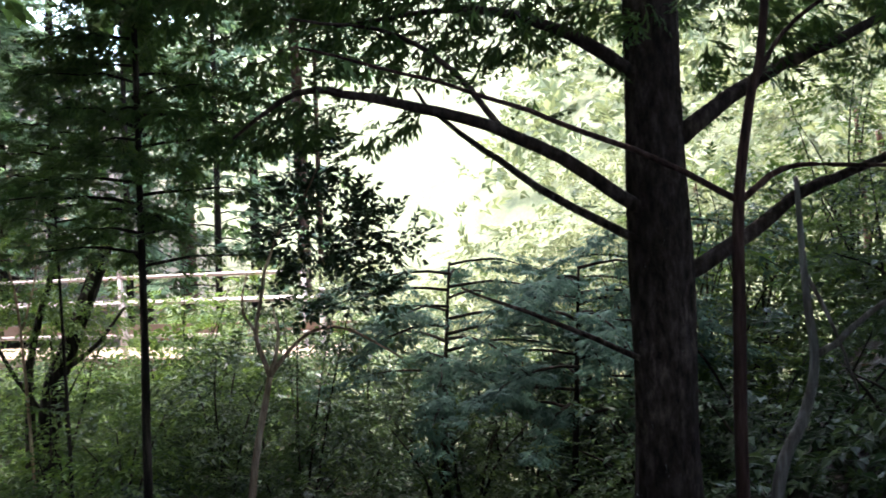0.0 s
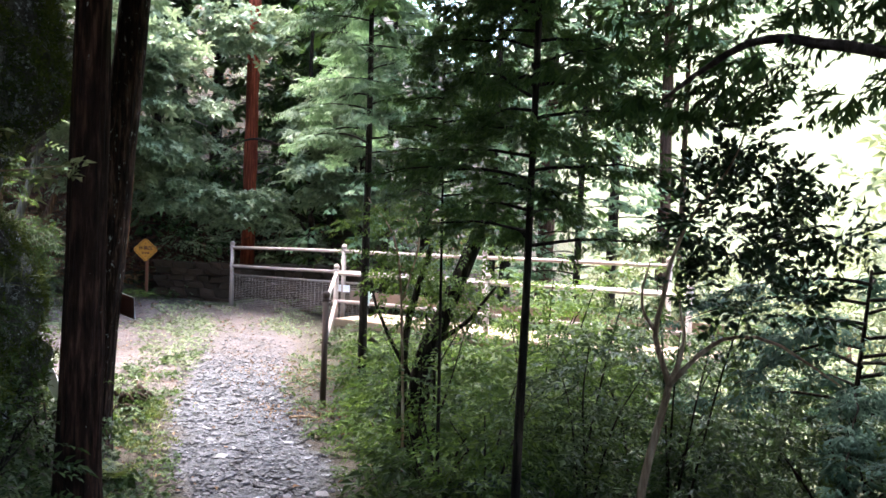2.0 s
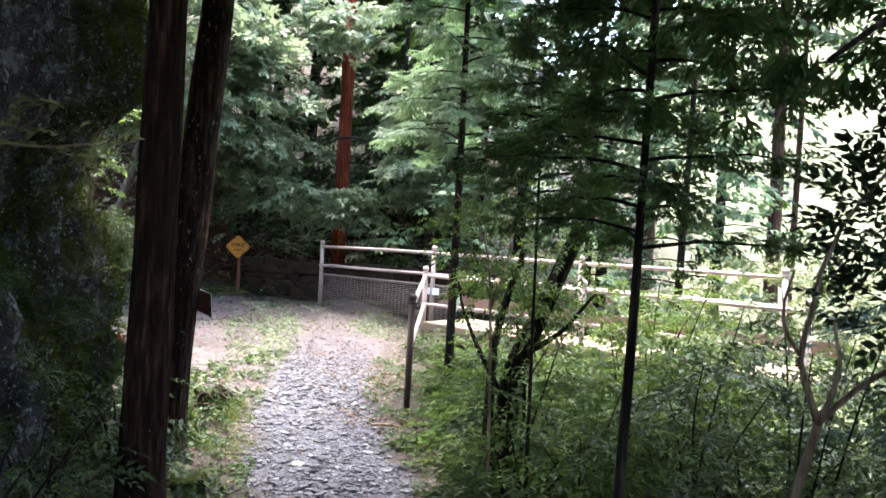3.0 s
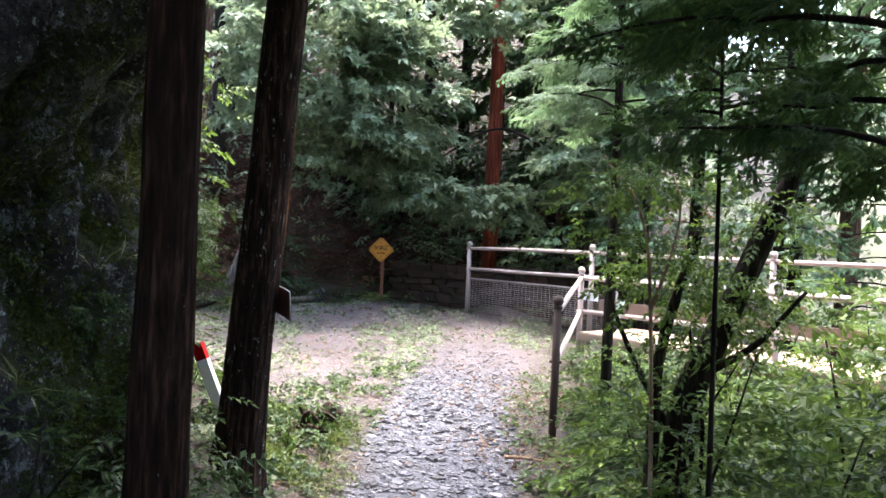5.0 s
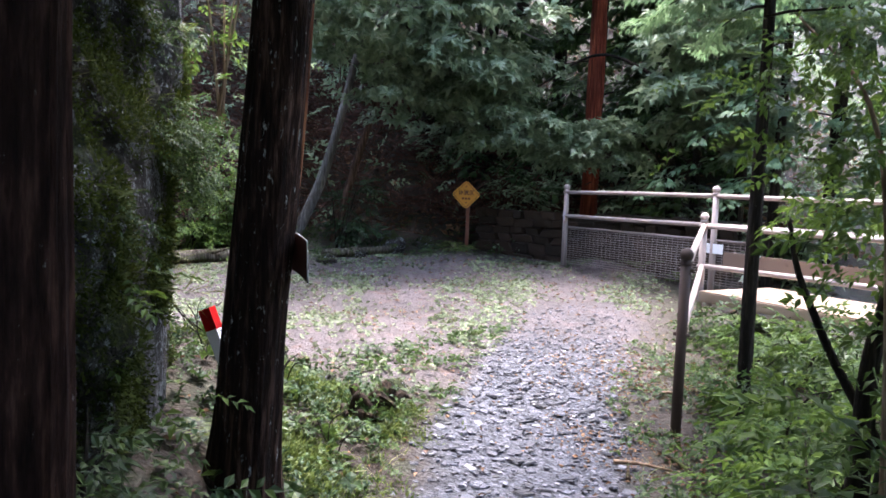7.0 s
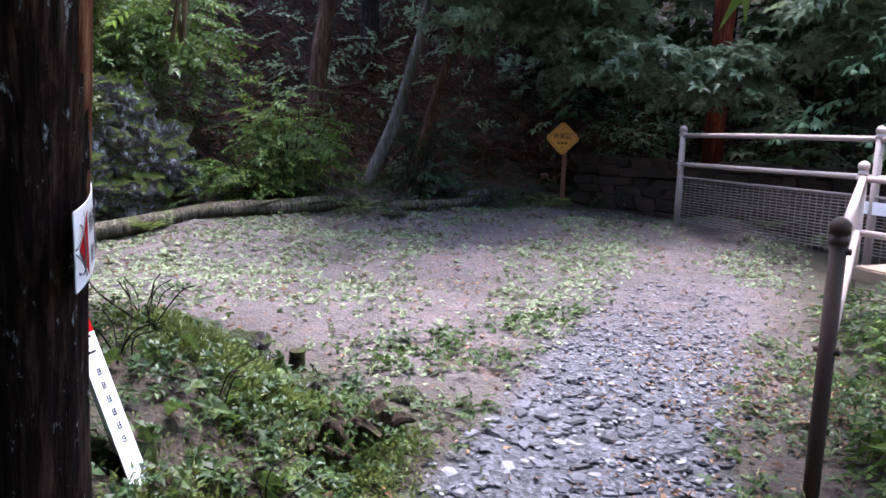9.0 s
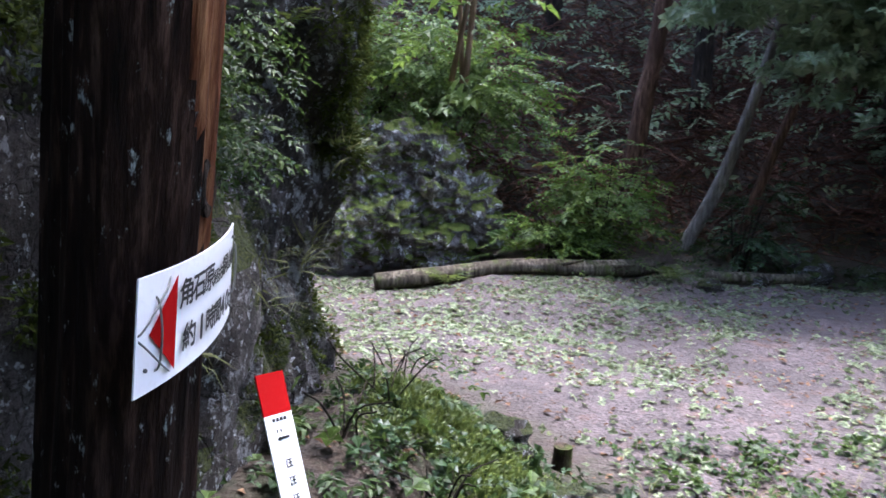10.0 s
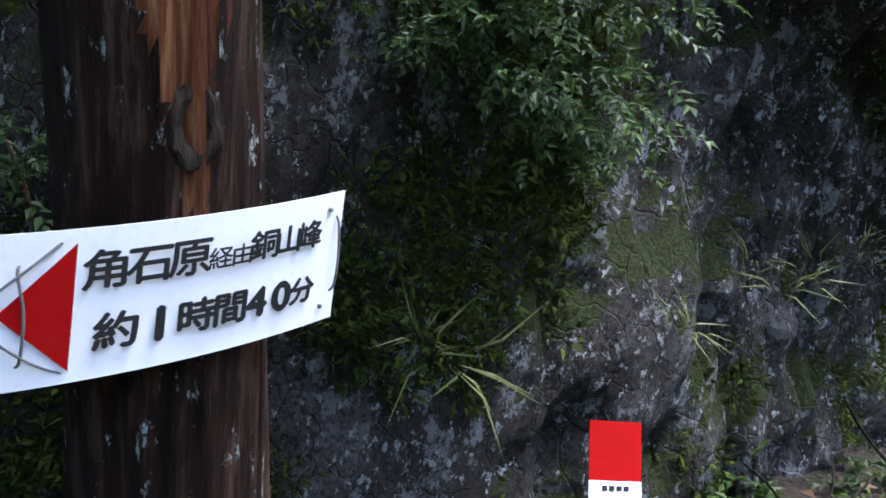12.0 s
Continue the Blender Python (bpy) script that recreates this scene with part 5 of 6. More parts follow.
add_foliage(TWIG, P_OVAL, leaf_at, rng.normal(size=(14, 3)) * np.array((1, 1, 0.2)), np.array((0.3, -0.6, 1)) + rng.normal(size=(14, 3)) * 0.3, rng.uniform(0.6, 0.9, 14), M_GRASS, "leaves")


# ---- fences and footbridge ----
def cyl(a, b, r, sides=12):
    n = 3
    p = np.linspace(np.asarray(a, float), np.asarray(b, float), n)
    return tube(p, r, sides)


def ball(c, r):
    bm = bmesh.new()
    bmesh.ops.create_uvsphere(bm, u_segments=14, v_segments=9, radius=r, matrix=Matrix.Translation(c))
    bmesh.ops.triangulate(bm, faces=bm.faces)
    bm.verts.ensure_lookup_table()
    v = np.array([x.co[:] for x in bm.verts])
    f = np.array([[q.index for q in x.verts] for x in bm.faces])
    bm.free()
    return v, f


def fence(name, posts, rails, label, post_mat, heights):
    ob = thing(name, (posts[0][0], posts[0][1], ground_z(*posts[0][:2])), label, "fence")
    for k, (x, y, top) in enumerate(posts):
        g = min(ground_z(x, y), top - 1.0) - 0.15
        mt = post_mat[k] if k < len(post_mat) else M_RAIL
        po = child("post", tri_mesh("post", *cyl((x, y, g), (x, y, top - 0.05), 0.031, 16), mt, True), ob)
        child("cap", tri_mesh("cap", *ball((x, y, top - 0.035), 0.041), mt, True), po)
        child("collar", tri_mesh("collar", *cyl((x, y, top - 0.095), (x, y, top - 0.07), 0.036, 16), mt, True), po)
        for d in heights:
            child("bolt", tri_mesh("bolt", *cyl((x - 0.045, y - 0.012, top - d), (x + 0.045, y + 0.012, top - d), 0.012, 8), mt, True), po)
    for k in range(len(posts) - 1):
        a, b = posts[k], posts[k + 1]
        for d in heights:
            sag = 0.008 * math.sin(k * 3 + d * 9)
            p = spline([(a[0], a[1], a[2] - d), ((a[0] + b[0]) / 2, (a[1] + b[1]) / 2, (a[2] + b[2]) / 2 - d + sag), (b[0], b[1], b[2] - d)], 8)
            child("rail", tri_mesh("rail", *tube(p, 0.0235, 12), M_RAIL, True), ob)
    return ob


DIRX, DIRY = 0.978, -0.206
FAR = [(-8.93, 11.49, 1.20)] + [(-6.52 + DIRX * 2.45 * k, 10.98 + DIRY * 2.45 * k, 1.24 + 0.02 * k) for k in range(3)]
NEAR = [(-4.63, 7.45, 0.85), (-6.20, 10.25, 0.98)] + [(-6.20 + DIRX * 2.45 * k, 10.25 + DIRY * 2.45 * k, 0.98 + 0.02 * k) for k in range(1, 3)]
far_fence = fence("far_fence", FAR, 2, "pinkish-grey pipe fence with ball caps and wire mesh", [], (0.10, 0.40))
fence("near_fence", NEAR, 2, "pipe fence with a dark brown end post", [M_POST], (0.12, 0.50))


def box_between(a, b, width, z0, z1, shift=0.0):
    """A long box from a to b on plan, with that width and two heights."""
    a, b = np.array(a[:2], float), np.array(b[:2], float)
    d = (b - a) / np.linalg.norm(b - a)
    n = np.array((-d[1], d[0]))
    a, b = a + n * shift, b + n * shift
    bm = bmesh.new()
    vs = [bm.verts.new((*(p + n * s * width / 2), z)) for z in (z0, z1) for p, s in ((a, -1), (b, -1), (b, 1), (a, 1))]
    for q in ((3, 2, 1, 0), (4, 5, 6, 7), (0, 1, 5, 4), (1, 2, 6, 5), (2, 3, 7, 6), (3, 0, 4, 7)):
        bm.faces.new([vs[i] for i in q])
    bmesh.ops.bevel(bm, geom=bm.edges[:], offset=min(0.012, width * 0.2), segments=2, affect="EDGES")
    return bm


# wire mesh panel on the far fence
def mesh_panel():
    a, b = np.array((-8.88, 11.47)), np.array((-6.1, 10.89))
    pn = child("mesh_panel", tri_mesh("mesh_panel", *cyl((*a, 0.66), (*b, 0.69), 0.012, 8), M_MESH, True), far_fence, "rusty welded wire mesh panel")
    wires = []
    for k in range(17):
        wires.append(cyl((*a, 0.20 + 0.027 * k), (*b, 0.235 + 0.027 * k), 0.0035, 5))
    for k in range(38):
        p = a + (b - a) * k / 37
        wires.append(cyl((*p, 0.17), (*p, 0.67), 0.0025, 5))
    child("wire", tri_mesh("wire", *join(wires), M_MESH, True), pn)
    for p in (a, b):
        child("frame_bar", tri_mesh("frame_bar", *cyl((*p, 0.1), (*p, 0.68), 0.014, 8), M_MESH, True), pn)
    part("plate", box_between(a + (b - a) * 0.80 + np.array((0, -0.02)), a + (b - a) * 0.90 + np.array((0, -0.02)), 0.006, 0.55, 0.65), M_WHITE, far_fence, "small pale plate tied to the mesh")


mesh_panel()


def footbridge():
    ob = thing("footbridge", (-5.0, 10.4, 0.2), "sandy concrete footbridge deck with plank edge", "bridge")
    a, b = (-6.0, 10.53), (-1.2, 9.52)
    part("deck", box_between(a, b, 0.98, 0.17, 0.27), M_DECK, ob)
    part("edge_board", box_between((-6.35, 10.91), (-1.1, 9.81), 0.035, 0.43, 0.58), M_BOARD, ob, "weathered brown edge board")
    for k in range(2):
        x, y = -4.0 + 2.3 * k, 10.1 - 0.48 * k
        g = ground_z(x, y)
        part("pier", box_between((x, y - 0.35), (x, y + 0.35), 0.3, min(g - 0.3, -0.2), 0.18), M_DECK, ob)


footbridge()


def plastic_sheet():
    bm = bmesh.new()
    g = bmesh.ops.create_grid(bm, x_segments=14, y_segments=18, size=0.5)
    for vt in bm.verts:
        u, w = vt.co.x, vt.co.y
        vt.co = Vector((-5.62 + u * 0.10 + 0.05 * w, 10.11 - 0.03 * u + 0.03 * noise.noise((u * 5, w * 5, 0)), 0.52 + w * 0.26 + 0.02 * noise.noise((u * 7, w * 3, 2))))
        vt.co.x += -0.06 * (0.5 - w) ** 2 + 0.04 * noise.noise((w * 4, 0, 1))
    bmesh.ops.solidify(bm, geom=bm.faces[:], thickness=0.004)
    me = bpy.data.meshes.new("plastic_sheet")
    bm.to_mesh(me)
    bm.free()
    me.materials.append(M_SHEET)
    tagged(new("plastic_sheet", me), "crumpled pale green plastic sheet hung on the rail", "plastic sheet")


plastic_sheet()


# ---- signs ----
def flat_text(name, body, size, mat, m, bold=0.0):
    """Lettering as one flat mesh; bold lays shifted copies over it."""
    cu = bpy.data.curves.new(name, "FONT")
    cu.body, cu.size, cu.align_x, cu.align_y = body, size, "CENTER", "CENTER"
    tmp = new(name, cu)
    one = bpy.data.meshes.new_from_object(tmp.evaluated_get(bpy.context.evaluated_depsgraph_get()))
    bpy.data.objects.remove(tmp)
    bm = bmesh.new()
    shifts = [(0, 0)] + ([(bold, 0), (-bold, 0), (0, bold), (0, -bold)] if bold else [])
    for k, (a, w) in enumerate(shifts):
        one.transform(Matrix.Translation((a, w, 0.00012 * k)))
        bm.from_mesh(one)
        one.transform(Matrix.Translation((-a, -w, -0.00012 * k)))
    bmesh.ops.triangulate(bm, faces=bm.faces[:])
    me = bpy.data.meshes.new(name)
    bm.to_mesh(me)
    bm.free()
    me.transform(m)
    me.materials.append(mat)
    return me


def diamond_sign():
    x, y = -10.42, 11.12
    g = ground_z(x, y)
    ob = thing("hunting_sign", (x, y, g), "orange diamond sign on a rust-red post beside the wall", "sign")
    ob.rotation_euler = (0, 0, 0)
    part("post", box_between((x - 0.02, y + 0.03), (x + 0.02, y + 0.06), 0.035, g - 0.2, 1.02), M_RUSTPOST, ob)
    to_cam = Vector((0.72, -0.69, 0)).normalized()
    side = Vector((0, 0, 1)).cross(to_cam)
    m = Matrix((( side.x, 0, to_cam.x, x), (side.y, 0, to_cam.y, y), (0, 1, 0, 1.005), (0, 0, 0, 1)))
    bm = bmesh.new()
    h = 0.205
    c = 0.02
    ring = [(h - c, -c), (h - c, c), (c, h - c), (-c, h - c), (-h + c, c), (-h + c, -c), (-c, -h + c), (c, -h + c)]
    fa = bm.faces.new([bm.verts.new(m @ Vector((px, py, 0))) for px, py in ring])
    ex = bmesh.ops.extrude_face_region(bm, geom=[fa])
    bmesh.ops.translate(bm, verts=[e for e in ex["geom"] if isinstance(e, bmesh.types.BMVert)], vec=to_cam * 0.006)
    bmesh.ops.recalc_face_normals(bm, faces=bm.faces)
    plate = part("plate", bm, M_ORANGE, ob)
    bm = bmesh.new()
    for k in range(4):
        a0, a1 = math.pi / 2 * k, math.pi / 2 * (k + 1)
        q = [(0.18 * math.cos(a0), 0.18 * math.sin(a0)), (0.18 * math.cos(a1), 0.18 * math.sin(a1)), (0.172 * math.cos(a1), 0.172 * math.sin(a1)), (0.172 * math.cos(a0), 0.172 * math.sin(a0))]
        bm.faces.new([bm.verts.new(m @ Vector((px, py, 0.0085))) for px, py in q])
    bmesh.ops.solidify(bm, geom=bm.faces[:], thickness=0.001)
    part("border", bm, M_BROWNPRINT, plate)
    t = flat_text("lettering", "休猟区", 0.075, M_BROWNPRINT, m @ Matrix.Translation((0, 0.025, 0.0095)), 0.0016)
    child("lettering", t, plate)
    bm = bmesh.new()
    for k in range(3):
        bmesh.ops.create_cube(bm, size=1.0, matrix=m @ Matrix.Translation(((k - 1) * 0.042, -0.055, 0.009)) @ Matrix.Diagonal((0.03, 0.028, 0.001, 1)))
    part("small_writing", bm, M_BROWNPRINT, plate)
    for yy in (0.11, -0.11):
        bm = bmesh.new()
        bmesh.ops.create_cone(bm, cap_ends=True, segments=8, radius1=0.01, radius2=0.007, depth=0.006, matrix=m @ Matrix.Translation((0, yy, 0.010)))
        part("bolt", bm, M_RUSTPOST, plate)


diamond_sign()

# arrow board: u runs along it, w upwards; bent round the trunk
BOARD_C = Vector((-4.748, 4.911, 0.889))


def on_board(u, w, off=0.0):
    run = 0.965 * (0.81 * (u + 0.189) if u < -0.08 else 0.088 + 1.156 * (u + 0.08))
    slope = 0.455 - 1.162 * run
    n = Vector((slope, 1.0, 0.0)).normalized()
    return Vector((-4.562 - run - 0.012 * w / 0.154, 4.847 + 0.455 * run - 0.581 * run * run, 0.872 + 0.085 * run + 0.03 * run * run / 0.386 + w)) + n * off


def arrow_board():
    ob = thing("arrow_board", BOARD_C, "white bent trail board with a red arrow, tied to a cedar", "sign board")
    bm = bmesh.new()
    L, H, n = 0.189, 0.077, 40
    grid = [[bm.verts.new(on_board(-L + 0.378 * i / n, -H + 2 * H * j / 4)) for j in range(5)] for i in range(n + 1)]
    for i in range(n):
        for j in range(4):
            bm.faces.new((grid[i][j], grid[i + 1][j], grid[i + 1][j + 1], grid[i][j + 1]))
    bmesh.ops.recalc_face_normals(bm, faces=bm.faces)
    if bm.faces[:][0].normal.y < 0:
        bmesh.ops.reverse_faces(bm, faces=bm.faces)
    bmesh.ops.solidify(bm, geom=bm.faces[:], thickness=0.0025)
    plate = part("plate", bm, M_WHITE, ob)
    # the arrow
    bm = bmesh.new()
    tip, back, half, m = -0.160, -0.080, 0.064, 10
    for i in range(m):
        u0, u1 = tip + (back - tip) * i / m, tip + (back - tip) * (i + 1) / m
        w0, w1 = half * i / m, half * (i + 1) / m
        q = [on_board(u0, -w0 - 1e-4, 0.0035), on_board(u1, -w1 - 1e-4, 0.0035), on_board(u1, w1 + 1e-4, 0.0035), on_board(u0, w0 + 1e-4, 0.0035)]
        bm.faces.new([bm.verts.new(p) for p in q])
    bmesh.ops.remove_doubles(bm, verts=bm.verts[:], dist=1e-5)
    bmesh.ops.solidify(bm, geom=bm.faces[:], thickness=0.0008)
    part("arrow", bm, M_REDPAINT, plate, "red arrow pointing left")

    def letters(body, size, u, w, bold):
        me = flat_text("lettering", body, size, M_BLACK, Matrix.Identity(4), bold)
        for vt in me.vertices:
            vt.co = on_board(u + vt.co.x, w + vt.co.y, 0.0042 + vt.co.z)
        child("lettering", me, plate)

    for ch, u, size in zip("角石原経由銅山峰", (-0.056, -0.020, 0.016, 0.045, 0.067, 0.091, 0.118, 0.143), (0.042, 0.042, 0.042, 0.025, 0.025, 0.034, 0.034, 0.034)):
        letters(ch, size, u, 0.032 - (0.005 if size < 0.03 else 0), 0.0004 if size < 0.03 else 0.0010)
    for ch, u, size in zip("約1時間40分", (-0.044, -0.007, 0.026, 0.060, 0.088, 0.116, 0.141), (0.040, 0.050, 0.038, 0.038, 0.045, 0.045, 0.032)):
        letters(ch, size, u, -0.032, 0.0019 if ch in "140" else 0.0013)
    # thin dark brown sheet added behind the white plate
    bm = bmesh.new()
    back = [[bm.verts.new(on_board(-L + 0.004 + 0.370 * i / 20, (H - 0.003) * (2 * j - 1), -0.0055)) for j in range(2)] for i in range(21)]
    for i in range(20):
        bm.faces.new((back[i][0], back[i][1], back[i + 1][1], back[i + 1][0]))
    bmesh.ops.solidify(bm, geom=bm.faces[:], thickness=0.001)
    part("backing", bm, M_RUSTPOST, ob, "dark brown sheet added behind the board")
    # tie wires through the board's two ends
    for u, w0, w1, bow in ((-0.138, -0.055, 0.048, 0.006), (0.182, -0.045, 0.05, 0.002)):
        p = spline([on_board(u, w0, -0.004), on_board(u + bow, w0 + 0.01, 0.005), on_board(u + bow, 0, 0.007), on_board(u - bow * 0.4, w1 - 0.01, 0.005), on_board(u, w1, -0.004)], 18)
        child("tie_wire", tri_mesh("tie_wire", *tube(p, 0.0016, 6), M_WIRE, True), ob)
    p = spline([on_board(-0.186, 0.0, -0.004), on_board(-0.176, 0.012, 0.005), on_board(-0.12, 0.05, 0.005), on_board(-0.088, 0.070, -0.004)], 14)
    child("tie_wire", tri_mesh("tie_wire", *tube(p, 0.0015, 6), M_WIRE, True), ob)
    p = spline([on_board(-0.186, 0.0, -0.004), on_board(-0.172, -0.014, 0.005), on_board(-0.12, -0.05, 0.005), on_board(-0.075, -0.072, -0.004)], 14)
    child("tie_wire", tri_mesh("tie_wire", *tube(p, 0.0015, 6), M_WIRE, True), ob)
    for u, w in ((-0.165, -0.045), (0.17, 0.058), (0.17, -0.058)):
        bm = bmesh.new()
        bmesh.ops.create_uvsphere(bm, u_segments=8, v_segments=5, radius=0.0032, matrix=Matrix.Translation(on_board(u, w, 0.002)))
        part("rivet", bm, M_WIRE, ob)


arrow_board()


# leaning angle-section marker post
def marker_post():
    tip = Vector((-5.63, 5.0, 0.548))
    base = Vector((-5.41, 5.21, -0.20))
    up = (tip - base).normalized()
    face = Vector((0.66, 0.74, 0.0))
    face = (face - up * face.dot(up)).normalized()
    right = face.cross(up) * -1
    ln = (tip - base).length
    ob = thing("marker_post", base, "white angle marker post with a red top, leaning", "marker post")

    def plate(z0, z1, mat, name, off=0.0):
        bm = bmesh.new()
        w, th = 0.102, 0.004
        outline = [(-w / 2, off), (w / 2, off), (w / 2 + off, off), (w / 2 + off, -0.085), (w / 2 - th - off, -0.085), (w / 2 - th - off, -th - off), (-w / 2, -th - off)]
        lo = [bm.verts.new(base + right * a + face * b + up * z0) for a, b in outline]
        hi = [bm.verts.new(base + right * a + face * b + up * z1) for a, b in outline]
        bm.faces.new(lo[::-1])
        bm.faces.new(hi)
        for i in range(len(outline)):
            j = (i + 1) % len(outline)
            bm.faces.new((lo[i], lo[j], hi[j], hi[i]))
        bmesh.ops.recalc_face_normals(bm, faces=bm.faces)
        return part(name, bm, mat, ob)

    plate(-0.25, ln - 0.108, M_WHITE, "post")
    plate(ln - 0.108, ln, M_REDPAINT, "red_top")

    def bar(a, z, w, h, name="printed_mark"):
        bm = bmesh.new()
        bmesh.ops.create_cube(bm, size=1.0)
        for vt in bm.verts:
            vt.co = base + right * (a + vt.co.x * w) + up * (z + vt.co.z * h) + face * (0.0012 + vt.co.y * 0.0008)
        part(name, bm, M_BLACK, ob)

    for k in range(4):
        bar(-0.021 + 0.014 * k, ln - 0.121, 0.010, 0.009)
    for k in range(2):
        bar(-0.016 + 0.014 * k, ln - 0.150, 0.004, 0.010)
    # the short arrow mark
    bm = bmesh.new()
    z = ln - 0.170
    q = [(-0.024, 0), (-0.010, -0.007), (-0.010, -0.003), (0.024, -0.003), (0.024, 0.004), (-0.010, 0.004), (-0.010, 0.007)]
    bm.faces.new([bm.verts.new(base + right * a + up * (z + b) + face * 0.0016) for a, b in q])
    bmesh.ops.solidify(bm, geom=bm.faces[:], thickness=0.0008)
    part("arrow_mark", bm, M_BLACK, ob)
    for k in range(6):
        z = ln - 0.235 - 0.045 * k
        for a, b, w, h in ((-0.009, 0, 0.003, 0.024), (0.004, 0.009, 0.018, 0.003), (0.004, 0.0, 0.016, 0.003), (0.004, -0.009, 0.020, 0.003), (0.004, 0, 0.003, 0.020)):
            bar(a + 0.002, z + b, w, h, "printed_stroke")


marker_post()


# ---- log, stumps, sticks ----
def log(points, r, label, name="log", mat=None, bumps=0.25):
    ob = thing(name, points[0], label, "log")
    n = 60
    v, f = tube(spline(points, n), r * (1 + 0.08 * np.sin(np.linspace(0, 9, n))), 20, bumps, points[0][0], 0.08)
    child("trunk", tri_mesh("trunk", v, f, mat or M_LOG, True), ob)
    return ob


LOG = log([seat(-11.06, 5.85, 0.06), seat(-11.08, 6.5, 0.07), seat(-11.08, 7.2, 0.07), seat(-11.15, 8.0, 0.07), seat(-11.28, 8.7, 0.05)], 0.08, "long mossy fallen log along the clearing's edge")
for k, (x, y) in enumerate([(-11.1, 7.6), (-11.15, 8.15)]):
    p = spline([seat(x, y, 0.1), seat(x + 0.2, y + 0.2, 0.18)], 6)
    child("branch_stub", tri_mesh("branch_stub", *tube(p, np.linspace(0.022, 0.012, 6), 8, 0.2), M_LOG, True), LOG)
log([seat(-10.75, 9.0, 0.05), seat(-10.7, 9.7, 0.06), seat(-10.9, 10.3, 0.05)], 0.05, "thin mossy fallen branch at the slope's foot")


def root_stump():
    x, y = -5.80, 6.05
    g = ground_z(x, y)
    ob = thing("root_stump", (x, y, g), "rotten mossy root stump at the bank's edge", "stump")
    r = np.random.default_rng(4)
    for k in range(11):
        a = r.uniform(0, 6.28)
        ln = r.uniform(0.10, 0.24)
        lift = r.uniform(0.01, 0.12)
        o = np.array((x + r.normal() * 0.06, y + r.normal() * 0.06, g + 0.02))
        p = spline([o, o + np.array((math.cos(a) * ln * 0.5, math.sin(a) * ln * 0.5, lift)), o + np.array((math.cos(a + 0.5) * ln, math.sin(a + 0.5) * ln, lift * r.uniform(-0.2, 1.1)))], 12)
        v, f = tube(p, np.linspace(r.uniform(0.025, 0.05), 0.010, 12), 9, 0.5, k * 2.3, 0.2)
        child("root", tri_mesh("root", v, f, M_DEADWOOD, False), ob)
    for k, (dx, dy, dz, w) in enumerate([(0.03, 0.16, 0.17, 0.05), (-0.10, -0.02, 0.17, 0.03)]):
        o = np.array((x, y, g - 0.03))
        v, f = tube(spline([o, o + np.array((dx * 0.5, dy * 0.5, dz * 0.6)), o + np.array((dx, dy, dz))], 12), np.linspace(w * 1.4, w, 12), 12, 0.3, k * 5.1, 0.25)
        child("broken_stub", tri_mesh("broken_stub", v, f, M_DEADWOOD, False), ob)
    n = 260
    p = np.array((x, y, g + 0.06)) + r.normal(size=(n, 3)) * np.array((0.16, 0.13, 0.05))
    add_foliage(ob, P_IVY, p, r.normal(size=(n, 3)) + np.array((0, 0, 0.4)), np.array((0, 0, 1)) + r.normal(size=(n, 3)) * 0.5, r.uniform(0.4, 0.9, n), M_UNDER, "moss_leaves")
    return ob


root_stump()


def small_stump(x, y, h, r):
    g = ground_z(x, y)
    ob = thing("cut_stump", (x, y, g), "small dark cut stump", "stump")
    v, f = tube(np.array([(x, y, g - 0.05), (x, y, g + h * 0.5), (x + 0.004, y, g + h)]), (r * 1.15, r, r * 0.96), 14, 0.2, x)
    child("stump", tri_mesh("stump", v, f, M_DEADWOOD, False), ob)


small_stump(-6.78, 6.24, 0.11, 0.042)
for k, (x, y, a, ln) in enumerate([(-4.55, 6.75, 0.5, 0.30), (-4.35, 6.6, 2.2, 0.22), (-5.1, 7.9, 1.1, 0.25), (-4.2, 6.95, 2.7, 0.35)]):
    p = spline([seat(x, y, 0.02), seat(x + math.cos(a) * ln / 2, y + math.sin(a) * ln / 2, 0.03), seat(x + math.cos(a) * ln, y + math.sin(a) * ln, 0.02)], 10)
    ob = thing("stick", seat(x, y), "bare fallen stick beside the path", "stick", "fallen sticks")
    child("stick", tri_mesh("stick", *tube(p, np.linspace(0.013, 0.006, 10), 7, 0.2), M_TAN if k % 2 == 0 else M_DEADWOOD, True), ob)

# ---- ferns ----
def fern(loc, size, seed, label, group=""):
    r = np.random.default_rng(seed)
    n = 8
    a = np.linspace(0, 6.28, n, endpoint=False) + r.normal(size=n) * 0.25
    ob = thing("fern", loc, label, "fern", group)
    for k in range(n):
        v, f = P_FERN[k % 3]
        d = np.array([[math.cos(a[k]), math.sin(a[k]), 0.55 + 0.2 * r.normal()]])
        m = basis(d, np.array([[0, 0, 1.0]]))[0]
        child("frond", tri_mesh("frond", v @ m.T * size + np.array(loc), f, M_FERN), ob)
    return ob


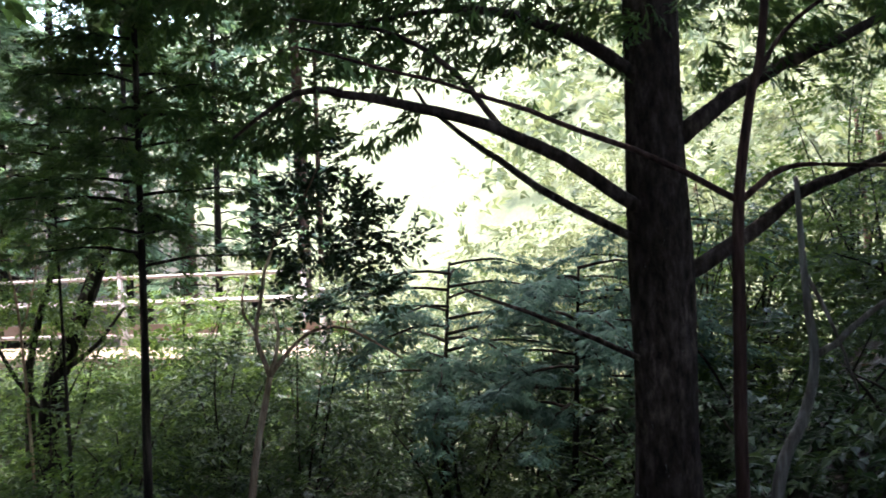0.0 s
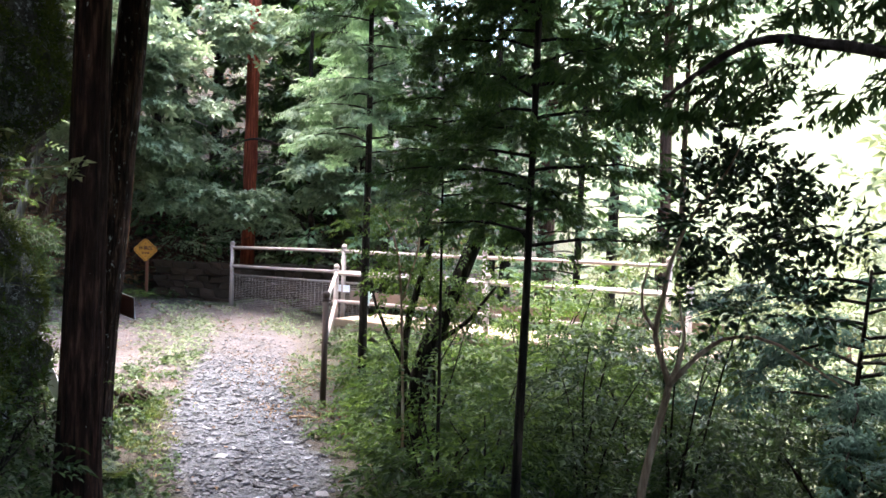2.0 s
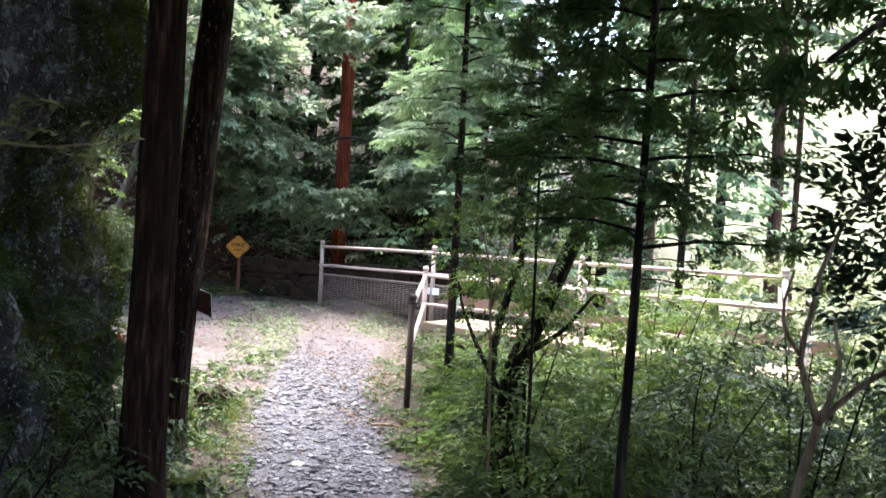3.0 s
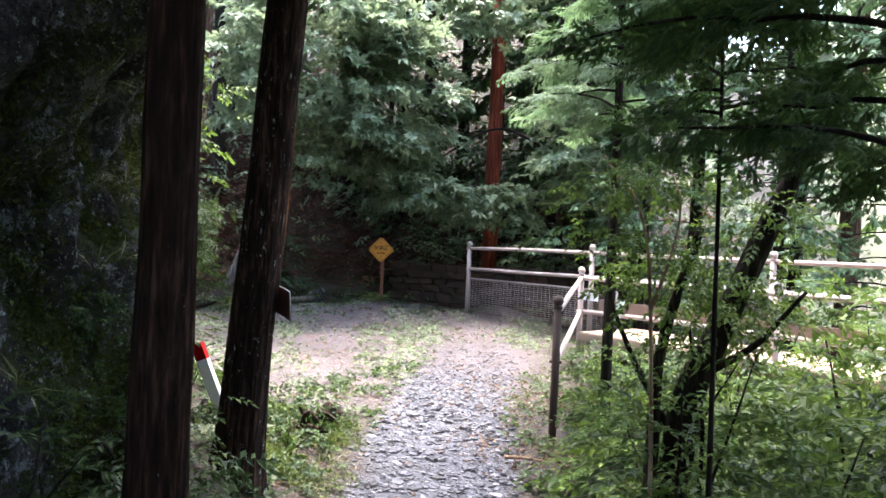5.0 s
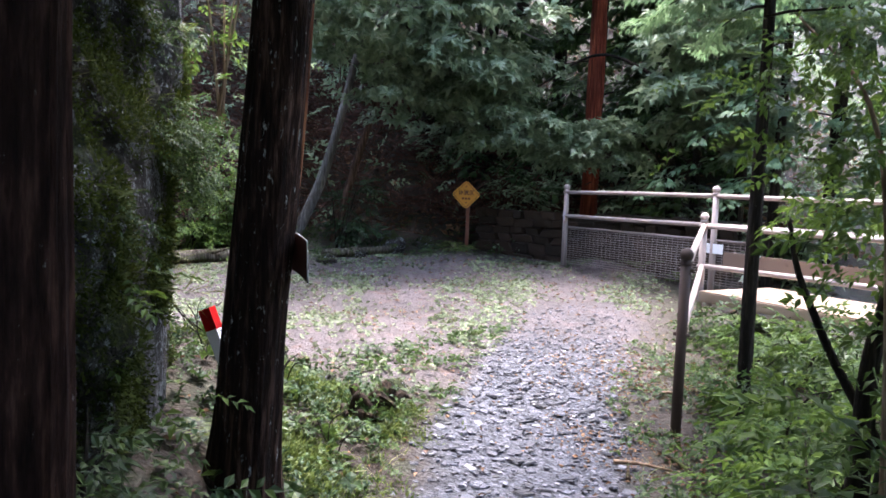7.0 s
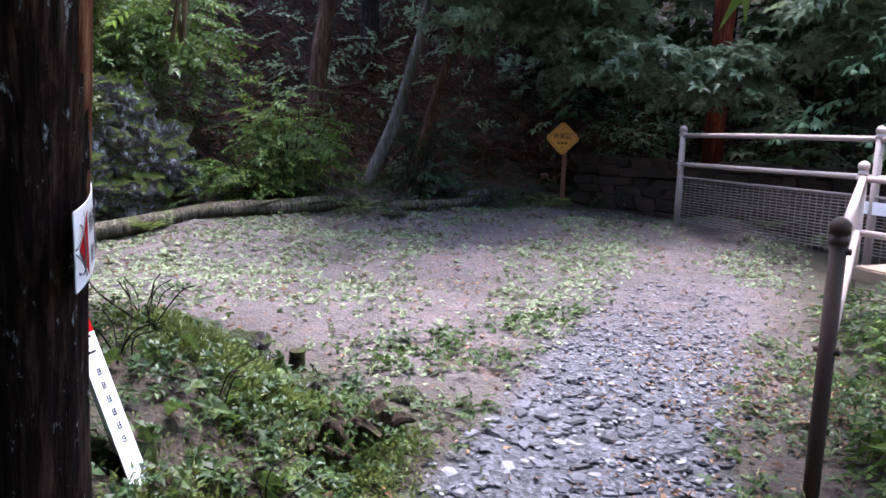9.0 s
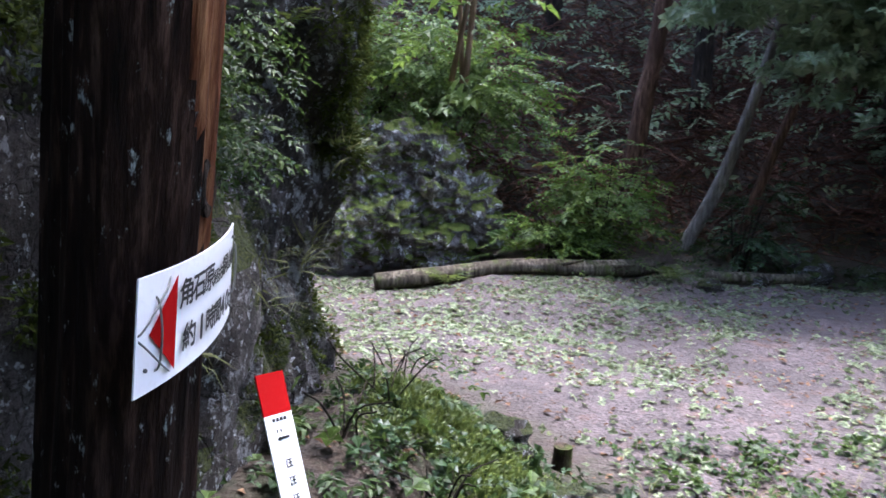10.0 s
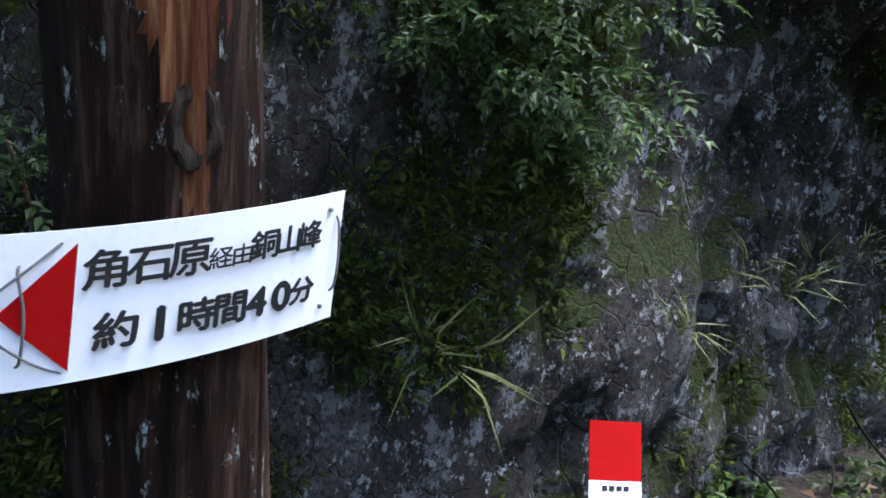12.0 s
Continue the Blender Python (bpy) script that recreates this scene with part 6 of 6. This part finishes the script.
for k, (x, y, s) in enumerate([(-10.15, 10.75, 0.85), (-10.6, 10.9, 0.6), (-11.0, 6.5, 0.8), (-11.2, 7.3, 0.7), (-10.9, 8.7, 0.7), (-3.2, 3.35, 0.8), (-3.3, 2.7, 0.9), (-2.7, 2.6, 0.7),
                                (-4.3, 4.4, 0.6), (-2.9, 1.6, 0.9), (-5.15, 4.75, 0.55), (-8.3, 12.3, 0.9), (-7.6, 12.2, 0.8), (-3.7, 3.1, 0.9)]):
    fern(seat(x, y, 0.01), s, k, "green fern growing low on the ground", "ferns on the banks")
# ferns and tufts rooted on the cliff
mid = [(i, j) for i in range(190, 345, 5) for j in (38, 52, 66, 80, 96, 112)]
rr = np.random.default_rng(12)
spots = [mid[k] for k in rr.choice(len(mid), 46, replace=False)]
for k, (i, j) in enumerate(spots[:14]):
    p = CLIFF_V[i, j]
    fern((p[0] + CLIFF_N[i][0] * 0.02, p[1] + CLIFF_N[i][1] * 0.02, p[2]), 0.24 + 0.16 * rr.random(), 40 + k, "small fern rooted in the rock face", "ferns on the cliff")


def near_rock(x, y, z):
    """Row and column of the rock's skin nearest to a place."""
    q = np.linalg.norm(CLIFF_V - np.array((x, y, z)), axis=2)
    return np.unravel_index(int(np.argmin(q)), q.shape)


def cliff_plants(name, label, picks, protos, mat, size, n, spread):
    ob = thing(name, (0, 0, 0), label, "plants", kind="stuff")
    pos, fwd = [], []
    for i, j in picks:
        c = CLIFF_V[i, j]
        nn = np.array((CLIFF_N[i][0], CLIFF_N[i][1], 0.0))
        q = c + rr.normal(size=(n, 3)) * np.array((spread, spread, spread * 0.8)) + nn * (0.05 + 0.08 * rr.random((n, 1)))
        pos.append(q)
        fwd.append(nn * 0.9 + rr.normal(size=(n, 3)) * 0.5 + np.array((0, 0, -0.35)))
    pos, fwd = np.concatenate(pos), np.concatenate(fwd)
    add_foliage(ob, protos, pos, fwd, np.array((0, 0, 1)) + rr.normal(size=pos.shape) * 0.4, rr.uniform(0.6, 1.2, len(pos)) * size, mat, "leaves")


cliff_plants("cliff_leaves", "dark green leafy plants hanging on the rock face", [near_rock(*p) for p in ((-5.50, 4.70, 1.24), (-5.62, 4.78, 1.14), (-5.58, 4.75, 1.34), (-5.44, 4.68, 1.42), (-5.75, 4.85, 1.42), (-5.66, 4.80, 1.04), (-5.4, 4.66, 1.3), (-4.9, 4.2, 1.0), (-4.6, 3.7, 0.9), (-4.2, 3.1, 1.2), (-5.5, 4.7, 1.9), (-4.4, 3.4, 0.6))], P_FRESH, M_UNDER, 0.42, 55, 0.075)
cliff_plants("cliff_grass", "dry grass tufts in cracks of the rock", spots[14:], P_GRASS, M_GRASS, 0.7, 3, 0.03)

def cliff_moss():
    """Tufts of moss standing off the rock, thick on ledges and in damp streaks."""
    r = np.random.default_rng(21)
    cols = np.nonzero((CLIFF_V[:, 40, 0] < -4.3) & (CLIFF_V[:, 40, 0] > -7.3))[0]
    i, j = r.choice(cols, 48000), r.integers(14, 128, 48000)
    p = CLIFF_V[i, j] + r.normal(size=(len(i), 3)) * 0.014
    damp = np.array([noise.fractal(Vector((x * 1.7, y * 1.7, z * 1.1 + 4)), 0.9, 2.1, 3) + 0.5 * noise.fractal(Vector((x * 7, y * 7, z * 3)), 0.8, 2.1, 3) for x, y, z in p])
    rise = CLIFF_V[i, np.minimum(j + 3, CLIFF_V.shape[1] - 1)] - CLIFF_V[i, np.maximum(j - 3, 0)]
    out = rise[:, 0] * CLIFF_N[i, 0] + rise[:, 1] * CLIFF_N[i, 1]
    keep = damp - 1.6 * out + 0.25 * smoothstep(-5.9, -5.4, p[:, 0]) > 0.18
    i, p = i[keep], p[keep]
    nn = np.stack([CLIFF_N[i, 0], CLIFF_N[i, 1], np.full(len(i), 0.35)], 1)
    p = p + nn * 0.004
    fwd = r.normal(size=p.shape)
    v, f = bake(P_MOSS, p, basis(fwd, nn + r.normal(size=p.shape) * 0.3), r.uniform(0.7, 1.6, len(p)))
    tagged(new("cliff_moss", tri_mesh("cliff_moss", v, f, M_MOSS)), "dark green moss cushions on the damp rock face", "moss", kind="stuff")


cliff_moss()

# ---- stone retaining wall behind the fence ----
def retaining_wall():
    a, b = np.array((-10.55, 11.55)), np.array((-7.4, 12.75))
    d = (b - a) / np.linalg.norm(b - a)
    n = np.array((-d[1], d[0]))
    ln = float(np.linalg.norm(b - a))
    ob = thing("stone_wall", (*a, 0.1), "low retaining wall of dark brown mossy stones", "wall")
    part("core", box_between(a, b, 0.3, -0.2, 0.74, 0.17), M_WALLSTONE, ob)
    shapes = []
    for k in range(6):
        bm = bmesh.new()
        bmesh.ops.create_cube(bm, size=1.0)
        bmesh.ops.bevel(bm, geom=bm.edges[:], offset=0.12, segments=1, affect="EDGES")
        for vt in bm.verts:
            vt.co += Vector([noise.noise(vt.co * 2 + Vector((k * 3.1, s, 0))) * 0.22 for s in (0, 5, 9)])
        me = bpy.data.meshes.new("stone")
        bm.to_mesh(me)
        bm.free()
        me.materials.append(M_WALLSTONE)
        shapes.append(me)
    r = np.random.default_rng(3)
    z, row = 0.12, 0
    while z < 0.74:
        h = r.uniform(0.10, 0.15)
        u = -0.05 * (row % 2)
        while u < ln:
            w = r.uniform(0.12, 0.36)
            c = a + d * (u + w / 2) + n * r.uniform(-0.02, 0.02)
            st = new("stone", shapes[int(r.integers(6))])
            st.parent = ob
            st.matrix_basis = Matrix.Translation((c[0] - a[0], c[1] - a[1], z + h / 2 - 0.1 + r.uniform(-0.02, 0.02))) @ Matrix.Rotation(math.atan2(d[1], d[0]), 4, "Z") @ Matrix.Rotation(r.normal() * 0.06, 4, "Y") @ Matrix.Diagonal((w * 1.03, 0.2, h * r.uniform(0.95, 1.2), 1))
            u += w
        z += h
        row += 1


retaining_wall()


# ---- ground plants and litter ----
def scatter_ground(name, label, n, box, density, protos, mat, size, upright=0.25, lift=0.0, category="plants", sink=0.0):
    x = rng.uniform(box[0], box[1], n)
    y = rng.uniform(box[2], box[3], n)
    keep = rng.uniform(0, 1, n) < density(x, y)
    x, y = x[keep], y[keep]
    p = np.stack([x, y, height(x, y) + 0.006 + sink + rng.uniform(0, 1, len(x)) * lift], 1)
    a = rng.uniform(0, 6.28, len(x))
    fwd = np.stack([np.cos(a), np.sin(a), rng.normal(size=len(x)) * upright], 1)
    up = np.array((0, 0, 1)) + rng.normal(size=p.shape) * upright
    v, f = bake(protos, p, basis(fwd, up), rng.uniform(0.6, 1.3, len(x)) * size)
    return tagged(new(name, tri_mesh(name, v, f, mat)), label, category, kind="stuff")


def way_gap(x, y):
    return line_distance(x, y, WAY)[0]


def cover_density(x, y):
    k = yard_mask(x, y)
    lump = 0.42 + 0.4 * wobble(x * 1.1 + 3, y * 1.1) + 0.45 * wobble(x * 3.1 + 1, y * 2.7) + 0.4 * wobble(y * 6.3, x * 5.7 + 2)
    # wheel tracks run from the left round to the fence gap
    t = np.abs(np.hypot(x + 4.2, y - 12.8) - 6.1)
    t2 = np.abs(np.hypot(x + 4.2, y - 12.8) - 4.4)
    bare = np.minimum(smoothstep(0.15, 0.5, t), smoothstep(0.2, 0.55, t2))
    dirt = 1 - 0.93 * np.exp(-(((x + 7.7) / 1.0) ** 2 + ((y - 6.25) / 0.55) ** 2) ** 2)
    return dirt * k * np.clip(0.75 * lump + 0.2, 0.12, 1) * (0.14 + 0.86 * bare) * smoothstep(0.35, 0.8, way_gap(x, y))


def inside_cliff(x, y):
    c, side, _ = line_distance(x, y, CLIFF)
    return np.where(side > 0, c, -c)


def slope_side(x, y):
    return 0.8 * (x - 0.55) + 0.6 * (y - 0.4)


def hill_side(x, y):
    return np.maximum(-0.93 * (x + 11.0) + 0.37 * (y - 10.3), np.minimum(-0.6 * (x + 9.2) + 0.8 * (y - 13.0), -0.97 * (x + 0.25 * y)))


scatter_ground("clearing_plants", "pale green low plants covering the clearing", 56000, (-12.0, -4.5, 4.6, 13.2), cover_density, P_COVER, M_COVER, 0.56, 0.4)
scatter_ground("edge_plants", "small green plants along the path's edges", 38000, (-7.0, 1.6, -1.0, 9.0),
               lambda x, y: smoothstep(0.42, 0.62, way_gap(x, y)) * smoothstep(1.9, 1.1, way_gap(x, y)) * (inside_cliff(x, y) < -0.1) * np.clip(0.55 + 0.5 * wobble(x * 2, y * 2), 0, 1) * np.where((x < -4.6) & (y < 6.4), 0.15, 1.0), P_IVY, M_UNDER, 0.95, 0.4, 0.05)
scatter_ground("bank_plants", "ivy and low leaves on the mossy bank", 12000, (-6.9, -3.0, 2.0, 6.4),
               lambda x, y: smoothstep(0.6, 0.8, way_gap(x, y)) * (inside_cliff(x, y) < -0.05) * (inside_cliff(x, y) > -1.4) * np.clip(0.22 + 0.4 * wobble(x * 2.4, y * 2.4), 0.05, 0.6), P_IVY, M_SHINY, 0.85, 0.45, 0.07)
scatter_ground("path_grass", "grass tufts along the path", 5000, (-6.8, 1.4, -1.0, 9.5),
               lambda x, y: smoothstep(0.45, 0.7, way_gap(x, y)) * smoothstep(1.4, 0.8, way_gap(x, y)) * (inside_cliff(x, y) < -0.2) * 0.28, P_GRASS, M_GRASS, 0.55, 0.3, category="grass")
scatter_ground("fallen_leaves", "brown fallen leaves and litter", 26000, (-13, 2.5, -1, 14),
               lambda x, y: (0.25 + 0.75 * smoothstep(0.5, 0.9, way_gap(x, y))) * (inside_cliff(x, y) < 0) * np.clip(0.35 + 0.5 * wobble(x * 1.5 + 7, y * 1.5), 0.04, 1) * (1 - 0.55 * yard_mask(x, y)), P_DEAD, M_DEADLEAF, 0.95, 0.3, 0.012, "fallen leaves")
scatter_ground("red_needles", "reddish-brown needle litter beside the end post", 9000, (-6.2, -3.6, 6.0, 9.6),
               lambda x, y: np.clip(1.2 * np.exp(-((x + 5.25) ** 2 + (y - 8.35) ** 2) / 0.35) + np.exp(-((x + 4.5) ** 2 + (y - 7.0) ** 2) / 0.12) + 0.5 * np.exp(-((x + 5.0) ** 2 + (y - 6.9) ** 2) / 0.05), 0, 1), P_DEAD, M_DEADLEAF, 0.6, 0.3, 0.02, "needle litter")
scatter_ground("slope_undergrowth", "dark undergrowth leaves on the right-hand slope", 7000, (-5.2, 4.5, 1.0, 13.0),
               lambda x, y: smoothstep(0.0, 0.5, slope_side(x, y)) * np.clip(0.6 + 0.5 * wobble(x * 1.4, y * 1.4), 0.1, 1) * 0.75, P_SMALL, M_UNDER, 1.25, 0.6, 0.35)
scatter_ground("hill_undergrowth", "dark bushes and saplings covering the hillside", 14000, (-20, 1, 3.0, 24),
               lambda x, y: smoothstep(0.25, 1.0, hill_side(x, y)) * np.clip(0.45 + 0.55 * wobble(x * 0.9, y * 0.9), 0.06, 1) * (1 - 0.6 * np.exp(-(((x + 12.4) / 1.3) ** 2 + ((y - 10) / 1.9) ** 2))), P_FRESH, M_BROAD, 1.9, 0.6, 0.9)
scatter_ground("hill_foot_plants", "green plants along the foot of the hillside", 5200, (-13.0, -6.5, 4.0, 14.0),
               lambda x, y: smoothstep(-0.9, -0.3, hill_side(x, y)) * smoothstep(1.0, 0.2, hill_side(x, y)) * np.clip(0.5 + 0.6 * wobble(x * 1.6, y * 1.6), 0.1, 1), P_FRESH, M_UNDER, 0.8, 0.5, 0.12)
scatter_ground("hill_litter", "brown fallen leaves covering the hillside", 26000, (-19, -5, 4.0, 20),
               lambda x, y: smoothstep(0.0, 0.6, hill_side(x, y)) * (inside_cliff(x, y) < 0) * np.clip(0.6 + 0.5 * wobble(x * 1.3, y * 1.3), 0.1, 1), P_DEAD, M_DEADLEAF, 2.6, 0.5, 0.03, "fallen leaves")
scatter_ground("brushwood", "tangled dead twigs on the hillside", 8000, (-17, -9.5, 6.5, 14),
               lambda x, y: smoothstep(0.2, 0.9, hill_side(x, y)) * smoothstep(5.5, 3.5, hill_side(x, y)) * 0.8, [tube(spline([(0, 0, 0), (0.03, 0.25, 0.07), (-0.03, 0.6, 0.02)], 4), 0.006, 3)], M_BRUSH, 1.3, 0.5, 0.25, "twigs")
scatter_ground("far_hillside_woods", "sunlit woods across the valley", 15000, (-30, 55, 14, 75),
               lambda x, y: smoothstep(17, 26, slope_side(x, y)) * smoothstep(0.0, -3, hill_side(x, y)) * (0.35 + 0.65 * smoothstep(75, 30, slope_side(x, y))), P_CLUMP, M_SUNNY, 2.7, 0.9, 2.6, "woods")


# moss, bigger leaves and stones on the bank's edge
def bank_edge(x, y):
    return np.exp(-(((x + 6.55) / 0.5) ** 2 + ((y - 5.72) / 0.22) ** 2)) + np.exp(-(((x + 6.15) / 0.28) ** 2 + ((y - 5.95) / 0.16) ** 2)) + 0.8 * np.exp(-(((x + 5.75) / 0.25) ** 2 + ((y - 6.05) / 0.2) ** 2)) + 0.7 * np.exp(-(((x + 5.2) / 0.25) ** 2 + ((y - 5.3) / 0.2) ** 2))


scatter_ground("bank_moss", "yellow-green moss along the bank's edge", 60000, (-7.4, -4.6, 4.9, 6.4), lambda x, y: np.clip(bank_edge(x, y) * (0.65 + 0.6 * wobble(x * 4, y * 4)), 0, 1), P_MOSS, M_FERN, 1.5, 0.5, 0.012, "moss")
scatter_ground("broad_bank_leaves", "broad green leaves on the bank", 1500, (-7.0, -3.0, 2.2, 6.1),
               lambda x, y: smoothstep(0.62, 0.8, way_gap(x, y)) * (inside_cliff(x, y) < -0.05) * (inside_cliff(x, y) > -1.2) * np.clip(0.5 + 0.7 * wobble(x * 2.2, y * 2.2), 0, 1), P_COVER, M_UNDER, 1.25, 0.5, 0.09)
scatter_ground("clearing_litter", "pale stones, bark and leaf litter strewn on the clearing", 16000, (-11.5, -4.8, 5.0, 12.0),
               lambda x, y: yard_mask(x, y) * np.clip(0.35 + 0.5 * wobble(x * 2.3 + 5, y * 2.3), 0.05, 1) * 0.55, P_DEAD, M_DEADLEAF, 0.6, 0.35, 0.004, "leaf litter")
for k, (x, y, r, h) in enumerate([(-6.55, 5.42, 0.32, 0.26), (-6.95, 5.5, 0.26, 0.22), (-6.2, 5.25, 0.3, 0.2), (-5.95, 5.55, 0.28, 0.18), (-5.45, 5.55, 0.3, 0.2)]):
    bush("bank_herb", seat(x, y), (r, r, h), 45, P_FRESH if k % 2 else P_OVAL, M_UNDER, M_DARKBARK, "low leafy herb on the mossy bank", 0.6, 5, category="herb", group="herbs on the bank", stem_r=0.004)

# ---- slate chips of the path ----
def chip(seed):
    r = np.random.default_rng(seed)
    n = 6
    a = np.sort(r.uniform(0, 6.28, n)) * 0.5 + np.linspace(0, 6.28, n, endpoint=False) * 0.5
    rad = r.uniform(0.7, 1.15, n)
    e = r.uniform(0.55, 0.9)
    lo = np.stack([np.cos(a) * rad, np.sin(a) * rad * e, np.zeros(n)], 1)
    hi = lo * np.array((0.86, 0.86, 1)) + np.array((0, 0, 0.30)) + np.stack([np.zeros(n), np.zeros(n), r.normal(size=n) * 0.06], 1)
    v = np.vstack([lo, hi])
    f = [(n, n + k, n + k + 1) for k in range(1, n - 1)]
    for k in range(n):
        j = (k + 1) % n
        f += [(k, j, n + j), (k, n + j, n + k)]
    return v, np.array(f)


P_CHIP = [chip(s) for s in range(8)]


def chip_density(x, y):
    w = way_gap(x, y) + 0.12 * wobble(x * 1.3, y * 1.3)
    return smoothstep(0.72, 0.35, w) * np.clip(0.75 + 0.4 * wobble(x * 0.8 + 2, y * 0.8), 0.15, 1) * (1 - 0.75 * smoothstep(9.4, 11.5, -0.6 * x + 0.8 * y))


scatter_ground("path_gravel", "loose grey slate chips covering the path", 58000, (-7.2, 1.6, -1.5, 9.6), chip_density, P_CHIP, M_SLATE, 0.0205, 0.14, 0.005, "gravel", -0.006)
chip_meshes = [tri_mesh("slate_chip", v, f, M_SLATE) for v, f in P_CHIP]
made = 0
while made < 300:
    x, y = rng.uniform(-5.9, -2.6), rng.uniform(4.2, 7.8)
    if way_gap(np.array([x]), np.array([y]))[0] > 0.55:
        continue
    ob = new("slate_chip", chip_meshes[made % 8])
    ob.parent = ground
    s = rng.uniform(0.028, 0.062)
    ob.matrix_basis = pose(x, y, ground_z(x, y) + 0.004, rng.normal() * 8, rng.normal() * 8, rng.uniform(0, 360)) @ Matrix.Diagonal((s, s, s * 0.7, 1))
    made += 1
